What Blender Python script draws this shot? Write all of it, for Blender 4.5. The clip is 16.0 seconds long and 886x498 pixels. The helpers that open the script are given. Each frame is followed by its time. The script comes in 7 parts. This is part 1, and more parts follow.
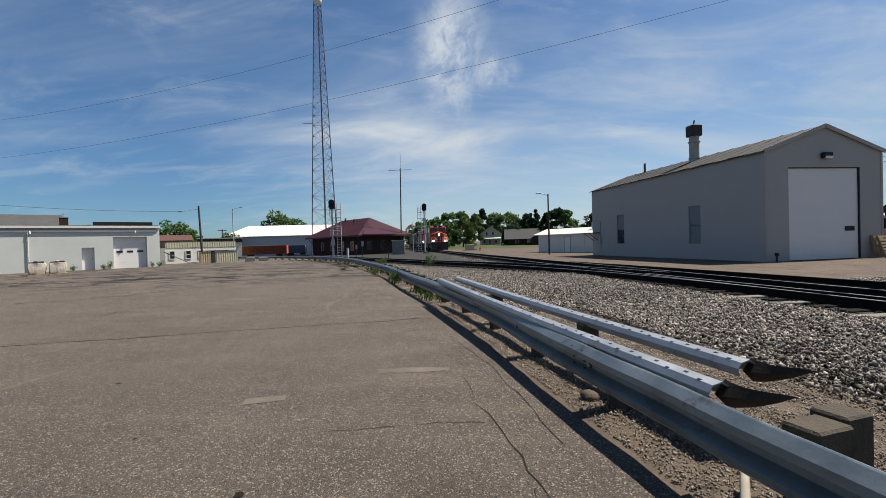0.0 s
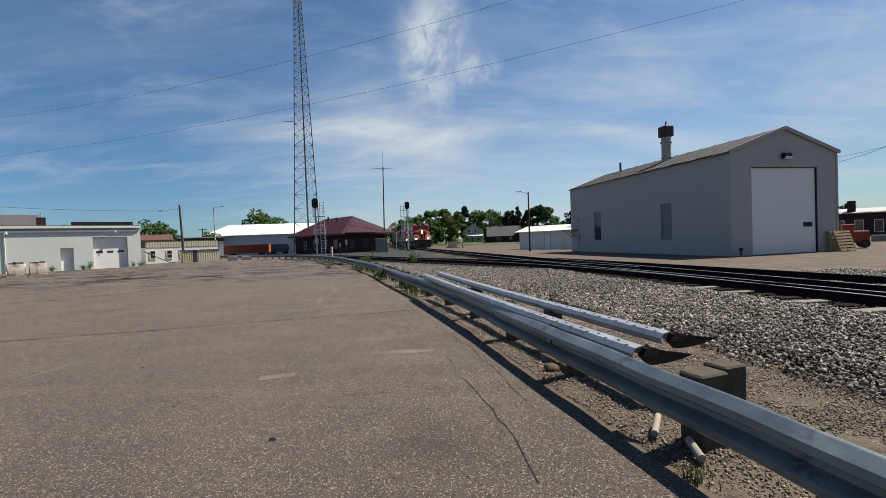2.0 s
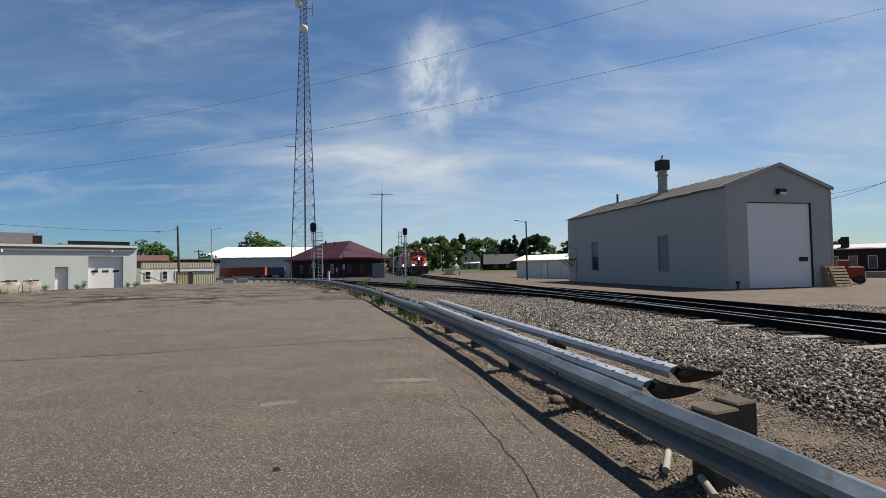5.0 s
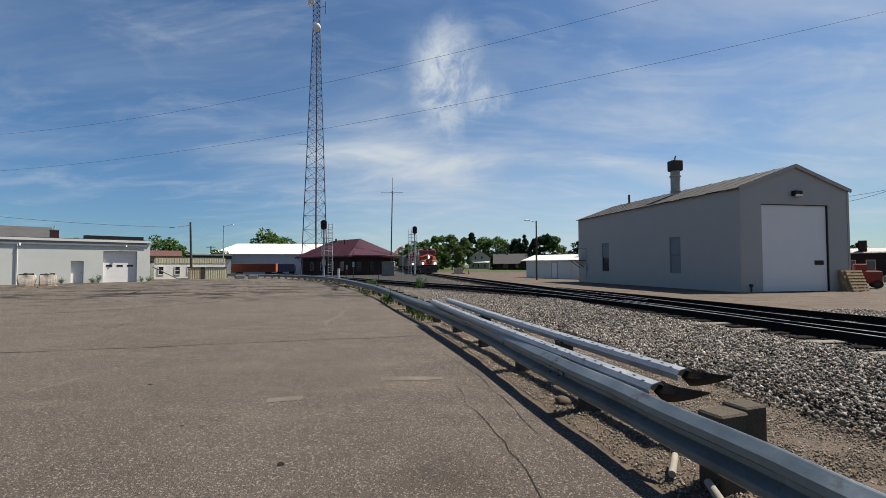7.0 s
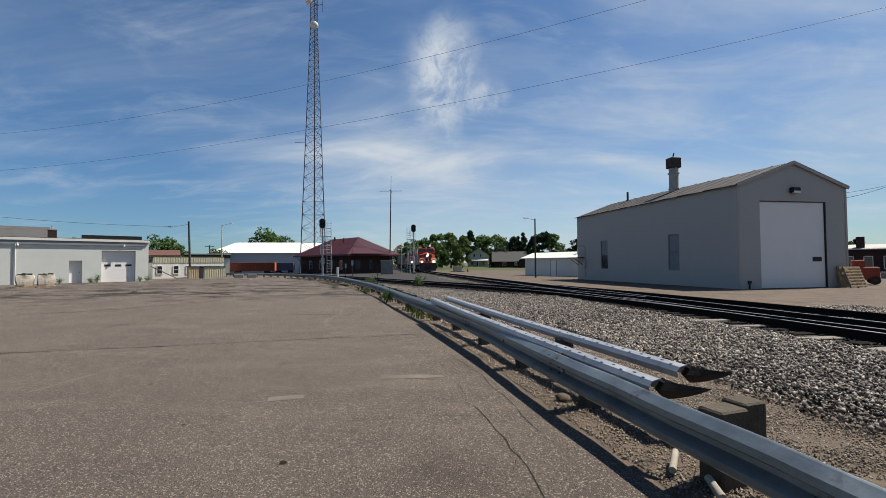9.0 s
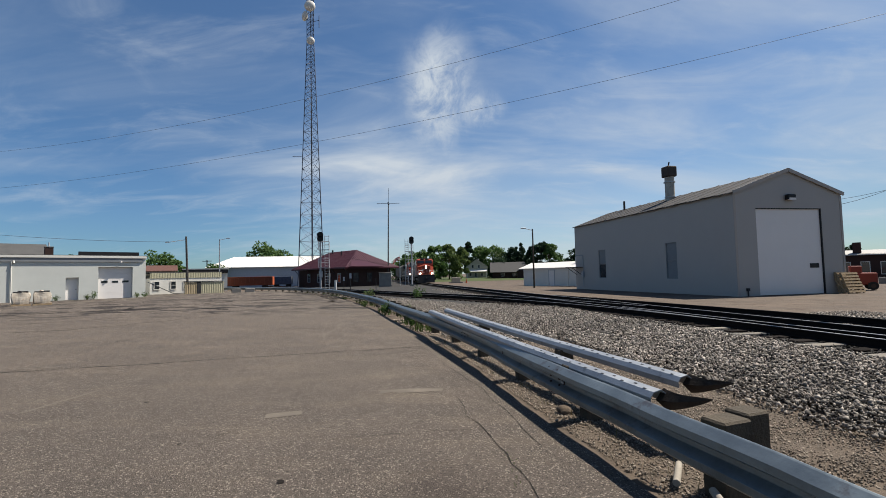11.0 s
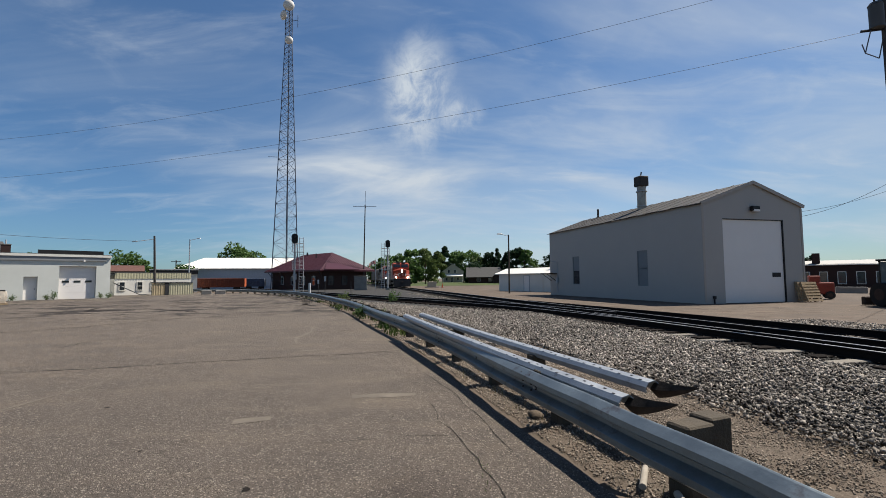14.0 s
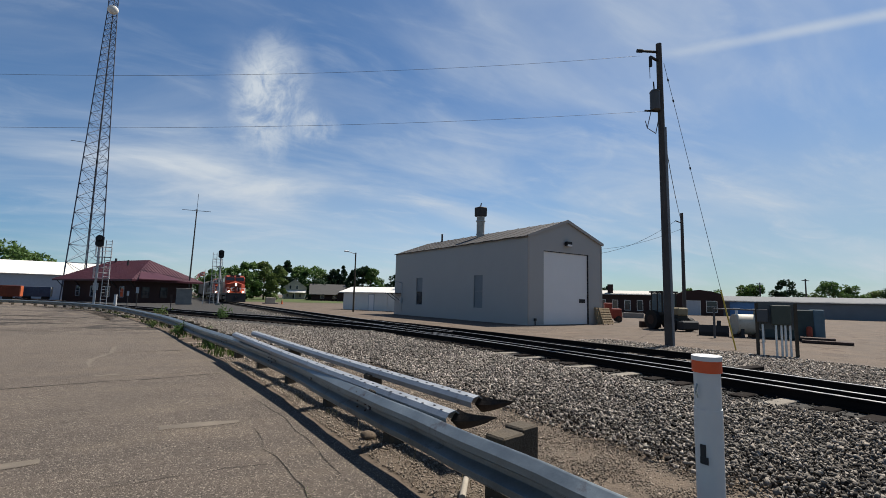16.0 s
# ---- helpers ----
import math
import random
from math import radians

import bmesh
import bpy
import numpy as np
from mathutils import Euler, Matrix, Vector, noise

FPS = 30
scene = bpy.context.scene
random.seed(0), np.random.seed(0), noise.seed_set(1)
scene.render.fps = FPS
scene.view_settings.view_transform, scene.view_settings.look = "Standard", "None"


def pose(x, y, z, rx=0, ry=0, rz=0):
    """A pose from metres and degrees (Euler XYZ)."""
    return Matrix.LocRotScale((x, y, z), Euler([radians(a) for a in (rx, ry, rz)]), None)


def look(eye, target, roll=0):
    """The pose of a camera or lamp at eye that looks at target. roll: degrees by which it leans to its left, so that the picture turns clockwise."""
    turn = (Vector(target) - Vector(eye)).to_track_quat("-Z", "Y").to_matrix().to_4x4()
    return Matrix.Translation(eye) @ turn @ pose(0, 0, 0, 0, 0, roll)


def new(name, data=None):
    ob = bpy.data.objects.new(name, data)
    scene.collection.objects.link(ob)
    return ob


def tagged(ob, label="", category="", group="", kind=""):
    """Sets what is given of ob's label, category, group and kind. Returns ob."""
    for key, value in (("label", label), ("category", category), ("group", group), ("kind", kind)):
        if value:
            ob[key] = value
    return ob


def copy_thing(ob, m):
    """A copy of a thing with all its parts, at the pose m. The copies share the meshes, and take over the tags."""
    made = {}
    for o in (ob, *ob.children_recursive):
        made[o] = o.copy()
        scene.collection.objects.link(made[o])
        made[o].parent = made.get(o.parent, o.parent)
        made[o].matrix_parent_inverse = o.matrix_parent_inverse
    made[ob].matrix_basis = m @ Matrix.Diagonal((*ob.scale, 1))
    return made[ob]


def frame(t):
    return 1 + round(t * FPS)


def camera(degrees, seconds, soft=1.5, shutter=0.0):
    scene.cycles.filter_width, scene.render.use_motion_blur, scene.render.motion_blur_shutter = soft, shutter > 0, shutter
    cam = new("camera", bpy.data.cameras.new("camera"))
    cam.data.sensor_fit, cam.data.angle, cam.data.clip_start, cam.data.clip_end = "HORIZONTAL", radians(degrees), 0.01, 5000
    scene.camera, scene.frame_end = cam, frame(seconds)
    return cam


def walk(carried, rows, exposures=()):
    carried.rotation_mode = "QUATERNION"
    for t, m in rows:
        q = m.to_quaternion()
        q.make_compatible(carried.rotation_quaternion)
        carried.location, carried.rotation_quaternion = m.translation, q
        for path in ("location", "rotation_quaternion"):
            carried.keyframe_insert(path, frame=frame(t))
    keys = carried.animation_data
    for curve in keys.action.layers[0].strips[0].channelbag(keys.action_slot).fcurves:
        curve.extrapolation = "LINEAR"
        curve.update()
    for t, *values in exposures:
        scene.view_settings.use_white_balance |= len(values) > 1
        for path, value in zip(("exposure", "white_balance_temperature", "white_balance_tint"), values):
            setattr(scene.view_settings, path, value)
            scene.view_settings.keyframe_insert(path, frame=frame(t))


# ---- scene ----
cam = camera(88.49, 16.0, soft=0.55)
EYE = 1.55
# seconds, eye (x, y, z over EYE), yaw, pitch, roll
ROWS = [
    (0, 0.09, 0.85, -0.03, 2.39, -0.86, 1.7),
    (0.1, 0.09, 0.3, -0.02, 1.9, -1.0, 1.5),
    (0.2, 0.09, 0.06, -0.016, 1.45, -1.25, 1.3),
    (0.5, 0.088, 0.03, -0.016, 0.75, -1.48, 1.09),
    (1, 0.078, 0.029, -0.015, -0.13, -1.86, 1.24),
    (1.5, 0.083, 0.038, -0.018, 0, -1.77, 1.84),
    (2, 0.093, 0.018, -0.017, 0.22, -1.24, 2.11),
    (2.5, 0.099, 0.01, -0.026, 0.31, -0.66, 2.28),
    (3, 0.025, 0.003, -0.002, 0.04, 0.18, 2.53),
    (3.5, -0.012, 0.036, 0.002, -0.47, 0.93, 2.36),
    (6, -0.029, -0.04, 0.008, 0.46, 2.26, 0.06),
    (6.5, 0.002, -0.008, -0.001, 0.93, 2.15, 0.17),
    (7, -0, -0, 0, 0.96, 1.98, 0.13),
    (7.5, -0.005, 0.004, -0.005, 0.72, 1.73, 0.06),
    (8, -0.012, -0.011, -0.005, 0.66, 1.47, 0.04),
    (8.5, -0.012, -0.01, -0.002, 0.87, 1.52, 0.12),
    (9, -0.016, -0.01, 0.003, 0.81, 1.74, 0.39),
    (11.5, -0.003, 0.011, 0.013, 0.59, 3.5, 1.28),
    (12, 0.003, 0.013, 0.013, 0.33, 3.75, 1.1),
    (12.5, -0.001, 0.005, 0.012, -0.08, 3.95, 0.79),
    (13, -0.001, 0.003, 0.012, -0.46, 4.04, 0.52),
    (13.5, 0.007, 0.016, 0.008, -1.1, 3.96, 0.36),
    (14, 0.009, 0.009, 0.014, -2.39, 3.68, 0.44),
    (14.5, 0.041, 0.037, 0.005, -4.26, 3.42, 0.34),
    (15, 0.05, 0.022, 0.006, -5.8, 3.95, -0.39),
    (15.5, 0.02, 0.001, 0.012, -9.76, 5.37, -1.56),
    (16, 0.052, -0.015, 0.017, -21.63, 6.19, -1.45),
]
walk(cam, [(t, pose(x, y, EYE + z, 90 + pitch, roll, yaw)) for t, x, y, z, yaw, pitch, roll in ROWS], exposures=[(0, 0.76), (16, 0.76)])
# ---- world, sun ----
SUN_EL, SUN_AZ = 56.0, 68.0   # degrees above the ground, degrees to the right of straight ahead
world = bpy.data.worlds.new("world")
scene.world = world
world.use_nodes = True
wn, wl = world.node_tree.nodes, world.node_tree.links
wn.clear()


def wnode(kind, **sets):
    n = wn.new(kind)
    for k, v in sets.items():
        n.inputs[k].default_value = v
    return n


sky = wn.new("ShaderNodeTexSky")
sky.sky_type, sky.sun_disc = "NISHITA", False
sky.sun_elevation, sky.sun_rotation = radians(SUN_EL), radians(SUN_AZ)
sky.air_density, sky.dust_density, sky.ozone_density = 1.0, 0.2, 2.2
coord = wn.new("ShaderNodeTexCoord")
# thin streaks of high cloud: two stretched noises over the dome
sep = wn.new("ShaderNodeSeparateXYZ")
wl.new(coord.outputs["Generated"], sep.inputs[0])
lift = wn.new("ShaderNodeMath"); lift.operation = "ADD"; lift.inputs[1].default_value = 0.22
wl.new(sep.outputs["Z"], lift.inputs[0])
flat = wn.new("ShaderNodeCombineXYZ")
for axis in ("X", "Y"):
    d = wn.new("ShaderNodeMath"); d.operation = "DIVIDE"
    wl.new(sep.outputs[axis], d.inputs[0]); wl.new(lift.outputs[0], d.inputs[1])
    wl.new(d.outputs[0], flat.inputs[axis])


def streaks(scale, turn, stretch, low, high, detail, rough, dist):
    m = wn.new("ShaderNodeMapping")
    m.inputs["Rotation"].default_value = (0, 0, radians(turn))
    m.inputs["Scale"].default_value = (scale, scale * stretch, 1)
    wl.new(flat.outputs[0], m.inputs[0])
    n = wnode("ShaderNodeTexNoise", Scale=1.0, Detail=detail, Roughness=rough, Distortion=dist)
    wl.new(m.outputs[0], n.inputs["Vector"])
    r = wn.new("ShaderNodeMapRange")
    r.interpolation_type = "SMOOTHSTEP"
    r.inputs["From Min"].default_value, r.inputs["From Max"].default_value = low, high
    wl.new(n.outputs["Fac"], r.inputs["Value"])
    return r.outputs[0]


def wmath(op, a, b):
    n = wn.new("ShaderNodeMath"); n.operation = "ADD" if op == "ADD_SIGNED" else op; n.use_clamp = op in ("ADD", "MAXIMUM")
    for i, v in enumerate((a, b)):
        if isinstance(v, float):
            n.inputs[i].default_value = v
        else:
            wl.new(v, n.inputs[i])
    return n.outputs[0]


veil = streaks(0.8, 24, 2.2, 0.38, 0.80, 6, 0.55, 0.5)
wisp = streaks(2.2, 38, 2.0, 0.46, 0.86, 7, 0.6, 0.7)


def puff(az, el, size, tall):
    """How near a direction is to one cloud's middle: 1 there, 0 outside it."""
    a, e = radians(az), radians(el)
    mid = Vector((math.sin(a) * math.cos(e), math.cos(a) * math.cos(e), math.sin(e)))
    m = wn.new("ShaderNodeVectorMath"); m.operation = "SUBTRACT"
    wl.new(coord.outputs["Generated"], m.inputs[0]); m.inputs[1].default_value = mid
    k = wn.new("ShaderNodeVectorMath"); k.operation = "MULTIPLY"
    wl.new(m.outputs[0], k.inputs[0]); k.inputs[1].default_value = (1 / size, 1 / size, 1 / tall)
    ln = wn.new("ShaderNodeVectorMath"); ln.operation = "LENGTH"
    wl.new(k.outputs[0], ln.inputs[0])
    r = wn.new("ShaderNodeMapRange"); r.interpolation_type = "SMOOTHSTEP"
    r.inputs["From Min"].default_value, r.inputs["From Max"].default_value = 1.0, 0.15
    wl.new(ln.outputs["Value"], r.inputs["Value"])
    return r.outputs[0]


tuft = wmath("MULTIPLY", streaks(5.0, 62, 0.5, 0.33, 0.60, 10, 0.64, 0.5), streaks(15.0, -50, 0.5, 0.16, 0.62, 9, 0.66, 0.6))
cloud = wmath("ADD", wmath("MULTIPLY", veil, 0.36), wmath("MULTIPLY", wisp, 0.36))
cloud = wmath("ADD", cloud, wmath("MULTIPLY", tuft, wmath("MULTIPLY", puff(-0.6, 22.8, 0.10, 0.19), 1.0)))
cloud = wmath("ADD", cloud, wmath("MULTIPLY", tuft, wmath("MULTIPLY", puff(5.0, 20.0, 0.06, 0.05), 0.7)))
cloud = wmath("ADD", cloud, wmath("MULTIPLY", wmath("ADD", wmath("MULTIPLY", veil, 0.6), 0.25), wmath("MULTIPLY", puff(56, 27, 0.75, 0.5), 0.62)))
haze = wn.new("ShaderNodeMapRange"); haze.interpolation_type = "SMOOTHSTEP"
haze.inputs["From Min"].default_value, haze.inputs["From Max"].default_value = 0.30, 0.0
haze.inputs["To Max"].default_value = 0.10
wl.new(sep.outputs["Z"], haze.inputs["Value"])
cloud = wmath("ADD", cloud, wmath("MULTIPLY", wmath("ADD", wmath("MULTIPLY", veil, 0.8), 0.15), wmath("MULTIPLY", puff(-9, 12, 0.5, 0.14), 0.8)))
cloud = wmath("ADD", cloud, wmath("MULTIPLY", wmath("ADD", wmath("MULTIPLY", veil, 0.8), 0.3), wmath("MULTIPLY", puff(24, 13, 0.42, 0.2), 0.36)))
cloud = wmath("ADD", cloud, wmath("MULTIPLY", puff(8, 4, 0.62, 0.20), 0.34))
cloud = wmath("ADD", cloud, wmath("MULTIPLY", puff(62, 6, 0.7, 0.26), 0.30))
trail_n = Vector((0.6594, 0.598, 0.4557)).cross(Vector((0.8306, 0.3488, 0.434))).normalized()
dotn = wn.new("ShaderNodeVectorMath"); dotn.operation = "DOT_PRODUCT"
wl.new(coord.outputs["Generated"], dotn.inputs[0]); dotn.inputs[1].default_value = trail_n
off = wmath("ABSOLUTE", wmath("ADD_SIGNED", dotn.outputs["Value"], wmath("MULTIPLY", wisp, 0.008)), 0.0)
band = wn.new("ShaderNodeMapRange"); band.interpolation_type = "SMOOTHSTEP"
band.inputs["From Min"].default_value, band.inputs["From Max"].default_value = 0.014, 0.0
wl.new(off, band.inputs["Value"])
grow = wn.new("ShaderNodeMapRange"); grow.interpolation_type = "SMOOTHSTEP"
grow.inputs["From Min"].default_value, grow.inputs["From Max"].default_value = 0.60, 0.80
grow.inputs["To Max"].default_value = 0.42
wl.new(sep.outputs["X"], grow.inputs["Value"])
cloud = wmath("ADD", cloud, wmath("MULTIPLY", band.outputs[0], grow.outputs[0]))
# the high cloud thins out overhead
thin = wn.new("ShaderNodeMapRange"); thin.interpolation_type = "SMOOTHSTEP"
thin.inputs["From Min"].default_value, thin.inputs["From Max"].default_value = 0.62, 0.85
thin.inputs["To Min"].default_value, thin.inputs["To Max"].default_value = 1.0, 0.25
wl.new(sep.outputs["Z"], thin.inputs["Value"])
cloud = wmath("MULTIPLY", cloud, thin.outputs[0])
cloud = wmath("MAXIMUM", cloud, haze.outputs[0])
blend = wn.new("ShaderNodeMix"); blend.data_type = "RGBA"
wl.new(cloud, blend.inputs["Factor"])
tint = wn.new("ShaderNodeMix"); tint.data_type, tint.blend_type = "RGBA", "MULTIPLY"
tint.inputs["Factor"].default_value, tint.inputs["B"].default_value = 1.0, (0.75, 0.965, 1.135, 1)
wl.new(sky.outputs[0], tint.inputs["A"])
# the dome is deeper blue low down on the side away from the sun
away = wn.new("ShaderNodeMapRange"); away.interpolation_type = "SMOOTHSTEP"
away.inputs["From Min"].default_value, away.inputs["From Max"].default_value = -0.1, -0.6
wl.new(sep.outputs["X"], away.inputs["Value"])
low = wn.new("ShaderNodeMapRange"); low.interpolation_type = "SMOOTHSTEP"
low.inputs["From Min"].default_value, low.inputs["From Max"].default_value = 0.42, 0.05
wl.new(sep.outputs["Z"], low.inputs["Value"])
deep = wn.new("ShaderNodeMix"); deep.data_type, deep.blend_type = "RGBA", "MULTIPLY"
wl.new(wmath("MULTIPLY", away.outputs[0], low.outputs[0]), deep.inputs["Factor"])
deep.inputs["B"].default_value = (0.55, 0.72, 0.86, 1)
wl.new(tint.outputs["Result"], deep.inputs["A"])
# and duller in the dust low down on the sunny side
sunny = wn.new("ShaderNodeMapRange"); sunny.interpolation_type = "SMOOTHSTEP"
sunny.inputs["From Min"].default_value, sunny.inputs["From Max"].default_value = 0.35, 0.85
wl.new(sep.outputs["X"], sunny.inputs["Value"])
dusty = wn.new("ShaderNodeMix"); dusty.data_type, dusty.blend_type = "RGBA", "MULTIPLY"
wl.new(wmath("MULTIPLY", sunny.outputs[0], low.outputs[0]), dusty.inputs["Factor"])
dusty.inputs["B"].default_value = (0.74, 0.76, 0.73, 1)
wl.new(deep.outputs["Result"], dusty.inputs["A"])
wl.new(dusty.outputs["Result"], blend.inputs["A"])
blend.inputs["B"].default_value = (6.8, 7.55, 8.4, 1)
back = wnode("ShaderNodeBackground", Strength=0.05)
wl.new(blend.outputs["Result"], back.inputs["Color"])
wout = wn.new("ShaderNodeOutputWorld")
wl.new(back.outputs[0], wout.inputs[0])

sun_data = bpy.data.lights.new("sun", "SUN")
sun_data.energy, sun_data.angle, sun_data.color = 5.0, radians(0.53), (1.0, 0.935, 0.845)
sun = new("sun", sun_data)
_a, _e = radians(SUN_AZ), radians(SUN_EL)
sun.matrix_world = look((60 * math.sin(_a), 60 * math.cos(_a), 80), (60 * math.sin(_a) - math.sin(_a) * math.cos(_e), 60 * math.cos(_a) - math.cos(_a) * math.cos(_e), 80 - math.sin(_e)))

# ---- materials ----


def mat(name, color, rough=0.8, metal=0.0, vary=0.25, scale=3.0, fine=60.0, bump=0.15, dark=None, spots=0.0, emit=0.0, random_piece=0.0, specular=0.22):
    """A surface with broad stains (vary, scale) and fine grain (fine, bump); spots: share of a second colour, dark."""
    m = bpy.data.materials.new(name)
    m.use_nodes = True
    nt = m.node_tree
    b = nt.nodes["Principled BSDF"]
    b.inputs["Metallic"].default_value = metal
    b.inputs["Specular IOR Level"].default_value = specular
    tc = nt.nodes.new("ShaderNodeTexCoord")

    def noise_node(s, detail=5, rgh=0.6):
        n = nt.nodes.new("ShaderNodeTexNoise")
        n.inputs["Scale"].default_value, n.inputs["Detail"].default_value, n.inputs["Roughness"].default_value = s, detail, rgh
        nt.links.new(tc.outputs["Object"], n.inputs["Vector"])
        return n.outputs["Fac"]

    def mixc(fac, a, bcol, mode="MIX"):
        n = nt.nodes.new("ShaderNodeMix")
        n.data_type, n.blend_type = "RGBA", mode
        for key, v in (("Factor", fac), ("A", a), ("B", bcol)):
            if isinstance(v, (float, int)):
                n.inputs[key].default_value = v
            elif isinstance(v, tuple):
                n.inputs[key].default_value = (*v, 1)
            else:
                nt.links.new(v, n.inputs[key])
        return n.outputs["Result"]

    def rng(v, lo, hi, t0=0.0, t1=1.0):
        n = nt.nodes.new("ShaderNodeMapRange")
        n.inputs["From Min"].default_value, n.inputs["From Max"].default_value = lo, hi
        n.inputs["To Min"].default_value, n.inputs["To Max"].default_value = t0, t1
        nt.links.new(v, n.inputs["Value"])
        return n.outputs[0]

    broad, grain = noise_node(scale, 6), noise_node(fine, 4)
    lo, hi = tuple(c * (1 - vary) for c in color), tuple(min(1, c * (1 + vary)) for c in color)
    col = mixc(rng(broad, 0.3, 0.7), lo, hi)
    col = mixc(rng(grain, 0.25, 0.75, 0.0, 1.0), mixc(0.5, col, tuple(c * (1 - vary) for c in color)), col)
    if dark:
        col = mixc(rng(noise_node(scale * 2.3, 8, 0.7), 0.62 - spots, 0.72 - spots), col, dark)
    if random_piece:
        oi = nt.nodes.new("ShaderNodeObjectInfo")
        col = mixc(1.0, col, mixc(oi.outputs["Random"], (1 - random_piece,) * 3, (1 + random_piece,) * 3), "MULTIPLY")
    nt.links.new(col, b.inputs["Base Color"])
    nt.links.new(rng(broad, 0.3, 0.7, max(0.02, rough - 0.1), min(1, rough + 0.1)), b.inputs["Roughness"])
    if bump:
        bp = nt.nodes.new("ShaderNodeBump")
        bp.inputs["Strength"].default_value, bp.inputs["Distance"].default_value = bump, 0.02
        nt.links.new(grain, bp.inputs["Height"])
        nt.links.new(bp.outputs[0], b.inputs["Normal"])
    if emit:
        nt.links.new(col, b.inputs["Emission Color"])
        b.inputs["Emission Strength"].default_value = emit
    return m


M_YARD = mat("yard_gravel", (0.108, 0.083, 0.063), 0.95, vary=0.4, scale=0.5, fine=14, bump=0.9, dark=(0.066, 0.047, 0.034), spots=0.1)
M_DIRT = mat("verge_dirt", (0.098, 0.075, 0.055), 0.95, vary=0.3, scale=1.6, fine=30, bump=0.8, dark=(0.04, 0.031, 0.022), spots=0.08)
# shade in the gaps between ballast stones is put into this dark colour
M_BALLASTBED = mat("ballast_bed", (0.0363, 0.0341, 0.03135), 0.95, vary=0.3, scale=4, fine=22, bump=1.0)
M_STONE = mat("ballast_stone", (0.1624, 0.1441, 0.1236), 0.9, vary=0.45, scale=9, fine=60, bump=0.3)
M_GRASS = mat("grass_blades", (0.0595, 0.084, 0.021), 0.8, vary=0.4, scale=2, fine=30, bump=0.2)
M_LAWN = mat("lawn", (0.0564, 0.0732, 0.0216), 0.95, vary=0.3, scale=0.2, fine=6, bump=0.4)
M_SHED = mat("shed_paint", (0.36, 0.343, 0.32), 0.6, vary=0.04, scale=0.5, fine=40, bump=0.03)
M_SHEDTRIM = mat("shed_trim", (0.35, 0.318, 0.285), 0.6, vary=0.05)
M_ROOFGREY = mat("weathered_roof_sheet", (0.052, 0.048, 0.045), 0.7, vary=0.3, scale=1.2, fine=18, dark=(0.11, 0.09, 0.078), spots=0.05)
M_DOORWHITE = mat("white_door_paint", (0.72, 0.685, 0.65), 0.5, vary=0.03, scale=0.8, fine=30, bump=0.03)
M_WHITE = mat("white_paint", (0.624, 0.605, 0.552), 0.6, vary=0.07, scale=0.8)
M_GARAGE = mat("pale_block_paint", (0.53, 0.54, 0.50), 0.75, vary=0.06, scale=0.6, fine=12, bump=0.1)
M_DARK = mat("dark_recess", (0.03, 0.03, 0.032), 0.6, vary=0.2)
M_GLASS = mat("dark_window_glass", (0.02, 0.025, 0.03), 0.08, vary=0.1, bump=0.0, specular=0.6)
M_MAROON = mat("maroon_roof_sheet", (0.0546, 0.0154, 0.0238), 0.5, vary=0.15, scale=0.4, fine=20)
M_BROWNBRICK = mat("dark_brown_brick", (0.04, 0.022, 0.019), 0.85, vary=0.25, scale=1.5, fine=14, bump=0.4)
M_GALV = mat("galvanised_steel", (0.20, 0.235, 0.25), 0.42, metal=0.7, vary=0.28, scale=2.2, fine=45, bump=0.08, dark=(0.13, 0.13, 0.135), spots=0.05)
M_GALVWORN = mat("weathered_galvanised_steel", (0.32, 0.336, 0.352), 0.45, metal=0.4, vary=0.2, scale=3, fine=45, bump=0.1, dark=(0.2, 0.2, 0.205), spots=0.03)
M_RUSTSTEEL = mat("rusty_steel", (0.0525, 0.035, 0.0294), 0.85, vary=0.35, scale=6, fine=50, bump=0.4)
M_TIE = mat("creosoted_timber", (0.015, 0.012, 0.0105), 0.9, vary=0.3, scale=5, fine=40, bump=0.5, random_piece=0.3, specular=0.05)
M_RAILSIDE = mat("rail_steel", (0.012, 0.0095, 0.0085), 0.8, vary=0.3, scale=4, specular=0.08)
M_RAILTOP = mat("polished_railhead", (0.24, 0.235, 0.23), 0.42, metal=0.9, vary=0.1, scale=6, bump=0.02)
M_POST = mat("weathered_timber_post", (0.074, 0.061, 0.045), 0.95, vary=0.35, scale=3, fine=40, bump=0.6)
M_POLE = mat("weathered_utility_pole", (0.07, 0.064, 0.06), 0.92, vary=0.3, scale=1.5, fine=40, bump=0.5)
M_ALU = mat("aluminium", (0.55, 0.57, 0.58), 0.4, metal=0.7, vary=0.1)
M_TOWER = mat("tower_steel", (0.078, 0.09, 0.122), 0.6, metal=0.3, vary=0.15)
M_BLACK = mat("black_paint", (0.015, 0.015, 0.016), 0.5, vary=0.2)
M_RUSTCAR = mat("rust_brown_wagon_paint", (0.115, 0.034, 0.020), 0.75, vary=0.2, scale=0.8)
M_ORANGE = mat("orange_paint", (0.396, 0.094, 0.036), 0.6, vary=0.12)
M_RED = mat("red_paint", (0.26, 0.045, 0.024), 0.45, vary=0.1, scale=0.7)
M_CREAM = mat("cream_sheet_metal", (0.3791, 0.3553, 0.2448), 0.6, vary=0.1)
M_TAN = mat("tan_stained_cladding", (0.338, 0.274, 0.173), 0.75, vary=0.25, scale=2)
M_GREY = mat("grey_sheet_metal", (0.36, 0.38, 0.40), 0.55, vary=0.08)
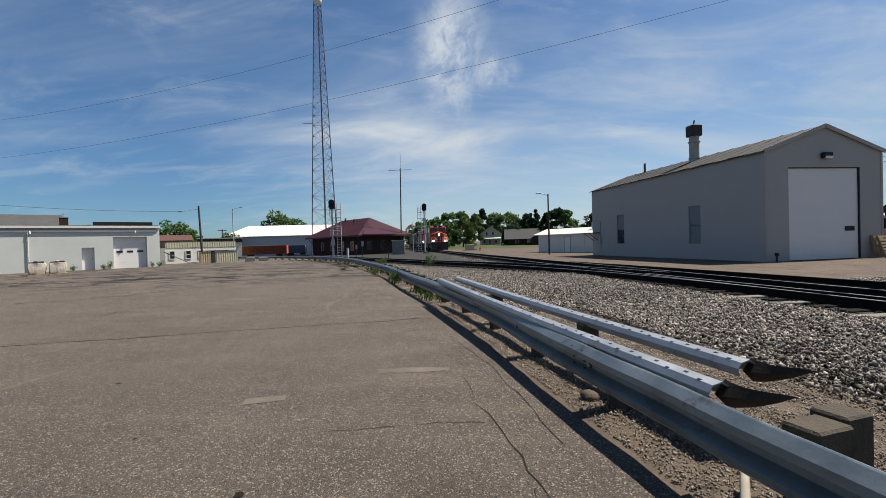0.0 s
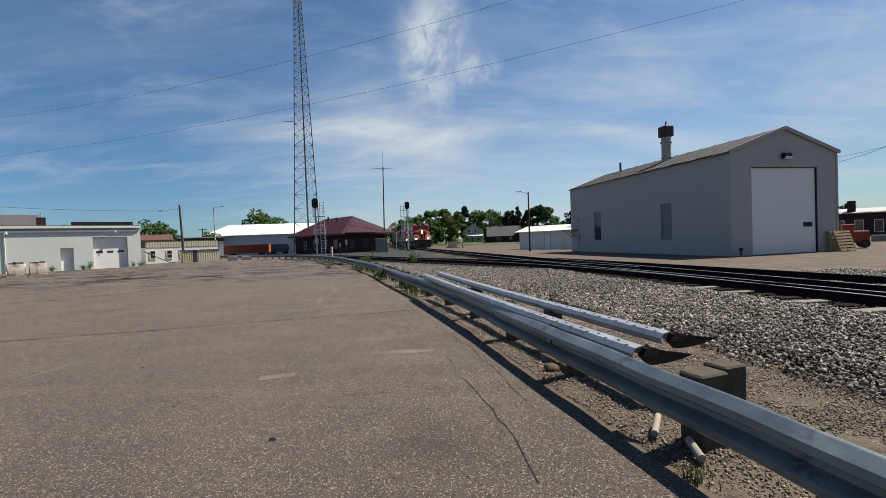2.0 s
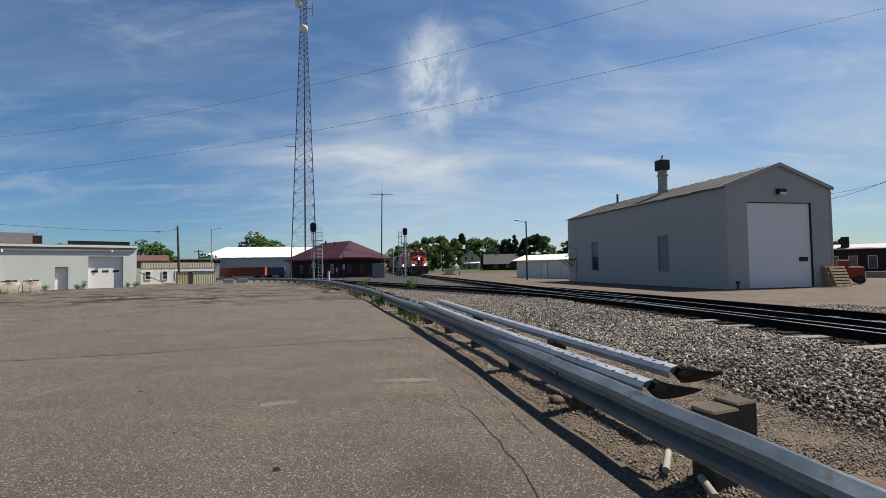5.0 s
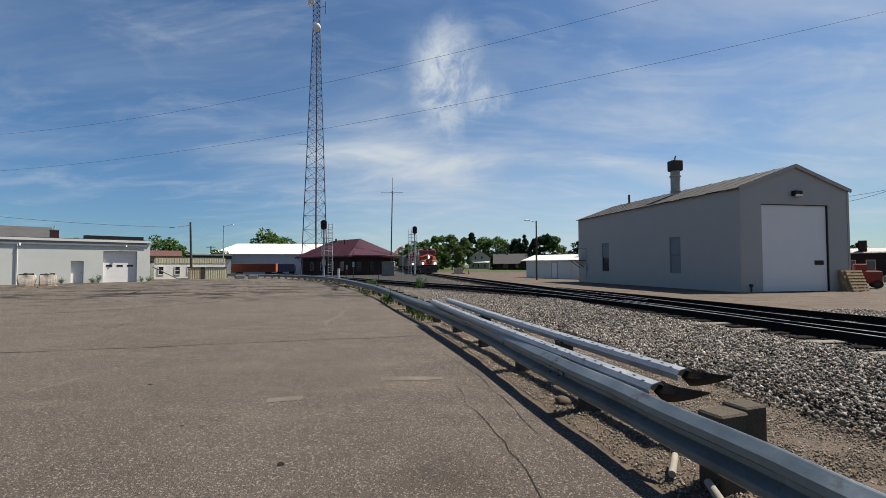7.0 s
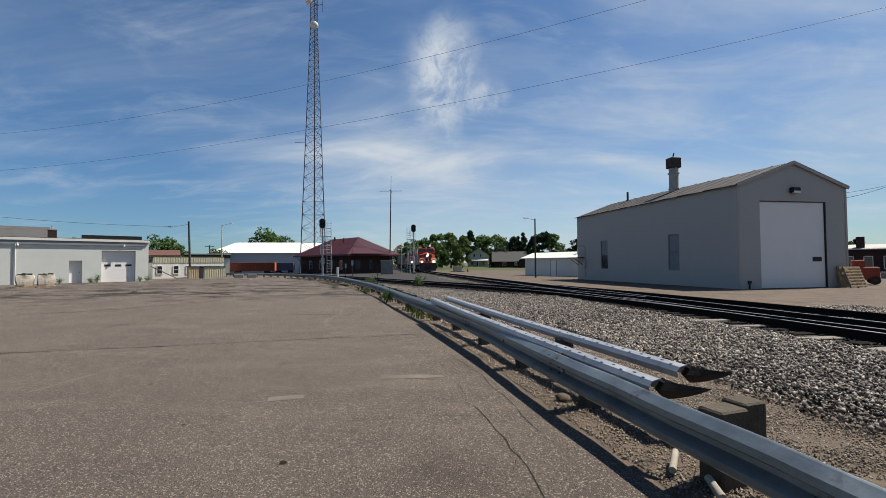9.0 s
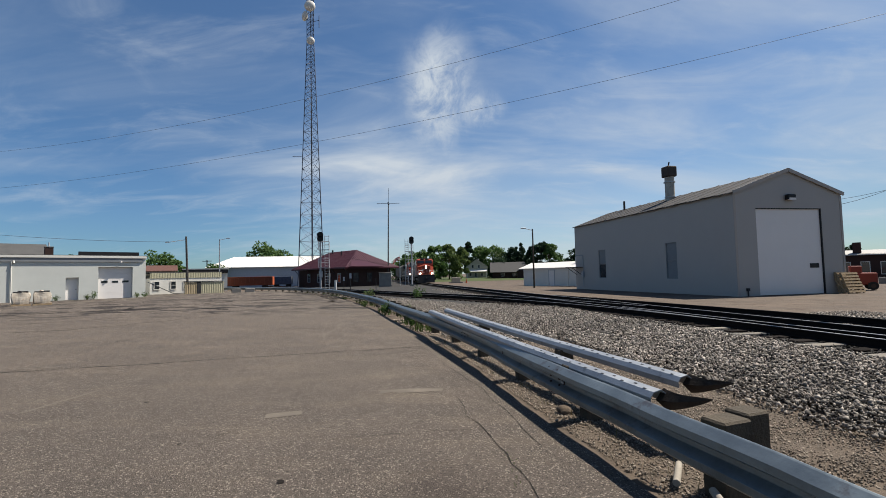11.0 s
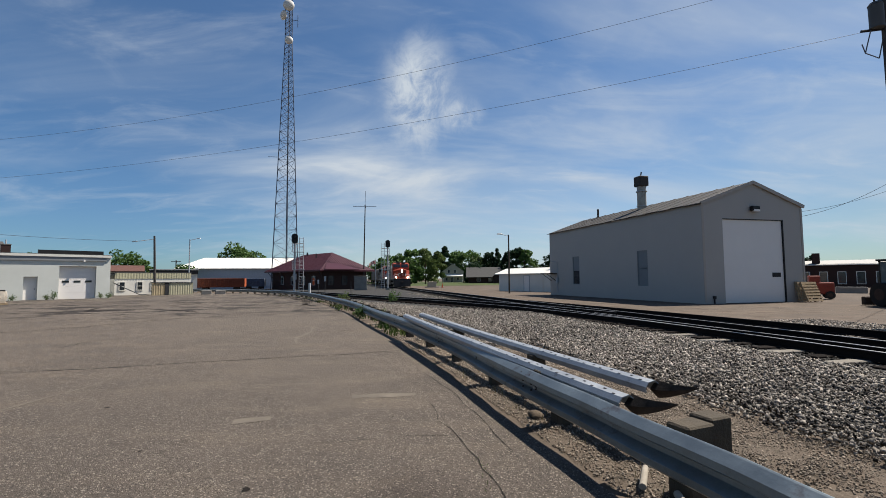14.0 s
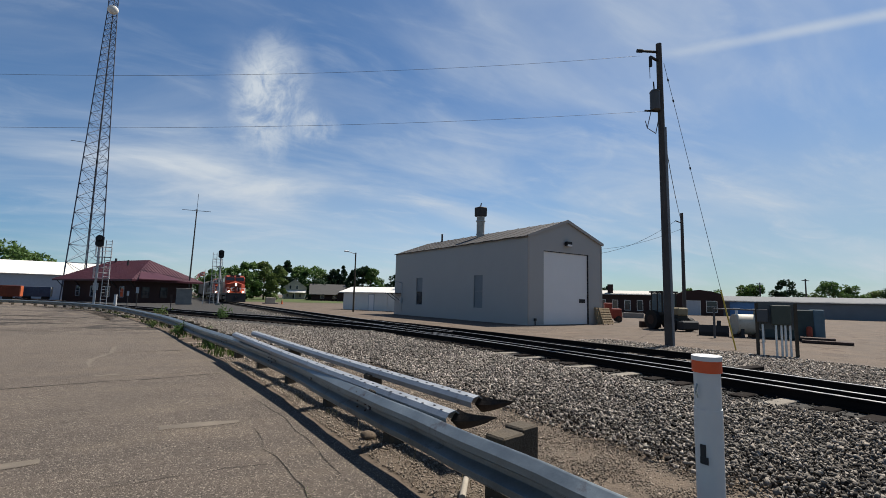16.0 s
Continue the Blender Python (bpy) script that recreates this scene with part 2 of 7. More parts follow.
M_BLUEGREY = mat("blue_grey_sheet_metal", (0.33, 0.375, 0.43), 0.55, vary=0.08)
M_BLUE = mat("blue_panel_paint", (0.10, 0.22, 0.42), 0.55, vary=0.08)
M_BARK = mat("bark", (0.09, 0.065, 0.045), 0.95, vary=0.3, scale=4, bump=0.6)
M_LEAF = mat("broad_leaves", (0.082, 0.145, 0.038), 0.6, vary=0.35, scale=0.8, fine=5, bump=0.1)
M_LEAFPALE = mat("pale_leaves", (0.1056, 0.1472, 0.0456), 0.6, vary=0.3, scale=0.8, fine=5, bump=0.1)
M_NEEDLE = mat("dark_needles", (0.0245, 0.049, 0.021), 0.7, vary=0.3, scale=0.8, fine=5, bump=0.1)
for lf in (M_LEAF, M_LEAFPALE, M_NEEDLE, M_GRASS):
    # light passes through the thin leaves
    ln = lf.node_tree
    pb = ln.nodes["Principled BSDF"]
    tl = ln.nodes.new("ShaderNodeBsdfTranslucent")
    ms = ln.nodes.new("ShaderNodeMixShader")
    ms.inputs[0].default_value = 0.28
    ln.links.new(pb.inputs["Base Color"].links[0].from_socket, tl.inputs["Color"])
    ln.links.new(pb.outputs[0], ms.inputs[1]); ln.links.new(tl.outputs[0], ms.inputs[2])
    ln.links.new(ms.outputs[0], ln.nodes["Material Output"].inputs["Surface"])
M_PALLET = mat("raw_pallet_wood", (0.33, 0.245, 0.15), 0.9, vary=0.25, scale=6, fine=50, bump=0.4)
M_BAG = mat("woven_bag_cloth", (0.50, 0.44, 0.36), 0.9, vary=0.2, scale=3, dark=(0.30, 0.18, 0.11), spots=0.06, fine=60, bump=0.3)
M_TYRE = mat("tyre_rubber", (0.02, 0.02, 0.02), 0.85, vary=0.2)
M_YELLOW = mat("yellow_plastic", (0.5, 0.36, 0.06), 0.5, vary=0.1)
M_PVC = mat("white_plastic_pipe", (0.527, 0.527, 0.51), 0.5, vary=0.03, scale=5, bump=0.03, dark=(0.6, 0.58, 0.53), spots=-0.03)
M_MARKER = mat("orange_marker_band", (0.62, 0.10, 0.035), 0.45, vary=0.08)
M_LAMPGLOW = mat("lit_headlight", (1.0, 0.86, 0.62), 0.3, vary=0.0, bump=0, emit=14.0)
M_CABLE = mat("cable_sheath", (0.07, 0.075, 0.085), 0.6, vary=0.1, bump=0)
M_FLAGRED = mat("flag_red", (0.5, 0.06, 0.07), 0.8, vary=0.05)
M_CONCRETE = mat("concrete", (0.1963, 0.1872, 0.1729), 0.9, vary=0.15, scale=3, fine=40, bump=0.3)
M_XFMR = mat("dull_grey_can_paint", (0.075, 0.078, 0.08), 0.6, vary=0.12)
M_SHINGLE = mat("grey_shingles", (0.07475, 0.0728, 0.0702), 0.9, vary=0.2, scale=1.2, fine=8, bump=0.4)
M_BEIGE = mat("beige_siding", (0.360, 0.331, 0.259), 0.7, vary=0.07)

# asphalt: pale worn aggregate, dark patches, tar joints
M_ASPHALT = mat("worn_asphalt", (0.09718, 0.07966, 0.06554), 0.93, vary=0.28, scale=0.8, fine=120, bump=0.9, dark=(0.064, 0.052, 0.042), spots=0.02)
_nt = M_ASPHALT.node_tree
_b = _nt.nodes["Principled BSDF"]
_old = _b.inputs["Base Color"].links[0].from_socket
_tc = _nt.nodes.new("ShaderNodeTexCoord")
_v = _nt.nodes.new("ShaderNodeTexVoronoi")
_v.inputs["Scale"].default_value = 110
_nt.links.new(_tc.outputs["Object"], _v.inputs["Vector"])
_r = _nt.nodes.new("ShaderNodeMapRange")
_r.inputs["From Min"].default_value, _r.inputs["From Max"].default_value = 0.83, 0.93
_sp = _nt.nodes.new("ShaderNodeSeparateColor")
_nt.links.new(_v.outputs["Color"], _sp.inputs[0])
_nt.links.new(_sp.outputs[0], _r.inputs["Value"])
_m = _nt.nodes.new("ShaderNodeMix"); _m.data_type = "RGBA"
_m.inputs["B"].default_value = (0.28, 0.238, 0.19, 1)
_nt.links.new(_r.outputs[0], _m.inputs["Factor"]); _nt.links.new(_old, _m.inputs["A"])
_pit = _nt.nodes.new("ShaderNodeMapRange")
_pit.inputs["From Min"].default_value, _pit.inputs["From Max"].default_value, _pit.inputs["To Max"].default_value = 0.78, 0.9, 0.75
_nt.links.new(_sp.outputs[1], _pit.inputs["Value"])
_md = _nt.nodes.new("ShaderNodeMix"); _md.data_type = "RGBA"
_md.inputs["B"].default_value = (0.022, 0.018, 0.015, 1)
_nt.links.new(_pit.outputs[0], _md.inputs["Factor"]); _nt.links.new(_m.outputs["Result"], _md.inputs["A"])
_nt.links.new(_md.outputs["Result"], _b.inputs["Base Color"])

# pale scuffs and broad dusty streaks
_mp = _nt.nodes.new("ShaderNodeMapping")
_mp.inputs["Rotation"].default_value, _mp.inputs["Scale"].default_value = (0, 0, radians(25)), (0.45, 1.6, 1)
_nt.links.new(_tc.outputs["Object"], _mp.inputs[0])
_n2 = _nt.nodes.new("ShaderNodeTexNoise")
_n2.inputs["Scale"].default_value, _n2.inputs["Detail"].default_value, _n2.inputs["Roughness"].default_value = 1.0, 9, 0.68
_nt.links.new(_mp.outputs[0], _n2.inputs["Vector"])
_r2 = _nt.nodes.new("ShaderNodeMapRange")
_r2.inputs["From Min"].default_value, _r2.inputs["From Max"].default_value, _r2.inputs["To Max"].default_value = 0.50, 0.72, 0.75
_nt.links.new(_n2.outputs["Fac"], _r2.inputs["Value"])
_m2 = _nt.nodes.new("ShaderNodeMix"); _m2.data_type = "RGBA"
_m2.inputs["B"].default_value = (0.145, 0.116, 0.087, 1)
_nt.links.new(_r2.outputs[0], _m2.inputs["Factor"]); _nt.links.new(_old, _m2.inputs["A"])
_nt.links.new(_m2.outputs["Result"], _m.inputs["A"])

# intermittent black tar strokes where the lot has been sealed again and again
def _anode(kind, **sets):
    n = _nt.nodes.new(kind)
    for k, v in sets.items():
        n.inputs[k].default_value = v
    return n


def _amap(sock, f0, f1, t0=0.0, t1=1.0):
    n = _nt.nodes.new("ShaderNodeMapRange")
    n.inputs["From Min"].default_value, n.inputs["From Max"].default_value = f0, f1
    n.inputs["To Min"].default_value, n.inputs["To Max"].default_value = t0, t1
    _nt.links.new(sock, n.inputs["Value"])
    return n.outputs[0]


def _amul(a, b, op="MULTIPLY"):
    n = _nt.nodes.new("ShaderNodeMath"); n.operation = op
    for i, v in enumerate((a, b)):
        if isinstance(v, float):
            n.inputs[i].default_value = v
        else:
            _nt.links.new(v, n.inputs[i])
    return n.outputs[0]


def _astretch(sx, sy, turn, detail, rgh, dist):
    m = _nt.nodes.new("ShaderNodeMapping")
    m.inputs["Rotation"].default_value, m.inputs["Scale"].default_value = (0, 0, radians(turn)), (sx, sy, 1)
    _nt.links.new(_tc.outputs["Object"], m.inputs[0])
    n = _anode("ShaderNodeTexNoise", Scale=1.0, Detail=detail, Roughness=rgh, Distortion=dist)
    _nt.links.new(m.outputs[0], n.inputs["Vector"])
    return n.outputs["Fac"]


_ridge = _amul(_amul(_astretch(0.17, 0.42, -8, 9, 0.68, 0.8), 0.5, "SUBTRACT"), 0.0, "ADD")
_abs = _nt.nodes.new("ShaderNodeMath"); _abs.operation = "ABSOLUTE"
_nt.links.new(_ridge, _abs.inputs[0])
_line = _amap(_abs.outputs[0], 0.025, 0.05, 1.0, 0.0)
_gate = _amap(_astretch(0.3, 0.5, 0, 8, 0.7, 0.0), 0.46, 0.52)
_xyz = _nt.nodes.new("ShaderNodeSeparateXYZ")
_nt.links.new(_tc.outputs["Object"], _xyz.inputs[0])
_zone = _amul(_amap(_xyz.outputs["Y"], 17.0, 24.0), _amap(_xyz.outputs["Y"], 62.0, 52.0))
_tar = _amul(_amul(_line, _gate), _amul(_zone, 0.95))
_mt = _nt.nodes.new("ShaderNodeMix"); _mt.data_type = "RGBA"
_mt.inputs["B"].default_value = (0.02, 0.017, 0.015, 1)
_nt.links.new(_tar, _mt.inputs["Factor"]); _nt.links.new(_md.outputs["Result"], _mt.inputs["A"])
# a reddish oil stain and a few drips close to the barrier
_dist = _nt.nodes.new("ShaderNodeVectorMath"); _dist.operation = "DISTANCE"
_nt.links.new(_tc.outputs["Object"], _dist.inputs[0]); _dist.inputs[1].default_value = (0.0, 3.35, 0.0)
_blot = _amul(_amap(_amul(_dist.outputs["Value"], _amul(_astretch(2.2, 2.2, 0, 5, 0.6, 0.0), 0.9), "ADD"), 1.05, 0.45), 0.42)
_ms = _nt.nodes.new("ShaderNodeMix"); _ms.data_type = "RGBA"
_ms.inputs["B"].default_value = (0.036, 0.025, 0.020, 1)
_nt.links.new(_blot, _ms.inputs["Factor"]); _nt.links.new(_mt.outputs["Result"], _ms.inputs["A"])
_nt.links.new(_ms.outputs["Result"], _b.inputs["Base Color"])

# ---- mesh helpers ----


def box(bm, c, size, rz=0.0, rx=0.0, ry=0.0, bevel=0.0):
    m = pose(*c, rx, ry, rz) @ Matrix.Diagonal((*size, 1))
    vs = bmesh.ops.create_cube(bm, size=1.0, matrix=m)["verts"]
    if bevel:
        es = {e for v in vs for e in v.link_edges}
        bmesh.ops.bevel(bm, geom=list(es), offset=bevel, segments=1, affect="EDGES")
    return vs


def rod(bm, p, q, r, r2=None, n=8, caps=True):
    p, q = Vector(p), Vector(q)
    d = q - p
    m = Matrix.Translation((p + q) / 2) @ d.to_track_quat("Z", "Y").to_matrix().to_4x4()
    bmesh.ops.create_cone(bm, cap_ends=caps, segments=n, radius1=r, radius2=r if r2 is None else r2, depth=d.length, matrix=m)


def prism(bm, outline, y0, y1):
    """An outline in x and z, drawn out along y."""
    a = [bm.verts.new((x, y0, z)) for x, z in outline]
    b = [bm.verts.new((x, y1, z)) for x, z in outline]
    bm.faces.new(a)
    bm.faces.new(b[::-1])
    n = len(outline)
    for i in range(n):
        bm.faces.new((a[i], b[i], b[(i + 1) % n], a[(i + 1) % n]))
    bmesh.ops.recalc_face_normals(bm, faces=bm.faces[:])


def slab(bm, corners, thick):
    """A sloping sheet over four corners, thick downwards."""
    top = [bm.verts.new(c) for c in corners]
    low = [bm.verts.new((c[0], c[1], c[2] - thick)) for c in corners]
    bm.faces.new(top)
    bm.faces.new(low[::-1])
    n = len(corners)
    for i in range(n):
        bm.faces.new((top[i], low[i], low[(i + 1) % n], top[(i + 1) % n]))
    bmesh.ops.recalc_face_normals(bm, faces=bm.faces[:])


def mesh_of(name, bm, material, smooth=False):
    me = bpy.data.meshes.new(name)
    bm.to_mesh(me)
    bm.free()
    me.materials.append(material)
    if smooth:
        me.shade_smooth()
        me.set_sharp_from_angle(angle=radians(42))
    return me


def part(name, bm, material, parent=None, label="", smooth=False):
    ob = new(name, mesh_of(name, bm, material, smooth))
    ob.parent = parent
    return tagged(ob, label=label)


def boxes(name, items, material, parent, label="", bevel=0.0):
    """One part out of boxes (centre, size)."""
    bm = bmesh.new()
    for c, s in items:
        box(bm, c, s, bevel=bevel)
    return part(name, bm, material, parent, label)


def rods(name, items, material, parent, label="", n=8):
    bm = bmesh.new()
    for it in items:
        rod(bm, *it, n=n)
    return part(name, bm, material, parent, label, smooth=True)


def thing(name, m, label, category, group="", kind=""):
    ob = new(name)
    ob.empty_display_size = 0.3
    ob.matrix_basis = m
    return tagged(ob, label, category, group, kind)


def structure(name, bm, material, label, category="ground", smooth=False):
    return tagged(new(name, mesh_of(name, bm, material, smooth)), label, category, kind="structure")


def polar(az, dist):
    return dist * math.sin(radians(az)), dist * math.cos(radians(az))


# ---- the lie of the land ----
TRACK_AT, TRACK_DIR = (8.1, 7.5), Vector((-0.161, 0.987, 0))
TRACK_N = Vector((0.987, 0.161, 0))


def fall(y):
    return -0.004 * min(max(y - 8.0, 0.0), 82.0)


def across(x, y):
    return (x - TRACK_AT[0]) * TRACK_N.x + (y - TRACK_AT[1]) * TRACK_N.y


def along(u, s=0.0):
    """A point u metres along the main track from beside the camera, s metres to its right."""
    return TRACK_AT[0] + TRACK_DIR.x * u + TRACK_N.x * s, TRACK_AT[1] + TRACK_DIR.y * u + TRACK_N.y * s


def siding(u):
    """How far the diverging track's middle lies to the left of the main track's."""
    return 0.0 if u < 3 else -(0.0105 * (min(u, 26) - 3) ** 2 + max(0, u - 26) * 0.38)


def bed(s):
    """Height of the track bed over the lot, by the distance from the track."""
    if s < -4.6:
        return 0.0
    if s < -1.9:
        k = (s + 4.6) / 2.7
        return 0.13 * k * k * (3 - 2 * k)
    return 0.13 if s < 1.9 else max(0.08, 0.13 - (s - 1.9) * 0.05)


def ground_z(x, y):
    s = across(x, y)
    return fall(y) + bed(s) - (0.03 if s > -1.5 else 0.13)
# ---- ground, lot, tracks ----


def edge_x(y):
    """The lot's edge beside the crash barrier."""
    return RAIL_PATH(y) - 0.24


PATH = [(3.4, -6.39), (2.56, -1.065), (1.91, 2.13), (1.79, 2.662), (1.647, 3.249), (1.497, 3.888), (1.349, 4.473), (1.207, 5.058), (0.9159, 6.337), (0.6278, 7.774), (0.1816, 9.585), (-0.5, 12.14), (-1.44, 15.23), (-4.686, 26.1), (-11.56, 43.66), (-19.17, 55.38), (-28.81, 64.44), (-38.34, 70.29)]


def RAIL_PATH(y):
    for (x0, y0), (x1, y1) in zip(PATH, PATH[1:]):
        if y <= y1:
            return x0 + (x1 - x0) * (y - y0) / (y1 - y0)
    return PATH[-1][0]


def lines(lo, hi, fine_lo, fine_hi, fine, coarse):
    v, out = fine_lo, []
    while v <= fine_hi:
        out.append(v); v += fine
    step = coarse
    a = fine_lo
    while a > lo:
        a -= step; step *= 1.35; out.insert(0, max(a, lo))
    step, a = coarse, fine_hi
    while a < hi:
        a += step; step *= 1.35; out.append(min(a, hi))
    return sorted(set(out))


bm = bmesh.new()
xs, ys = lines(-2500, 2500, -12, 30, 0.7, 3.0), lines(-600, 3500, -6, 40, 1.0, 3.0)
grid = [[bm.verts.new((x, y, ground_z(x, y))) for x in xs] for y in ys]
for j in range(len(ys) - 1):
    for i in range(len(xs) - 1):
        bm.faces.new((grid[j][i], grid[j][i + 1], grid[j + 1][i + 1], grid[j + 1][i]))
structure("ground", bm, M_YARD, "pale tan compacted gravel yard beside the railway", smooth=True)

# asphalt lot: one thick sheet, left of the barrier
bm = bmesh.new()
prev = None
ys = [-8 + 0.5 * i for i in range(0, 60)] + [22 + 2.0 * i for i in range(0, 20)] + [62, 65]
for y in ys:
    ex = edge_x(y) + 0.05 * noise.noise((y * 0.9, 3, 1)) + 0.03 * noise.noise((y * 3.1, 8, 1))
    z = fall(y)
    row = [bm.verts.new((x, y, z if x > -60 else z)) for x in (-62, -40, -20, -8, ex - 1.0, ex - 0.02, ex)]
    row[-1].co.z -= 0.035
    if prev:
        for i in range(len(row) - 1):
            if row[i].co.x < row[i + 1].co.x:
                bm.faces.new((prev[i], prev[i + 1], row[i + 1], row[i]))
    prev = row
lot = structure("parking_lot", bm, M_ASPHALT, "worn pale grey-brown asphalt lot with tar-filled cracks", "asphalt", smooth=False)

# verge of dirt between the asphalt and the ballast
bm = bmesh.new()
prev = None
for i in range(0, 110):
    y = -6 + 0.45 * i
    x0 = edge_x(y) - 0.08
    row = []
    for k in range(9):
        x = x0 + (2.9 * k / 8)
        z = fall(y) + bed(across(x, y)) + 0.028 * noise.noise((x * 1.7, y * 1.7, 0)) - (0.03 if k > 2 else 0.05 if k else 0.07)
        row.append(bm.verts.new((x, y, z)))
    if prev:
        for k in range(8):
            bm.faces.new((prev[k], prev[k + 1], row[k + 1], row[k]))
    prev = row
structure("verge", bm, M_DIRT, "bare brown dirt verge under the crash barrier", "dirt", smooth=True)

# ballast bed sheet, coloured far darker than its stones to shade their gaps
bm = bmesh.new()
prev = None
for i in range(-14, 120):
    u = i * 1.0
    left = min(-4.1, siding(u) - 2.6) if u < 60 else siding(60) - 2.6
    row = []
    for k in range(11):
        s = left + (2.5 - left) * k / 10
        x, y = along(u, s)
        z = fall(y) + (bed(s) if s > -3 or siding(u) > -1 else 0.13 * min(1, max(0, (s - left) / 1.6)))
        row.append(bm.verts.new((x, y, z - 0.004 + 0.02 * noise.noise((x * 1.5, y * 1.5, 4)))))
    if prev:
        for k in range(10):
            bm.faces.new((prev[k], prev[k + 1], row[k + 1], row[k]))
    prev = row
structure("ballast_bed", bm, M_BALLASTBED, "crushed stone bed under the rails, dark like the shade between stones", "ballast", smooth=True)

# loose stones on the shoulder and between the ties
rng_np = np.random.RandomState(5)


def stones(name, count, place, size, material, label):
    base = np.array([(1, 0, 0), (-1, 0, 0), (0, 1, 0), (0, -1, 0), (0, 0, 1), (0, 0, -1)], float)
    tri = np.array([(0, 2, 4), (2, 1, 4), (1, 3, 4), (3, 0, 4), (2, 0, 5), (1, 2, 5), (3, 1, 5), (0, 3, 5)])
    pts = np.array([place() for _ in range(count)])
    sc = size[0] + (size[1] - size[0]) * rng_np.rand(count, 1, 1) ** 1.6
    squash = (0.55 + 0.8 * rng_np.rand(count, 1, 3)) * np.array([1.0, 1.0, 0.5])
    v = base[None] * sc * squash + (rng_np.rand(count, 6, 3) - 0.5) * sc * 0.6
    q = rng_np.randn(count, 4)
    q /= np.linalg.norm(q, axis=1, keepdims=True)
    w, x, y, z = q.T
    r = np.stack([1 - 2 * (y * y + z * z), 2 * (x * y - z * w), 2 * (x * z + y * w), 2 * (x * y + z * w), 1 - 2 * (x * x + z * z), 2 * (y * z - x * w), 2 * (x * z - y * w), 2 * (y * z + x * w), 1 - 2 * (x * x + y * y)], 1).reshape(-1, 3, 3)
    v = np.einsum("nij,nkj->nki", r, v) + pts[:, None, :]
    f = (tri[None] + 6 * np.arange(count)[:, None, None]).reshape(-1, 3)
    me = bpy.data.meshes.new(name)
    me.vertices.add(count * 6)
    me.vertices.foreach_set("co", v.reshape(-1))
    me.loops.add(len(f) * 3)
    me.loops.foreach_set("vertex_index", f.reshape(-1))
    me.polygons.add(len(f))
    me.polygons.foreach_set("loop_start", np.arange(len(f)) * 3)
    me.polygons.foreach_set("loop_total", np.full(len(f), 3))
    me.update(calc_edges=True)
    me.materials.append(material)
    return tagged(new(name, me), label, "stones", kind="stuff")


def shoulder_place():
    while True:
        u = -9 + 52 * rng_np.rand() ** 1.5
        lo = min(-4.9, siding(u) - 3.2) if u < 4 else -8.0 - 0.12 * u
        s = lo + (-1.62 - lo) * rng_np.rand()
        if siding(u) < -1.0 and s > siding(u) - 1.4 and rng_np.rand() < 0.75:
            continue
        x, y = along(u, s)
        if y < 8 and s < -4.0 and rng_np.rand() < 0.25 + 0.6 * (-4.0 - s) and siding(u) > -1:
            continue
        if x < RAIL_PATH(y) + (0.75 if y < 8 else 0.45) + 0.3 * noise.noise((y * 0.8, 0, 6)):
            continue
        return x, y, fall(y) + bed(s) + 0.055 * rng_np.rand() ** 1.5 + 0.035 * noise.noise((x * 1.2, y * 1.2, 2))


# stones vary from pale to dark, one by one, and get darker towards low Y
_nt = M_STONE.node_tree
_b = _nt.nodes["Principled BSDF"]
_g = _nt.nodes.new("ShaderNodeNewGeometry")
_mx = _nt.nodes.new("ShaderNodeMix"); _mx.data_type, _mx.blend_type = "RGBA", "MULTIPLY"
_mx.inputs["Factor"].default_value = 1.0
_rr = _nt.nodes.new("ShaderNodeMapRange")
_rr.inputs["To Min"].default_value, _rr.inputs["To Max"].default_value = 0.10, 2.8
_nt.links.new(_g.outputs["Random Per Island"], _rr.inputs["Value"])
_nt.links.new(_b.inputs["Base Color"].links[0].from_socket, _mx.inputs["A"])
_tc = _nt.nodes.new("ShaderNodeTexCoord")
_sx = _nt.nodes.new("ShaderNodeSeparateXYZ")
_nt.links.new(_tc.outputs["Object"], _sx.inputs[0])
_near_ramp = _nt.nodes.new("ShaderNodeMapRange")
_near_ramp.inputs["From Min"].default_value, _near_ramp.inputs["From Max"].default_value = 3.5, 9.0
_near_ramp.inputs["To Min"].default_value, _near_ramp.inputs["To Max"].default_value = 0.66, 1.05
_nt.links.new(_sx.outputs["Y"], _near_ramp.inputs["Value"])
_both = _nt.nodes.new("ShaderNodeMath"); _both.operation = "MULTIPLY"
_nt.links.new(_rr.outputs[0], _both.inputs[0]); _nt.links.new(_near_ramp.outputs[0], _both.inputs[1])
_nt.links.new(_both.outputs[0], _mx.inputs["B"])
_nt.links.new(_mx.outputs["Result"], _b.inputs["Base Color"])
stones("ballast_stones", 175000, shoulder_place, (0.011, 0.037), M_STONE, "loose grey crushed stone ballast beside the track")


def track_place():
    u = -8 + 48 * rng_np.rand() ** 1.3
    x, y = along(u, -1.75 + 3.6 * rng_np.rand())
    return x, y, fall(y) + 0.125 + 0.02 * rng_np.rand()


M_PEBBLE = M_STONE.copy()
M_PEBBLE.name = "tan_pebble"
for n in M_PEBBLE.node_tree.nodes:
    if n.type == "MAP_RANGE" and abs(n.inputs["To Max"].default_value - 2.8) < 0.01:
        n.inputs["To Min"].default_value, n.inputs["To Max"].default_value = 0.55, 1.7
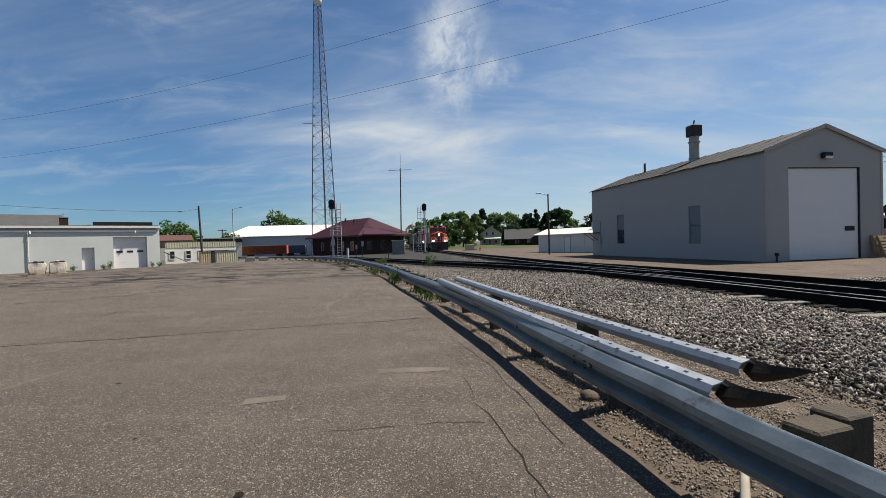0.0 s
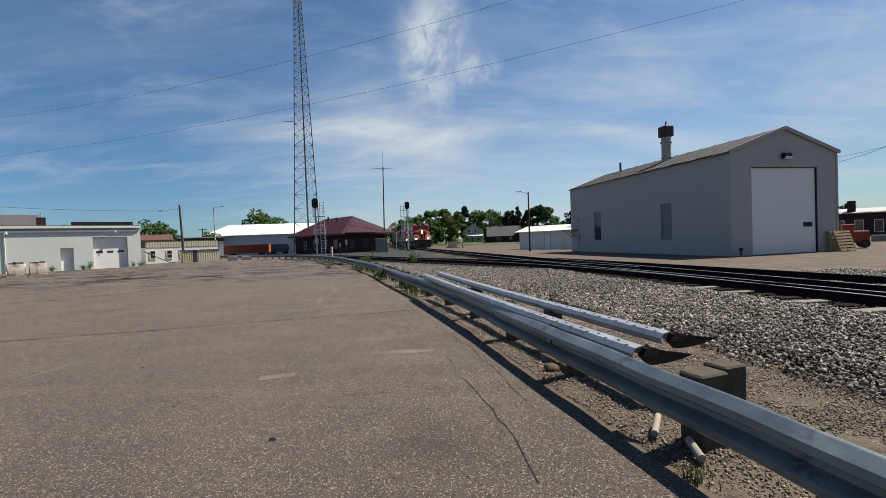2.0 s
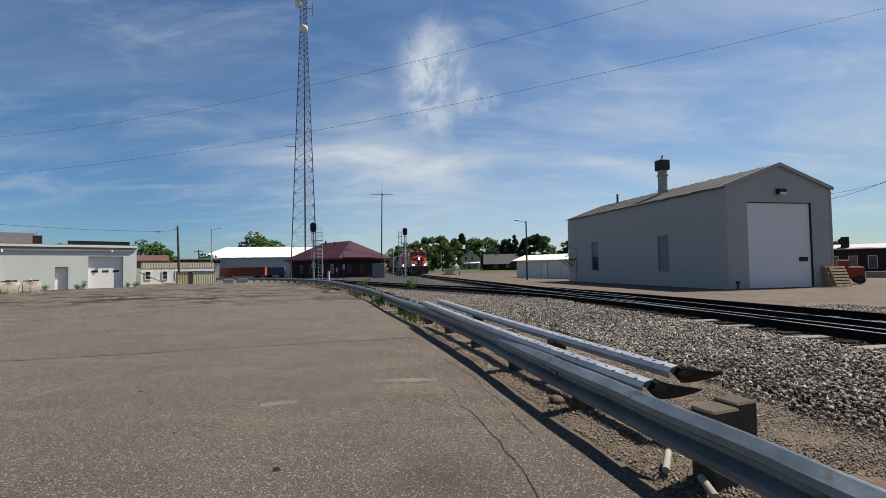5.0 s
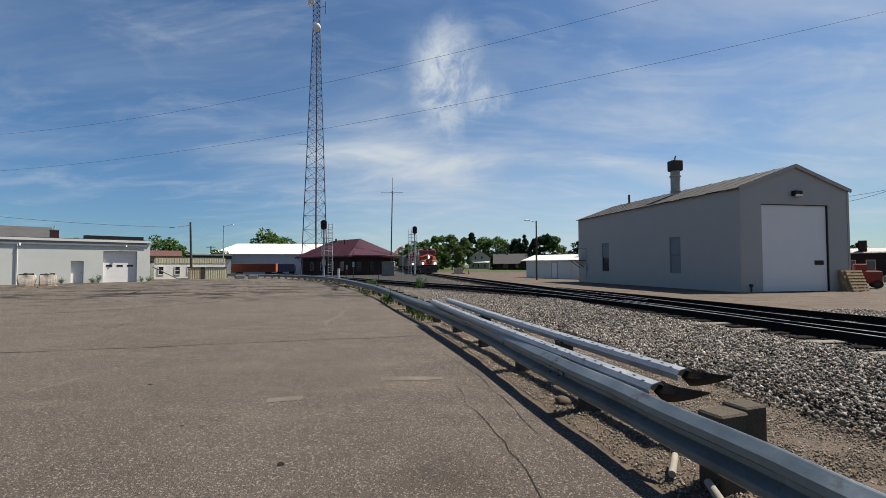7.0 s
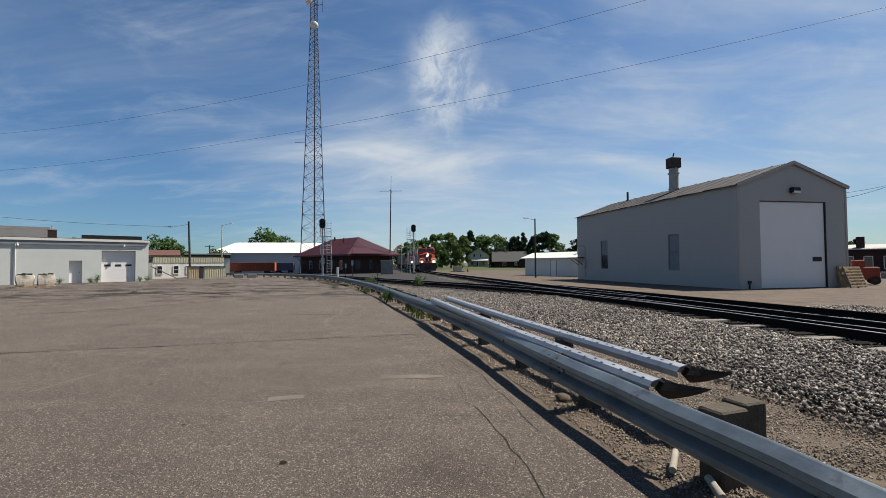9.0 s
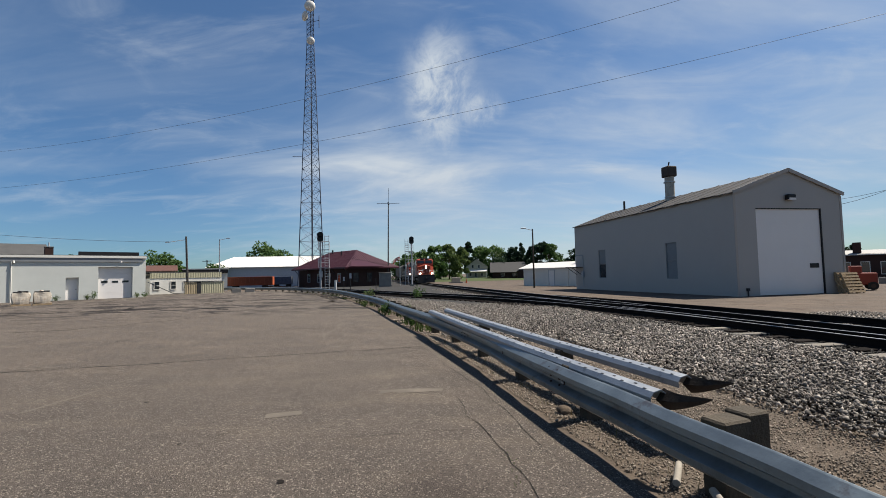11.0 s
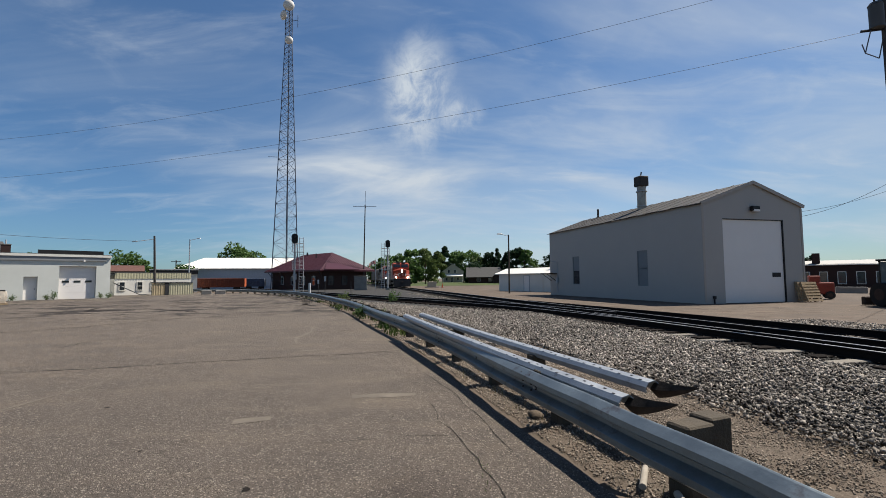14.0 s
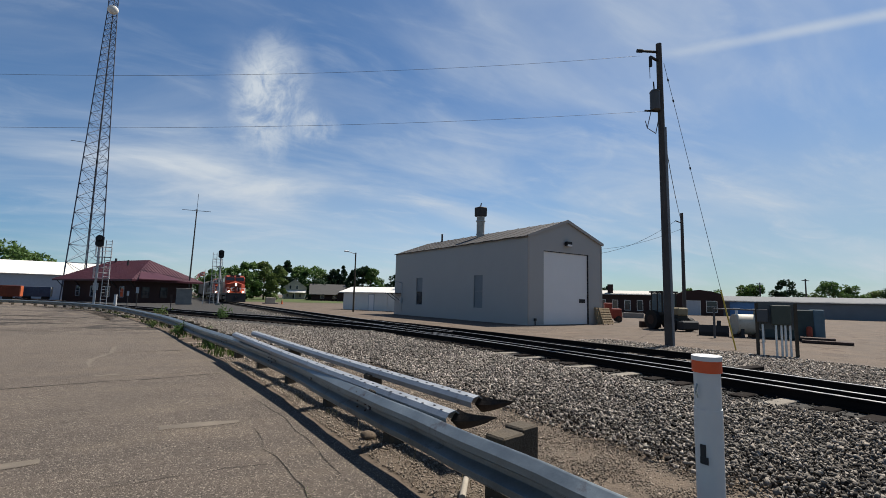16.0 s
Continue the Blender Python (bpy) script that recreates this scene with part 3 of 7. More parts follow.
for n in M_PEBBLE.node_tree.nodes:
    if n.type == "MIX" and n.blend_type == "MULTIPLY":
        n.inputs["B"].default_value = (1, 1, 1, 1)
    if n.type == "MIX" and n.blend_type == "MIX" and not n.inputs["A"].is_linked:
        n.inputs["A"].default_value, n.inputs["B"].default_value = (0.19, 0.152, 0.115, 1), (0.36, 0.30, 0.235, 1)


def pebble_place():
    while True:
        y = 0.3 + 17 * rng_np.rand() ** 1.4 if rng_np.rand() < 0.88 else -6 + 6.3 * rng_np.rand()
        x = RAIL_PATH(y) - 0.12 + 2.6 * rng_np.rand()
        if across(x, y) < -2.2:
            return x, y, fall(y) + bed(across(x, y)) - 0.045 + 0.028 * noise.noise((x * 1.7, y * 1.7, 0)) + 0.02 * (x > RAIL_PATH(y) + 0.9)


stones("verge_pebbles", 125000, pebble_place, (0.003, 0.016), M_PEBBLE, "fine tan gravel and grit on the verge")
def far_place():
    u = -12 + 19 * rng_np.rand() ** 1.3
    sd = 2.75 + 4.0 * rng_np.rand() ** 1.2
    x, y = along(u, sd)
    return x, y, fall(y) + bed(sd) - 0.012 + 0.015 * rng_np.rand()


stones("yard_edge_stones", 36000, far_place, (0.014, 0.038), M_STONE, "grey crushed stone strewn along the yard's edge")


def yard_place():
    u = -6 + 42 * rng_np.rand()
    sd = 4.0 + 12 * rng_np.rand() ** 1.4
    x, y = along(u, sd)
    return x, y, ground_z(x, y) + 0.004


stones("yard_pebbles", 2600, yard_place, (0.006, 0.018), M_PEBBLE, "scattered tan stones on the gravel yard")
M_STONEDARK = M_STONE.copy()
M_STONEDARK.name = "oily_ballast_stone"
for n in M_STONEDARK.node_tree.nodes:
    if n.type == "MIX" and n.blend_type == "MULTIPLY":
        n.inputs["Factor"].default_value = 1.0
    if n.type == "MAP_RANGE" and abs(n.inputs["To Max"].default_value - 2.8) < 0.01:
        n.inputs["To Min"].default_value, n.inputs["To Max"].default_value = 0.05, 0.22
stones("dark_ballast_stones", 16000, track_place, (0.02, 0.045), M_STONEDARK, "oil-darkened crushed stone between the rails")

RAIL_H = 0.17
HEAD = [(-0.07, 0), (0.07, 0), (0.07, 0.012), (0.012, 0.03), (0.012, 0.125), (0.036, 0.135), (0.036, 0.165), (-0.036, 0.165), (-0.036, 0.135), (-0.012, 0.125), (-0.012, 0.03), (-0.07, 0.012)]


def sweep(bm, points, outline, closed=True, side=1):
    """Draw an outline (sideways, up) along points, with upright sections."""
    rows = []
    for i, p in enumerate(points):
        a, b = Vector(points[max(0, i - 1)]), Vector(points[min(len(points) - 1, i + 1)])
        d = (b - a); d.z = 0; d.normalize()
        n = Vector((d.y, -d.x, 0)) * side
        rows.append([bm.verts.new(Vector(p) + n * o[0] + Vector((0, 0, o[1]))) for o in outline])
    k = len(outline)
    for r0, r1 in zip(rows, rows[1:]):
        for j in range(k if closed else k - 1):
            bm.faces.new((r0[j], r1[j], r1[(j + 1) % k], r0[(j + 1) % k]))
    if closed:
        bm.faces.new(rows[0][::-1]); bm.faces.new(rows[-1])
    bmesh.ops.recalc_face_normals(bm, faces=bm.faces[:])


def rail_line(parent, offset, u0, u1, step=2.0):
    n = int((u1 - u0) / step)
    pts = []
    for i in range(n + 1):
        u = u0 + (u1 - u0) * i / n
        x, y = along(u, offset(u))
        pts.append((x, y, fall(y) + 0.15))
    bm = bmesh.new(); sweep(bm, pts, HEAD)
    r = part("rail", bm, M_RAILSIDE, parent)
    bm = bmesh.new()
    sweep(bm, pts, [(-0.033, 0.1655), (0.033, 0.1655), (0.026, 0.171), (-0.026, 0.171)])
    part("running_surface", bm, M_RAILTOP, r, "bright worn railhead")


main_track = thing("railway_track", pose(0, 0, 0), "straight main line, bright rails on black timber ties", "railway", kind="structure")
side_track = thing("railway_track", pose(0, 0, 0), "siding curving away from the main line", "railway", kind="structure")
rail_line(main_track, lambda u: 0.755, -40, 420, 4)
rail_line(main_track, lambda u: -0.755, -40, 420, 4)
rail_line(main_track, lambda u: -0.22 - 0.03 * max(0, u), -40, 9, 2)
rail_line(side_track, lambda u: siding(u) + 0.755, 9, 95, 1.5)
rail_line(side_track, lambda u: siding(u) - 0.755, 4, 95, 1.5)
bm = bmesh.new(); box(bm, (0, 0, 0), (2.65, 0.23, 0.17), bevel=0.012)
TIE = mesh_of("tie", bm, M_TIE)
M_TIEWHITE = mat("sun_bleached_tie", (0.1836, 0.1632, 0.136), 0.9, vary=0.25, scale=6, fine=40, bump=0.4)
bm = bmesh.new(); box(bm, (0.85, 0, 0), (4.35, 0.23, 0.17), bevel=0.012)
TIE_LONG = mesh_of("tie", bm, M_TIE)
TIE_BARE = TIE.copy()
TIE_BARE.materials.clear()
TIE_BARE.materials.append(M_TIEWHITE)
random.seed(3)
heading = math.degrees(math.atan2(-TRACK_DIR.x, TRACK_DIR.y))
for i in range(-24, 130):
    u = i * 0.54
    x, y = along(u, random.uniform(-0.06, 0.06))
    bare = -9 < u < 5 and i % 5 in (0, 2)
    if bare:
        x, y = along(u, -0.42 + random.uniform(-0.1, 0.1))
    t = new("tie", TIE_BARE if bare else TIE_LONG if -1 < u < 18 else TIE); t.parent = main_track
    t.matrix_basis = pose(x, y, fall(y) + 0.075, 0, 0, heading + random.uniform(-1, 1))
for i in range(14, 120):
    u = i * 0.56
    x, y = along(u, siding(u))
    slope = (siding(u + 0.5) - siding(u - 0.5))
    t = new("tie", TIE); t.parent = side_track
    t.matrix_basis = pose(x, y, fall(y) + 0.072, 0, 0, heading + math.degrees(math.atan(-slope)))


def outer(u):
    """How far the old outer rail lies to the right of the main track's middle."""
    return 1.0 + 1.62 * (1 - ((u - 0.9) / 18.1)) ** 0.8 if u < 19 else 1.0


pts = []
for i in range(19):
    u = 0.9 + i
    x, y = along(u, outer(u))
    pts.append((x, y, fall(y) + 0.15))
bm = bmesh.new(); sweep(bm, pts, HEAD)
outer_rail = part("rail", bm, M_RAILSIDE, main_track, "dull black outer rail of the switch")
for i in range(30):
    u = 1.2 + 0.6 * i
    x, y = along(u, outer(u) + 0.13)
    bm = bmesh.new()
    box(bm, (x, y, fall(y) + 0.172), (0.30, 0.17, 0.02), rz=heading)
    box(bm, (x + 0.07, y, fall(y) + 0.215), (0.05, 0.05, 0.09), rz=heading)
    part("tie_plate", bm, M_RUSTSTEEL, outer_rail)
# ---- crash barrier ----
WBEAM = [(0.0, 0.165), (0.012, 0.160), (0.082, 0.112), (0.087, 0.064), (0.006, 0.019), (0.004, -0.019), (0.087, -0.064), (0.082, -0.112), (0.012, -0.160), (0.0, -0.165)]


def both_sides(outline, thick):
    return outline + [(x - thick, z) for x, z in outline[::-1]]


def spline(points, step):
    out, n = [], len(points)
    for i in range(n - 1):
        p0, p1, p2, p3 = (Vector((*points[max(0, min(n - 1, k))], 0)) for k in (i - 1, i, i + 1, i + 2))
        m = max(2, int((p2 - p1).length / step))
        for j in range(m):
            t = j / m
            out.append(0.5 * ((2 * p1) + (p2 - p0) * t + (2 * p0 - 5 * p1 + 4 * p2 - p3) * t * t + (3 * p1 - p0 - 3 * p2 + p3) * t ** 3))
    out.append(Vector((*points[-1], 0)))
    return out


curve = spline(PATH, 0.3)
length = [0.0]
for a, b in zip(curve, curve[1:]):
    length.append(length[-1] + (b - a).length)


def rail_at(d):
    for i in range(len(length) - 1):
        if length[i + 1] >= d:
            k = (d - length[i]) / (length[i + 1] - length[i])
            p = curve[i].lerp(curve[i + 1], k)
            t = (curve[i + 1] - curve[i]).normalized()
            return p, t
    return curve[-1], (curve[-1] - curve[-2]).normalized()


barrier = thing("crash_barrier", pose(0, 0, 0), "long galvanised W-beam crash barrier on timber posts", "guardrail")
BEAM_Z = 0.368
L_ALL, PANEL = length[-1], 4.06
START = next(length[i] for i, p in enumerate(curve) if p.y > 5.0) - 4.06
k = 0
d0 = START - PANEL
while d0 < L_ALL - 0.5:
    d1 = min(d0 + PANEL + 0.16, L_ALL)
    pts = []
    m = 20
    for i in range(m + 1):
        p, t = rail_at(max(0, d0 + (d1 - d0) * i / m))
        lap = 0.004 * (k % 2)
        pts.append((p.x - lap + 0.006 * noise.noise((p.y * 1.9, k * 3.0, 2)), p.y, fall(p.y) + BEAM_Z + 0.007 * noise.noise((p.y * 1.3, k * 5.0, 7))))
    if d1 > 0.5:
        bm = bmesh.new()
        sweep(bm, pts, both_sides(WBEAM, 0.005), side=-1)
        panel = part("rail_panel", bm, M_GALV, barrier)
        # splice bolts on the panels close by
        if k < 5:
            p, t = rail_at(max(0.1, d1 - 0.08))
            n = Vector((-t.y, t.x, 0))
            for da in (-0.1, 0.1):
                for dz in (-0.125, -0.035, 0.035, 0.125):
                    c = p + t * da + n * (0.045 if abs(dz) > 0.1 else 0.03)
                    c.z = fall(p.y) + BEAM_Z + dz
                    rods("splice_bolt", [(c, c + n * 0.016, 0.012)], M_RUSTSTEEL, panel, n=6)
    d0 += PANEL
    k += 1
random.seed(8)
d = START - 2.0
bm = bmesh.new(); box(bm, (0, 0, 0.13), (0.2, 0.16, 0.70), bevel=0.012)
POSTMESH = mesh_of("post", bm, M_POST)
bm = bmesh.new(); box(bm, (0, 0, 0), (0.2, 0.15, 0.36), bevel=0.01)
BLOCKMESH = mesh_of("spacer_block", bm, M_POST)
while d < L_ALL:
    p, t = rail_at(max(0, d))
    n = Vector((t.y, -t.x, 0))
    ang = math.degrees(math.atan2(t.y, t.x)) - 90
    if 2.5 < p.y < 3.9:
        d += 2.0
        continue
    if p.y < 14:
        c0 = p - n * 0.004 + Vector((0, 0, fall(p.y) + BEAM_Z))
        bolt = rods("post_bolt", [(c0, c0 - n * 0.022, 0.017)], M_GALVWORN, barrier, n=8)
        rods("washer", [(c0, c0 - n * 0.008, 0.03)], M_RUSTSTEEL, bolt, n=10)
    post = new("post", POSTMESH); post.parent = barrier
    c = p + n * 0.31
    post.matrix_basis = pose(c.x, c.y, fall(c.y) + random.uniform(-0.04, 0.02), random.uniform(-2, 2), random.uniform(-2, 2), ang)
    blk = new("spacer_block", BLOCKMESH); blk.parent = barrier
    c = p + n * 0.108
    blk.matrix_basis = pose(c.x, c.y, fall(c.y) + BEAM_Z + random.uniform(-0.02, 0.03), 0, 0, ang)
    d += 2.0

# taller stump where the barrier's old end was
stump = thing("timber_posts", pose(2.13, 3.41, -0.115, 0, 0, 20), "pair of weathered square timber posts behind the barrier", "post")
boxes("post", [((0.1, 0.06, 0.28), (0.22, 0.2, 0.68))], M_POST, stump, bevel=0.014)
boxes("post", [((-0.185, 0.0, 0.29), (0.27, 0.2, 0.64))], M_POST, stump, bevel=0.014)

# two spare panels lying on the post tops, hollow side down
TRAP = [(-0.068, -0.06), (-0.078, -0.012), (-0.045, 0.03), (0.025, 0.046), (0.07, 0.015), (0.08, -0.05)]


M_TORN = mat("rust_black_torn_steel", (0.06, 0.048, 0.04), 0.8, vary=0.4, scale=8, fine=50, bump=0.3)


def spare(p, q, label):
    t = thing("spare_rail_panel", pose(0, 0, 0), label, "guardrail panel", "spare barrier panels")
    n = 8
    pts = [Vector(p).lerp(Vector(q), i / n) + Vector((0, 0, -0.02 * math.sin(math.pi * i / n))) for i in range(n + 1)]
    bm = bmesh.new()
    sweep(bm, [tuple(v) for v in pts], [(x, z) for x, z in TRAP] + [(x * 0.96, z - 0.008) for x, z in TRAP[::-1]])
    beam = part("beam", bm, M_GALVWORN, t)
    # bolt slots along the crown
    bm = bmesh.new()
    dirn = (Vector(q) - Vector(p)).normalized()
    ang = math.degrees(math.atan2(dirn.y, dirn.x)) - 90
    tot = (Vector(q) - Vector(p)).length
    i, dd = 0, 0.12
    while dd < tot:
        c = Vector(p) + dirn * dd
        s = -0.008 if i % 2 else -0.036
        side = Vector((dirn.y, -dirn.x, 0)) * s
        c = c + side
        box(bm, (c.x, c.y, c.z - 0.02 * math.sin(math.pi * dd / tot) + 0.0315 + (s + 0.045) * 0.229), (0.015, 0.032, 0.004), rz=ang, ry=-12)
        dd += 0.15 if dd < 2.2 else 0.32
        i += 1
    tagged(part("bolt_slots", bm, M_DARK, beam), kind="stuff")
    # torn end: the lower fold runs on and tapers to a bent point
    bm = bmesh.new()
    c = Vector(p)
    sidev = Vector((dirn.y, -dirn.x, 0))
    prev = None
    for i in range(7):
        k = i / 6
        mid = c - dirn * (0.32 * k - 0.05) + sidev * (0.04 + 0.22 * k * k) + Vector((0, 0, -0.045 + 0.06 * k * k))
        tall = 0.085 * (1 - k) ** 0.7 + 0.003
        row = [bm.verts.new(mid + sidev * 0.05 * (1 - k) + Vector((0, 0, tall))), bm.verts.new(mid - sidev * 0.03 * (1 - k)), bm.verts.new(mid + sidev * 0.06 * (1 - k) - Vector((0, 0, tall)))]
        if prev:
            for q0 in (0, 1):
                bm.faces.new((prev[q0], prev[q0 + 1], row[q0 + 1], row[q0]))
        prev = row
    bmesh.ops.solidify(bm, geom=bm.faces[:], thickness=0.006)
    part("bent_end", bm, M_TORN, beam, "dull rusty bent steel end")
    return t


spare((1.653, 3.717, 0.559), (-0.467, 11.928, 0.602), "spare galvanised barrier panel lying hollow side down")
spare((2.120, 4.209, 0.559), (-0.061, 12.354, 0.602), "spare galvanised barrier panel propped behind the barrier")
for y, x in ((6.3, 1.55), (9.5, 0.72)):
    bm = bmesh.new(); box(bm, (x, y, 0.19), (0.2, 0.18, 0.64), rz=14, bevel=0.012)
    tagged(new("prop_post", mesh_of("prop_post", bm, M_POST)), "short weathered timber post propping spare panels", "post", "prop posts")
# ---- buildings ----


def frame_of(origin, heading_deg, z):
    """Local axes: x along the front to the right, y away from the viewer."""
    return pose(origin[0], origin[1], z, 0, 0, heading_deg)


def panel_lines(bm, x0, x1, y, z0, z1, step, depth=0.012, w=0.03):
    x = x0
    while x <= x1:
        box(bm, (x, y, (z0 + z1) / 2), (w, depth, z1 - z0))
        x += step


# grey steel shed
SW, SL, EAVE, RIDGE = 7.4, 18.6, 5.78, 7.1
shed = thing("workshop_shed", frame_of((16.0, 25.4), 11.5, 0.0), "pale grey steel shed with a shallow gable roof", "shed")
T = 0.14
bm = bmesh.new()
D0, D1, DH = 1.44, 5.93, 4.93
# front wall round the door opening
for outline in ([(0, -0.1), (D0, -0.1), (D0, DH), (0, DH)], [(D1, -0.1), (SW, -0.1), (SW, DH), (D1, DH)], [(0, DH), (SW, DH), (SW, EAVE), (SW / 2, RIDGE), (0, EAVE)]):
    prism(bm, outline, 0, T)
part("front_wall", bm, M_SHED, shed, "lighter warm grey gable front")
bm = bmesh.new()
# long wall with two window openings: x = 0 plane
W1, W2 = (13.4, 14.5, 0.94, 3.36), (4.72, 5.8, 0.94, 3.36)
ys_, zs_ = [T, W2[0], W2[1], W1[0], W1[1], SL], [-0.1, 0.94, 3.36, EAVE]
for x, flip in ((0.0, False), (T, True)):
    vs = [[bm.verts.new((x, y, z)) for z in zs_] for y in ys_]
    for i in range(5):
        for k in range(3):
            if k == 1 and i in (1, 3):
                continue
            f = (vs[i][k], vs[i + 1][k], vs[i + 1][k + 1], vs[i][k + 1])
            bm.faces.new(f if flip else f[::-1])
bm.edges.ensure_lookup_table()
rim = {}
for x in (0.0, T):
    rim[x] = {(round(v.co.y, 4), round(v.co.z, 4)): v for v in bm.verts if abs(v.co.x - x) < 1e-6}
for e in [e for e in bm.edges if e.is_boundary and abs(e.verts[0].co.x) < 1e-6]:
    a, b = e.verts
    ka, kb = ((round(v.co.y, 4), round(v.co.z, 4)) for v in (a, b))
    bm.faces.new((a, b, rim[T][kb], rim[T][ka]))
bmesh.ops.recalc_face_normals(bm, faces=bm.faces[:])
part("side_wall", bm, M_SHED, shed)
boxes("side_wall", [((SW - T / 2, (SL + T) / 2, EAVE / 2 - 0.05), (T, SL - T, EAVE + 0.1))], M_SHED, shed)
bm = bmesh.new()
prism(bm, [(0, -0.1), (SW, -0.1), (SW, EAVE), (SW / 2, RIDGE), (0, EAVE)], SL, SL + T)
part("back_wall", bm, M_SHED, shed)
M_WINGREY = mat("painted_over_pane", (0.19, 0.205, 0.215), 0.6, vary=0.1, scale=2)
for w, low in ((W1, True), (W2, False)):
    ym, zm = (w[0] + w[1]) / 2, (w[2] + w[3]) / 2
    win = boxes("window", [((0.07, w[0] + 0.03, zm), (0.08, 0.06, w[3] - w[2])), ((0.07, w[1] - 0.03, zm), (0.08, 0.06, w[3] - w[2])), ((0.07, ym, w[2] + 0.03), (0.08, w[1] - w[0] - 0.12, 0.06)), ((0.07, ym, w[3] - 0.03), (0.08, w[1] - w[0] - 0.12, 0.06)), ((0.07, ym, zm), (0.07, w[1] - w[0] - 0.12, 0.05))], M_WINGREY, shed, "tall sash window in grey paint")
    h = (w[3] - w[2]) / 2
    boxes("pane", [((0.085, ym, w[2] + h / 2), (0.02, w[1] - w[0] - 0.1, h - 0.08))], M_GLASS if low else M_WINGREY, win)
    boxes("pane", [((0.075, ym, w[3] - h / 2), (0.02, w[1] - w[0] - 0.1, h - 0.08))], M_WINGREY, win)
bm = bmesh.new()
for sx in (-1, 1):
    x0, x1 = (-0.12, SW / 2) if sx < 0 else (SW + 0.12, SW / 2)
    z0 = EAVE - 0.04
    slab(bm, [(x0, -0.12, z0 + 0.06), (x1, -0.12, RIDGE + 0.1), (x1, SL + 0.25, RIDGE + 0.1), (x0, SL + 0.25, z0 + 0.06)], 0.06)
roof = part("roof", bm, M_ROOFGREY, shed, "weathered grey sheet roof with ragged edge")
bm = bmesh.new()
random.seed(4)
y = 0.0
while y < SL:
    l = random.uniform(0.5, 1.1)
    box(bm, (-0.10, y + l / 2, EAVE + 0.0 + random.uniform(-0.03, 0.04)), (0.16, l * 0.94, 0.035), ry=-18 + random.uniform(-7, 7))
    y += l
part("ragged_eave", bm, M_ROOFGREY, roof)
bm = bmesh.new()
for i in range(1, 15):
    y = i * SL / 15
    for sx in (0, 1):
        a = (-0.1 if sx == 0 else SW + 0.1, y, EAVE + 0.04)
        rod(bm, a, (SW / 2, y, RIDGE + 0.12), 0.02, n=4)
part("seams", bm, M_ROOFGREY, roof)
bm = bmesh.new()
for sx in (0, 1):
    a = Vector((-0.1 if sx == 0 else SW + 0.1, -0.10, EAVE + 0.0))
    b = Vector((SW / 2, -0.10, RIDGE + 0.05))
    mid, d = (a + b) / 2, b - a
    box(bm, mid, (d.length, 0.05, 0.20), ry=-math.degrees(math.atan2(d.z, d.x)))
part("gable_trim", bm, M_SHEDTRIM, shed)
for x in (0.06, SW - 0.06):
    boxes("corner_trim", [((x, -0.012, EAVE / 2 - 0.05), (0.14, 0.024, EAVE - 0.1))], M_SHEDTRIM, shed)
# sectional door
door = boxes("roller_door", [((0.5 * (D0 + D1), 0.13, DH / 2), (D1 - D0, 0.02, DH))], M_DOORWHITE, shed, "large white sectional overhead door")
for i in range(6):
    bm = bmesh.new(); box(bm, (0.5 * (D0 + D1), 0.10, 0.41 + i * 0.82), (D1 - D0, 0.04, 0.8195), bevel=0.0012)
    part("door_section", bm, M_DOORWHITE, door)
boxes("door_window", [((D1 - 0.62, 0.07, 1.62), (0.62, 0.02, 0.26))], M_BLACK, door)
boxes("door_track", [((D1 - 0.04, 0.04, DH / 2), (0.07, 0.07, DH)), ((0.5 * (D0 + D1), 0.04, DH - 0.02), (D1 - D0, 0.07, 0.05))], M_BLACK, door)
lamp = boxes("wall_light", [((SW / 2, -0.14, 5.55), (0.55, 0.26, 0.30))], M_BLACK, shed, bevel=0.04)
boxes("lens", [((SW / 2, -0.22, 5.43), (0.44, 0.14, 0.12))], M_DOORWHITE, lamp, "frosted lens")
boxes("outlet_box", [((0.62, -0.05, 0.35), (0.16, 0.1, 0.16)), ((0.62, -0.05, 0.14), (0.05, 0.05, 0.3))], M_DARK, shed)
# flue
M_FLUE = mat("stained_pale_flue_metal", (0.36, 0.335, 0.29), 0.6, vary=0.3, scale=2.5, dark=(0.16, 0.12, 0.09), spots=0.04)
flue = rods("flue", [((2.8, 8.7, 6.4), (2.8, 8.7, 8.6), 0.335)], M_FLUE, shed, "tall sheet-metal flue", n=20)
rods("ring", [((2.8, 8.7, 7.0), (2.8, 8.7, 7.06), 0.39)], M_GREY, flue, n=20)
rods("ring", [((2.8, 8.7, 8.15), (2.8, 8.7, 8.22), 0.41)], M_GREY, flue, n=20)
M_SOOT = mat("sooty_metal", (0.06, 0.05, 0.045), 0.8, vary=0.3, scale=4)
boxes("cap", [((2.8, 8.7, 8.98), (0.80, 0.80, 0.80))], M_SOOT, flue, "square soot-stained hood", bevel=0.06)
rods("lug", [((2.75, 8.7, 9.35), (2.85, 8.7, 9.75), 0.05)], M_SOOT, flue)
rods("vent_pipe", [((3.0, 15.0, 6.6), (3.0, 15.0, 7.75), 0.09)], M_SOOT, shed)
# side hood and meter at the far end of the long wall
aw = boxes("awning", [((-0.55, 18.0, 1.95), (1.1, 1.3, 0.06))], M_RUSTSTEEL, shed, "small rusty side awning")
rods("bracket", [((-0.02, 17.6, 1.25), (-0.95, 17.6, 1.9), 0.03), ((-0.02, 18.5, 1.25), (-0.95, 18.5, 1.9), 0.03)], M_DARK, aw)
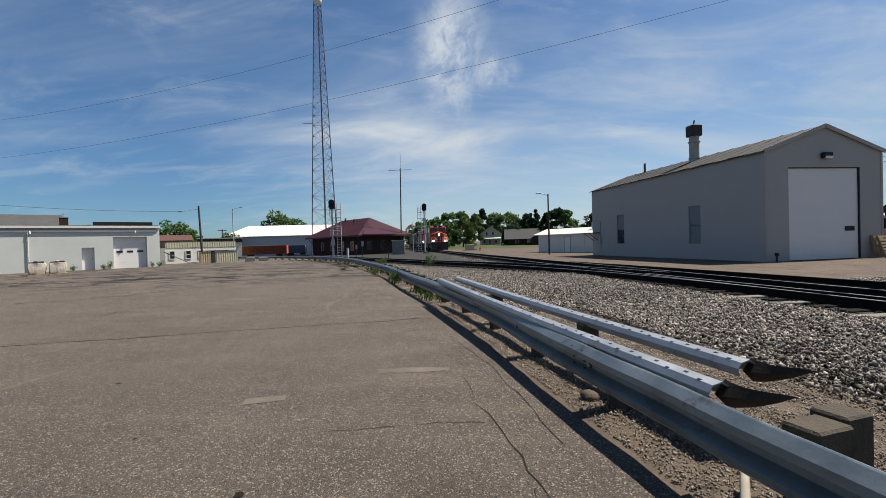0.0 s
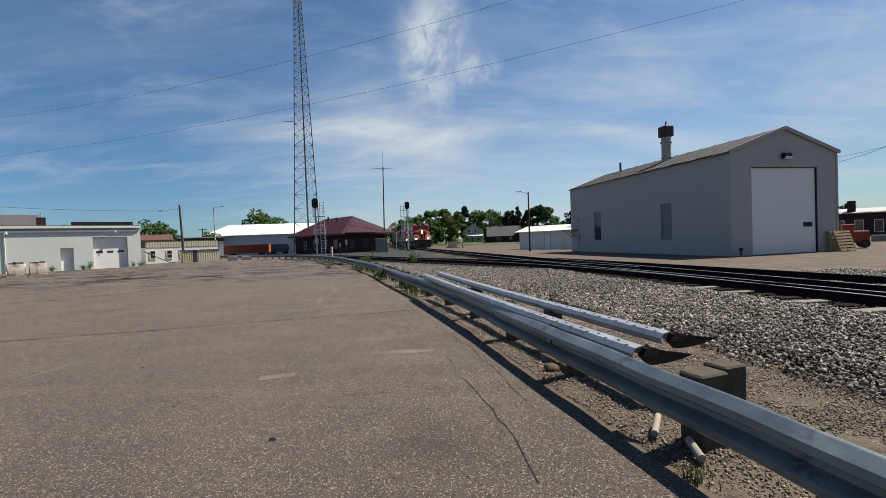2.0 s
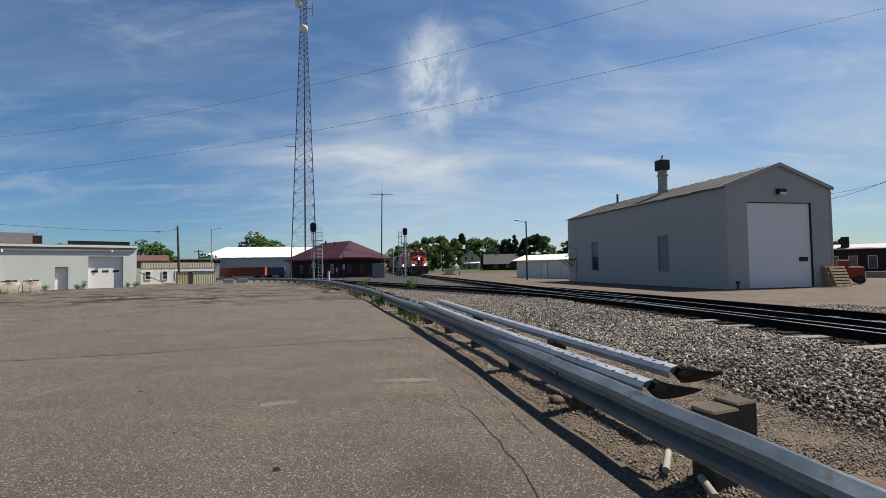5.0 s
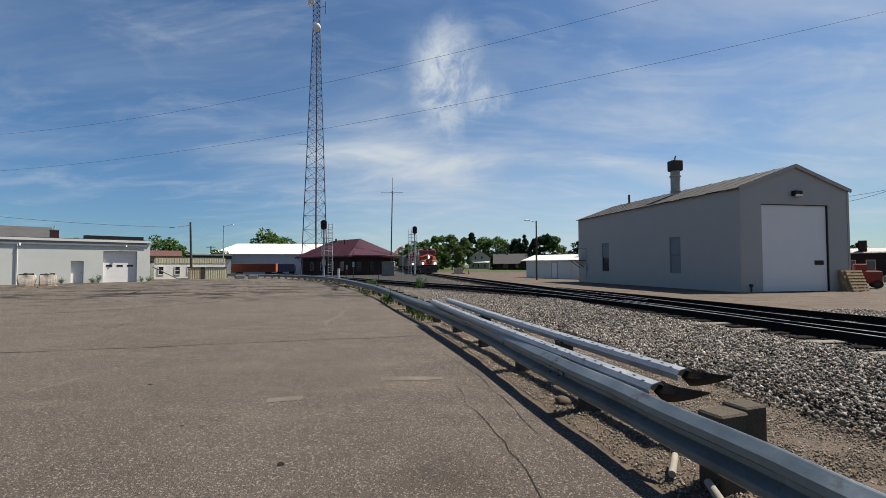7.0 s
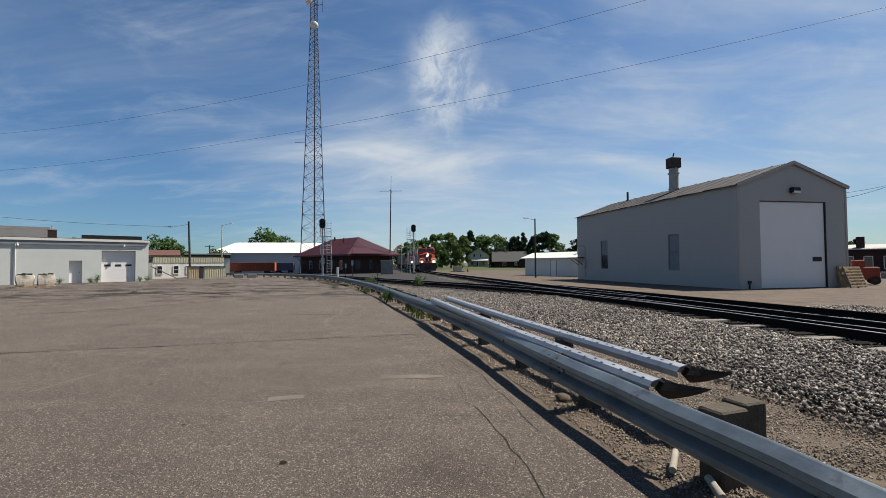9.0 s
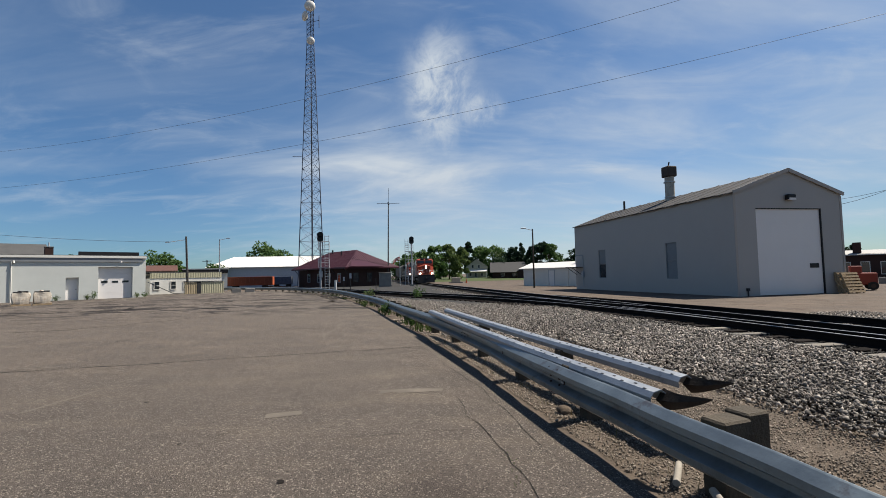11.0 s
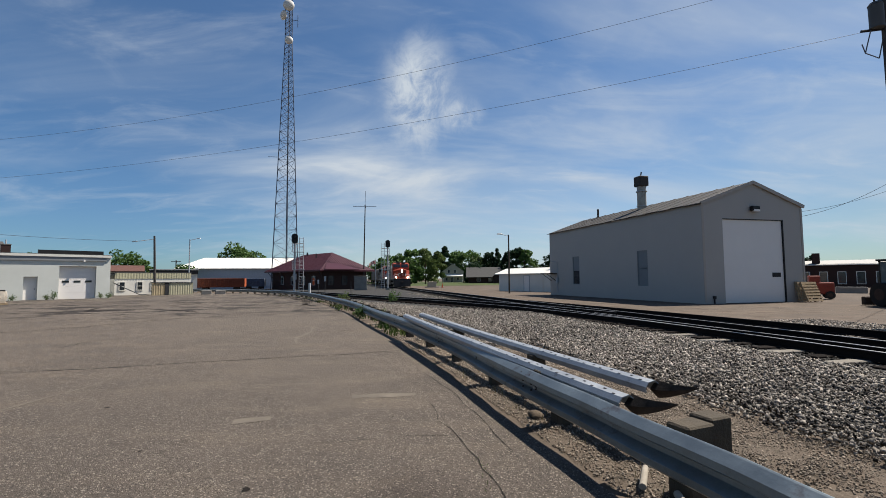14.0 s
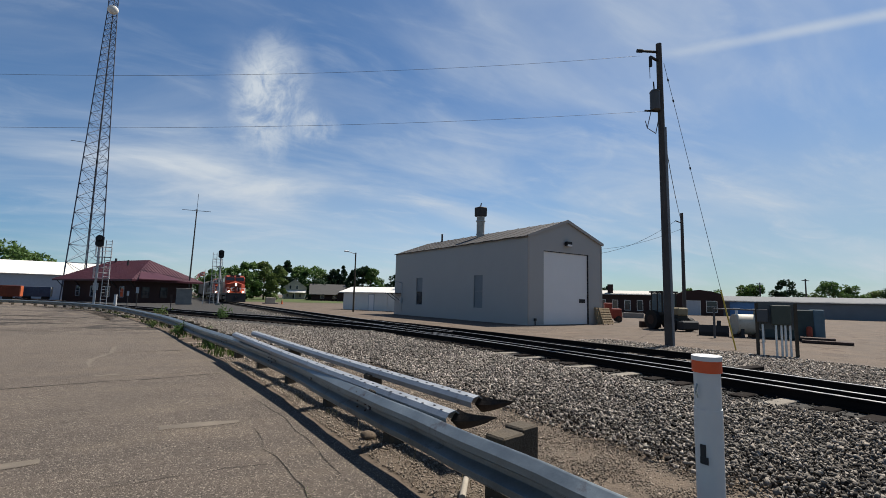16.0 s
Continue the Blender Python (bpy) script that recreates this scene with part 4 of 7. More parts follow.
rods("conduit", [((-0.06, 17.2, 0.2), (-0.06, 17.2, 3.0), 0.03), ((-0.06, 17.2, 3.0), (-0.8, 17.2, 3.05), 0.03)], M_GREY, shed)
boxes("meter_box", [((-0.1, 17.2, 1.3), (0.18, 0.3, 0.5))], M_GREY, shed, bevel=0.02)


def gable_hut(name, m, w, l, eave, ridge, wall, roof_m, label, category="building", over=0.25):
    t = thing(name, m, label, category)
    bm = bmesh.new()
    prism(bm, [(0, -0.6), (w, -0.6), (w, eave), (w / 2, ridge), (0, eave)], 0, l)
    part("wall", bm, wall, t)
    bm = bmesh.new()
    for x0 in (-over, w + over):
        zz = eave - (ridge - eave) * over / (w / 2)
        slab(bm, [(x0, -over, zz + 0.08), (w / 2, -over, ridge + 0.08), (w / 2, l + over, ridge + 0.08), (x0, l + over, zz + 0.08)], 0.1)
    part("roof", bm, roof_m, t)
    return t


def opening(parent, name, x, z, w, h, y, frame_m, pane_m, d=0.06, bars=False):
    """A framed window or door on a wall whose face is at y; it stands proud by d."""
    items = [((x - w / 2, y - d / 2, z), (0.08, d, h + 0.08)), ((x + w / 2, y - d / 2, z), (0.08, d, h + 0.08)), ((x, y - d / 2, z + h / 2), (w - 0.08, d, 0.08)), ((x, y - d / 2, z - h / 2), (w - 0.08, d, 0.08))]
    if bars:
        items += [((x, y - d / 2 + 0.01, z), (w - 0.08, d * 0.7, 0.05))]
    f = boxes(name, items, frame_m, parent)
    boxes("pane", [((x, y - 0.012, z), (w - 0.08, 0.024, h - 0.08))], pane_m, f)
    return f


# pale block garage
G0 = (-38.9, 39.8)
gar = thing("block_garage", frame_of(G0, 46.5, -0.2), "long pale painted block garage with a flat roof", "garage")
GL, GH = 10.5, 4.3
cuts = [(-6.0, 4.02, None), (4.02, 4.99, 2.2), (4.99, 6.5, None), (6.5, 9.35, 3.2), (9.35, GL, None)]
front = []
for a, b, h in cuts:
    if h is None:
        front.append((((a + b) / 2, 0.2, GH / 2 - 0.2), (b - a, 0.4, GH + 0.4)))
    else:
        front += [(((a + b) / 2, 0.2, (h + GH) / 2), (b - a, 0.4, GH - h)), (((a + b) / 2, 0.2, -0.1), (b - a, 0.4, 0.25))]
front += [((GL - 0.1, 7.1, GH / 2 - 0.2), (0.2, 13.4, GH + 0.4)), ((-5.9, 7.1, GH / 2 - 0.2), (0.2, 13.4, GH + 0.4)), ((2.25, 14.1, GH / 2 - 0.2), (GL + 6, 0.2, GH + 0.4))]
for c, size in front:
    boxes("wall", [(c, size)], M_GARAGE, gar)
M_FASCIA = mat("grey_fascia_board", (0.20, 0.21, 0.22), 0.7, vary=0.15, scale=1)
boxes("fascia", [((2.2, -0.06, GH - 0.42), (GL + 5.4, 0.12, 0.36))], M_FASCIA, gar, "dark grey fascia strip")
boxes("coping", [((2.25, 0.0, GH - 0.12), (GL + 6.1, 0.36, 0.2))], M_WHITE, gar)
boxes("flat_roof", [((2.25, 7.2, GH + 0.02), (GL + 6.0, 13.9, 0.1))], M_SHINGLE, gar)
boxes("parapet", [((7.9, 3.0, GH + 0.25), (5.2, 0.3, 0.6))], M_BLACK, gar, "black tarred parapet")
gd = boxes("roller_door", [((7.92, 0.38, 1.6), (2.85, 0.02, 3.2))], M_DOORWHITE, gar, "white sectional garage door")
for i in range(5):
    bm = bmesh.new(); box(bm, (7.92, 0.35, 0.32 + i * 0.63), (2.85, 0.04, 0.624), bevel=0.004)
    part("door_section", bm, M_DOORWHITE, gd)
for i in range(3):
    boxes("door_window", [((7.05 + 0.88 * i, 0.322, 1.72), (0.52, 0.02, 0.2))], M_GLASS, gd)
pd = boxes("door", [((4.505, 0.36, 1.1), (0.96, 0.05, 2.2))], M_DOORWHITE, gar, "white steel side door")
rods("door_handle", [((4.83, 0.32, 1.0), (4.83, 0.32, 1.12), 0.02)], M_DARK, pd)
rods("downpipe", [((0.4, -0.16, 3.55), (0.4, -0.02, 3.9), 0.07)], M_WHITE, gar)
rods("downpipe", [((0.25, -0.08, 0.0), (0.25, -0.08, 3.7), 0.05)], M_WHITE, gar)
wl_ = rods("wall_light", [((8.3, 0.0, 3.72), (8.3, -0.22, 3.72), 0.05)], M_GREY, gar)
rods("lens", [((8.3, -0.22, 3.8), (8.3, -0.22, 3.62), 0.1)], M_DOORWHITE, wl_)
chim = boxes("chimney", [((3.1, 4.0, 4.75), (0.66, 0.66, 1.0))], M_BROWNBRICK, gar, "short dark brick chimney")
boxes("cap", [((3.1, 4.0, 5.3), (0.72, 0.72, 0.08))], M_CONCRETE, chim)
rods("flue_pipe", [((3.1, 4.0, 5.3), (3.1, 4.0, 5.75), 0.07)], M_ALU, chim)
hip = gable_hut("house", frame_of(polar(-41.6, 62), 136.5, -0.2), 9, 11, 4.5, 5.9, M_BEIGE, M_SHINGLE, "low house with a brown-grey shingle roof behind the garage")

def corrugated(name, x0, x1, y, z0, z1, pitch, depth, material, parent, label=""):
    n = int(round((x1 - x0) / pitch * 2))
    bm = bmesh.new()
    front = []
    for i in range(n):
        a, b = x0 + (x1 - x0) * i / n, x0 + (x1 - x0) * (i + 1) / n
        d = depth if i % 2 else 0.0
        front += [(a + 0.02, y - d), (b - 0.02, y - d)]
    ring = front + [(x1, y + 0.04), (x0, y + 0.04)]
    lo, hi = [bm.verts.new((x, yy, z0)) for x, yy in ring], [bm.verts.new((x, yy, z1)) for x, yy in ring]
    m = len(ring)
    for i in range(m):
        bm.faces.new((lo[i], lo[(i + 1) % m], hi[(i + 1) % m], hi[i]))
    bmesh.ops.recalc_face_normals(bm, faces=bm.faces[:])
    return part(name, bm, material, parent, label)


# white low annexe with cream cladding
ann = thing("low_annexe", frame_of((-37.0, 56.2), 46.0, -0.25), "white low annexe with cream ribbed cladding above", "building")
boxes("wall", [((4.25, 2.5, 0.9), (8.5, 4.96, 2.3))], M_WHITE, ann)
corrugated("ribbed_cladding", 0.0, 8.5, -0.02, 2.05, 2.72, 0.30, 0.02, M_CREAM, ann, "cream ribbed sheet fascia")
boxes("flat_roof", [((4.25, 2.6, 2.78), (8.6, 5.2, 0.1))], M_SHINGLE, ann)
for x in (0.75, 2.6, 4.1):
    opening(ann, "window", x, 1.15, 0.6, 1.0, 0.0, M_WHITE, M_GLASS, bars=True)
rods("handrail", [((-0.3, -0.5, 1.6), (2.4, -0.9, 0.1), 0.05), ((2.4, -0.9, 0.1), (5.2, -0.9, 0.2), 0.04)], M_XFMR, ann)
brown = gable_hut("brown_roofed_house", frame_of(polar(-31.0, 73), 123, -0.3), 4, 3.6, 3.15, 3.85, M_BEIGE, mat("faded_brown_shingles", (0.11, 0.055, 0.045), 0.9), "house with a faded brown roof behind the annexe")
fl = thing("flat_roofed_store", frame_of(polar(-30.3, 84), 27, -0.35), "long flat-roofed store with a dark fascia", "building")
boxes("wall", [((3.2, 3, 1.3), (6.4, 6, 3.4))], M_GARAGE, fl)
boxes("fascia", [((3.2, -0.1, 3.2), (6.6, 0.3, 0.6))], M_BLACK, fl)
boxes("flat_roof", [((3.2, 3, 3.6), (6.8, 6.5, 0.14))], M_WHITE, fl)
BR = Vector((*polar(-26.3, 65), 0)) - 2.7 * Vector((math.cos(radians(46)), math.sin(radians(46)), 0))
bin_ = thing("waste_enclosure", frame_of((BR.x, BR.y), 46.0, -0.22), "cream corrugated enclosure with a dark top rail", "enclosure")
corrugated("corrugated_front", 0.0, 2.7, 0.0, -0.05, 1.45, 0.27, 0.03, M_CREAM, bin_)
corrugated("gate", -1.8, -0.5, 0.0, -0.05, 1.45, 0.27, 0.03, M_TAN, bin_, "tan corrugated gate")
boxes("post", [((-0.25, 0, 0.75), (0.4, 0.12, 1.6))], M_DARK, bin_)
boxes("top_rail", [((0.5, 0.6, 1.52), (4.2, 1.4, 0.1))], M_DARK, bin_)
boxes("back", [((0.5, 1.25, 0.7), (4.0, 0.08, 1.5))], M_CREAM, bin_)

# big white-roofed warehouse
wh = thing("warehouse", frame_of((-52.5, 99.0), 10.0, -0.4), "blue-grey metal warehouse with a white roof", "warehouse")
boxes("wall", [((19, 8, 2.1), (38, 16, 4.6))], M_BLUEGREY, wh)
bm = bmesh.new()
slab(bm, [(-0.4, -0.5, 4.45), (38.4, -0.5, 4.45), (35, 8, 7.1), (3.2, 8, 7.1)], 0.12)
slab(bm, [(-0.4, 16.5, 4.45), (38.4, 16.5, 4.45), (35, 8, 7.1), (3.2, 8, 7.1)], 0.12)
slab(bm, [(-0.4, -0.5, 4.45), (3.2, 8, 7.1), (-0.4, 16.5, 4.45)], 0.12)
slab(bm, [(38.4, -0.5, 4.45), (35, 8, 7.1), (38.4, 16.5, 4.45)], 0.12)
part("roof", bm, M_WHITE, wh)
boxes("vent_strip", [((1.6, -0.03, 3.5), (2.6, 0.08, 0.6))], M_DARK, wh)


def trailer(m, length, h, body_m, end_m, label):
    t = thing("storage_trailer", m, label, "trailer", "trailers by the warehouse")
    boxes("body", [((0, 0, 0.65 + h / 2), (length, 2.4, h))], body_m, t, bevel=0.04)
    bm = bmesh.new()
    n = int(length / 0.6)
    for i in range(n + 1):
        box(bm, (-length / 2 + 0.1 + i * (length - 0.2) / n, -1.22, 0.65 + h / 2), (0.07, 0.05, h - 0.1))
    part("ribs", bm, body_m, t)
    boxes("end", [((length / 2 + 0.02, 0, 0.65 + h / 2), (0.05, 2.3, h - 0.1))], end_m, t)
    for x in (-length * 0.32, length * 0.32):
        rods("wheel", [((x, -1.1, 0.42), (x, -0.8, 0.42), 0.42)], M_TYRE, t, n=16)
        rods("wheel", [((x, 0.8, 0.42), (x, 1.1, 0.42), 0.42)], M_TYRE, t, n=16)
    return t


trailer(frame_of(polar(-23.5, 88), 14, -0.35), 7.6, 1.55, M_RUSTCAR, M_ORANGE, "rust-brown box trailer with an orange end")
trailer(frame_of(polar(-20.0, 92), 14, -0.35), 3.4, 1.5, mat("navy_trailer_paint", (0.05, 0.07, 0.11), 0.6), M_GREY, "dark blue and grey box trailer")

# maroon-roofed depot
ST = (-16.5, 73.2)
st = thing("railway_depot", pose(ST[0], ST[1], -0.27, 0, 0, 42.2), "dark brick depot under a maroon hipped roof", "station")
SLEN, SWID, SE, SR = 21.0, 10.7, 3.35, 6.5
# local x: along the short side; local y: along the long side, away
OV = 1.1
bm = bmesh.new()
for c, s in (((SWID / 2, OV + 0.15, 1.5), (SWID - 2 * OV, 0.3, 3.6)), ((SWID / 2, SLEN - OV - 0.15, 1.5), (SWID - 2 * OV, 0.3, 3.6)), ((OV + 0.15, SLEN / 2, 1.5), (0.3, SLEN - 2 * OV - 0.6, 3.6)), ((SWID - OV - 0.15, SLEN / 2, 1.5), (0.3, SLEN - 2 * OV - 0.6, 3.6))):
    box(bm, c, s)
part("wall", bm, M_BROWNBRICK, st)
h = SWID / 2
bm = bmesh.new()
slab(bm, [(0, 0, SE), (SWID, 0, SE), (h, h, SR)], 0.16)
slab(bm, [(0, SLEN, SE), (SWID, SLEN, SE), (h, SLEN - h, SR)], 0.16)
slab(bm, [(0, 0, SE), (h, h, SR), (h, SLEN - h, SR), (0, SLEN, SE)], 0.16)
slab(bm, [(SWID, 0, SE), (h, h, SR), (h, SLEN - h, SR), (SWID, SLEN, SE)], 0.16)
sroof = part("roof", bm, M_MAROON, st, "maroon standing-seam hipped roof")
bm = bmesh.new()
for i in range(1, 46):
    y = i * SLEN / 46
    top = min(1.0, y / h, (SLEN - y) / h)
    rod(bm, (0, y, SE + 0.02), (h * top, y, SE + (SR - SE) * top + 0.02), 0.025, n=4)
for i in range(1, 24):
    x = i * SWID / 24
    top = min(x / h, (SWID - x) / h)
    rod(bm, (x, 0, SE + 0.02), (x, h * top, SE + (SR - SE) * top + 0.02), 0.025, n=4)
part("seams", bm, M_MAROON, sroof)
bm = bmesh.new()
slab(bm, [(0.6, -0.5, SE + 0.12), (7.0, -0.5, SE + 0.12), (4.6, 1.9, SE + 1.15), (2.2, 1.9, SE + 1.15)], 0.12)
part("lower_roof", bm, M_MAROON, sroof, "small projecting roof over the bay")
boxes("fascia", [((SWID / 2, 0.03, SE - 0.14), (SWID, 0.1, 0.22)), ((0.03, SLEN / 2, SE - 0.14), (0.1, SLEN - 0.2, 0.22))], M_MAROON, st)
rods("roof_vent", [((h - 0.4, 13.5, SR - 0.5), (h - 0.4, 13.5, SR + 0.35), 0.16)], M_DARK, st)
rods("roof_vent", [((h - 1.5, 8.2, SR - 1.2), (h - 1.5, 8.2, SR - 0.1), 0.12)], M_DARK, st)
for y in (4.0, 7.5, 11.5, 15.5):
    f = boxes("window", [((OV - 0.04, y - 0.5, 1.6), (0.08, 0.08, 1.5)), ((OV - 0.04, y + 0.5, 1.6), (0.08, 0.08, 1.5)), ((OV - 0.04, y, 2.35), (0.08, 0.92, 0.08)), ((OV - 0.04, y, 0.85), (0.08, 0.92, 0.08)), ((OV - 0.04, y, 1.6), (0.06, 0.92, 0.05))], M_GREY, st)
    boxes("pane", [((OV - 0.012, y, 1.6), (0.024, 0.9, 1.4))], M_GLASS, f)
for x in (2.6, 5.2, 7.8):
    opening(st, "window", x, 1.6, 1.0, 1.5, OV, M_DARK, M_GLASS, bars=True)
for y in (0.9, 5.5, 10.0, 15.0, 20.0):
    rods("bracket", [((OV, y if y > 1.2 else 1.2, 2.2), (0.2, y, 3.2), 0.06)], M_DARK, st)

# white low shed beyond the grey one
SL2 = 11.0
s2 = thing("white_shed", frame_of((10.2, 59.5), -58, -0.2), "long low white shed with a shallow pale roof", "shed")
boxes("wall", [((SL2 / 2 - 0.5, 2.0, 1.05), (SL2, 4.0, 2.5))], M_WHITE, s2)
bm = bmesh.new()
slab(bm, [(-1.2, -0.25, 2.28), (SL2 - 0.2, -0.25, 2.28), (SL2 - 0.2, 2.0, 3.0), (-1.2, 2.0, 3.0)], 0.1)
slab(bm, [(-1.2, 4.25, 2.28), (SL2 - 0.2, 4.25, 2.28), (SL2 - 0.2, 2.0, 3.0), (-1.2, 2.0, 3.0)], 0.1)
part("roof", bm, M_WHITE, s2)
opening(s2, "door", 4.6, 1.0, 0.95, 2.0, 0.0, M_GREY, M_DOORWHITE)
boxes("sliding_door", [((6.6, -0.03, 1.05), (1.4, 0.06, 2.1))], M_WHITE, s2)
rods("roof_vent", [((7.4, 1.4, 2.7), (7.4, 1.4, 3.45), 0.22)], M_ALU, s2)

# houses far off
hs = gable_hut("farm_house", frame_of(polar(2.3, 200), -4, 0.0), 9.4, 9, 4.6, 8.0, M_BEIGE, M_SHINGLE, "two-storey beige house with a gable front and porch", "house")
for x in (2.9, 5.6):
    opening(hs, "window", x, 4.6, 0.9, 1.5, 0.0, M_WHITE, M_GLASS)
for x in (1.9, 6.9):
    opening(hs, "window", x, 1.2, 1.0, 1.4, 0.0, M_WHITE, M_GLASS)
opening(hs, "door", 4.4, 0.9, 1.0, 2.1, 0.0, M_WHITE, M_DARK)
bm = bmesh.new(); slab(bm, [(0.4, -2.0, 2.5), (9.0, -2.0, 2.5), (9.0, 0, 3.3), (0.4, 0, 3.3)], 0.12)
porch = part("porch_roof", bm, M_WHITE, hs)
for x in (0.6, 4.7, 8.8):
    rods("post", [((x, -1.9, -0.6), (x, -1.9, 2.4), 0.09)], M_WHITE, porch)
bg = gable_hut("dark_house", frame_of(polar(9.4, 158), 84, -0.2), 9, 10.5, 2.5, 5.5, M_BROWNBRICK, M_SHINGLE, "dark low house with a broad grey roof", "house", over=0.8)
for y in (3.0, 7.0):
    f = boxes("window", [((-0.03, y - 0.6, 1.2), (0.06, 0.08, 1.1)), ((-0.03, y + 0.6, 1.2), (0.06, 0.08, 1.1)), ((-0.03, y, 1.75), (0.06, 1.12, 0.08)), ((-0.03, y, 0.65), (0.06, 1.12, 0.08))], M_BEIGE, bg)
    boxes("pane", [((-0.01, y, 1.2), (0.02, 1.1, 1.0))], M_GLASS, f)
gb = gable_hut("garden_shed", frame_of(polar(8.7, 150), -6, -0.2), 5.5, 4, 2.4, 4.4, M_BROWNBRICK, M_SHINGLE, "small dark gabled outbuilding before the house", "shed", over=0.5)

# brick works and long metal stores over the yard
bw = thing("brick_works", frame_of(polar(40.0, 86), -44, -0.3), "dark brick works with white windows and a pale roof", "building")
boxes("wall", [((6.5, 4, 1.6), (13, 8, 3.8))], M_BROWNBRICK, bw)
bm = bmesh.new()
slab(bm, [(-0.3, -0.4, 3.4), (13, -0.4, 3.4), (13, 4, 4.1), (-0.3, 4, 4.1)], 0.12)
slab(bm, [(-0.3, 8.4, 3.4), (13, 8.4, 3.4), (13, 4, 4.1), (-0.3, 4, 4.1)], 0.12)
part("roof", bm, mat("chalky_pale_roof", (0.42, 0.40, 0.37), 0.8, vary=0.12), bw)
for i in range(6):
    opening(bw, "window", 1.4 + i * 2.0, 1.5, 0.9, 1.7, 0.0, M_WHITE, M_GLASS)
boxes("chimney", [((2.6, 1.0, 4.0), (0.9, 0.9, 2.2))], M_BROWNBRICK, bw)
bm = bmesh.new(); prism(bm, [(13, -0.3), (19.6, -0.3), (19.6, 3.6), (18, 4.1), (16.3, 4.3), (14.6, 4.1), (13, 3.6)], -1.0, 9)
part("gable_wing", bm, M_BROWNBRICK, bw)
opening(bw, "door", 15.2, 1.2, 2.4, 2.6, -1.0, M_WHITE, M_GREY)
opening(bw, "window", 18.0, 1.6, 1.5, 1.8, -1.0, M_WHITE, M_GLASS, bars=True)
lw = thing("metal_stores", frame_of(polar(51.6, 88), -58, -0.3), "long low grey metal stores with a pale roof", "building")
boxes("wall", [((24, 6, 1.2), (48, 12, 3.0))], mat("dull_store_cladding", (0.135, 0.155, 0.172), 0.6, vary=0.12, scale=0.6), lw)
bm = bmesh.new()
slab(bm, [(-0.3, -0.4, 2.6), (48.3, -0.4, 2.6), (48.3, 6, 3.5), (-0.3, 6, 3.5)], 0.12)
slab(bm, [(-0.3, 12.4, 2.6), (48.3, 12.4, 2.6), (48.3, 6, 3.5), (-0.3, 6, 3.5)], 0.12)
part("roof", bm, mat("dull_grey_roof", (0.10, 0.106, 0.112), 0.75, vary=0.1), lw)
boxes("blue_panel", [((5.5, -0.03, 1.2), (4.5, 0.06, 2.6))], M_BLUE, lw)
opening(lw, "door", 24, 1.0, 2.4, 2.2, 0.0, M_WHITE, M_WHITE)
boxes("base_strip", [((24, -0.04, 0.0), (48, 0.08, 0.3))], M_WHITE, lw)
# ---- masts, poles, wires ----


def lattice(m, h, w0, w1, taper_h, bays, label):
    t = thing("lattice_tower", m, label, "radio mast")
    angs = [radians(90 + 120 * i + 12) for i in range(3)]

    def width(z):
        return w1 if z > taper_h else w0 + (w1 - w0) * z / taper_h

    def corner(i, z):
        r = width(z) / math.sqrt(3)
        return Vector((r * math.cos(angs[i]), r * math.sin(angs[i]), z))

    for i in range(3):
        rods("leg", [(corner(i, 0), corner(i, taper_h), 0.11, 0.07), (corner(i, taper_h), corner(i, h), 0.07, 0.06)], M_TOWER, t)
    zs, z = [0.0], 0.0
    while z < h - 0.5:
        z = min(h, z + max(1.1, width(z) * 0.62))
        zs.append(z)
    for i in range(3):
        bm = bmesh.new()
        j = (i + 1) % 3
        for a, b in zip(zs, zs[1:]):
            rod(bm, corner(i, a), corner(j, b), 0.035, n=4)
            rod(bm, corner(j, a), corner(i, b), 0.035, n=4)
            rod(bm, corner(i, b), corner(j, b), 0.03, n=4)
        part("bracing", bm, M_TOWER, t)
    rods("cable_run", [((0.1, -0.2, 0), (0.1, -0.2, h), 0.06)], M_BLACK, t)
    return t


tx, ty = polar(-16.68, 98)
tower = lattice(pose(tx, ty, -0.36), 84, 5.2, 1.4, 52, 0, "tall three-legged steel lattice radio mast")


def dish(parent, c, r, aim, label):
    bm = bmesh.new()
    bmesh.ops.create_uvsphere(bm, u_segments=20, v_segments=10, radius=r)
    bmesh.ops.scale(bm, vec=(1, 0.55, 1), verts=bm.verts)
    bmesh.ops.transform(bm, matrix=pose(*c, 0, 0, aim), verts=bm.verts)
    part("dish", bm, M_WHITE, parent, label, smooth=True)


dish(tower, (0.25, -1.2, 59.0), 1.15, 10, "white drum dish")
dish(tower, (-1.0, -0.6, 57.2), 1.0, -50, "white drum dish")
dish(tower, (0.3, -1.0, 51.6), 0.85, 10, "white drum dish")
rods("side_antenna", [((0.5, -0.4, 56), (2.0, -0.6, 56.2), 0.05), ((2.0, -0.6, 54.6), (2.0, -0.6, 57.2), 0.07)], M_TOWER, tower)
rods("side_antenna", [((-1.6, -0.6, 27), (-3.6, -0.9, 27), 0.05)], M_TOWER, tower)

mx, my = polar(-7.5, 80)
mast = thing("antenna_mast", pose(mx, my, -0.3), "slim dark pole with a cross-shaped aerial on top", "antenna mast")
rods("pole", [((0, 0, 0), (0.25, 0, 14.8), 0.13, 0.08)], M_POLE, mast)
rods("whip", [((0.25, 0, 14.8), (0.3, 0, 17.2), 0.03)], M_TOWER, mast)
rods("crossbar", [((-1.8, 0, 14.5), (2.2, 0, 14.5), 0.04), ((0.25, -1.2, 14.45), (0.25, 1.2, 14.45), 0.04)], M_TOWER, mast)


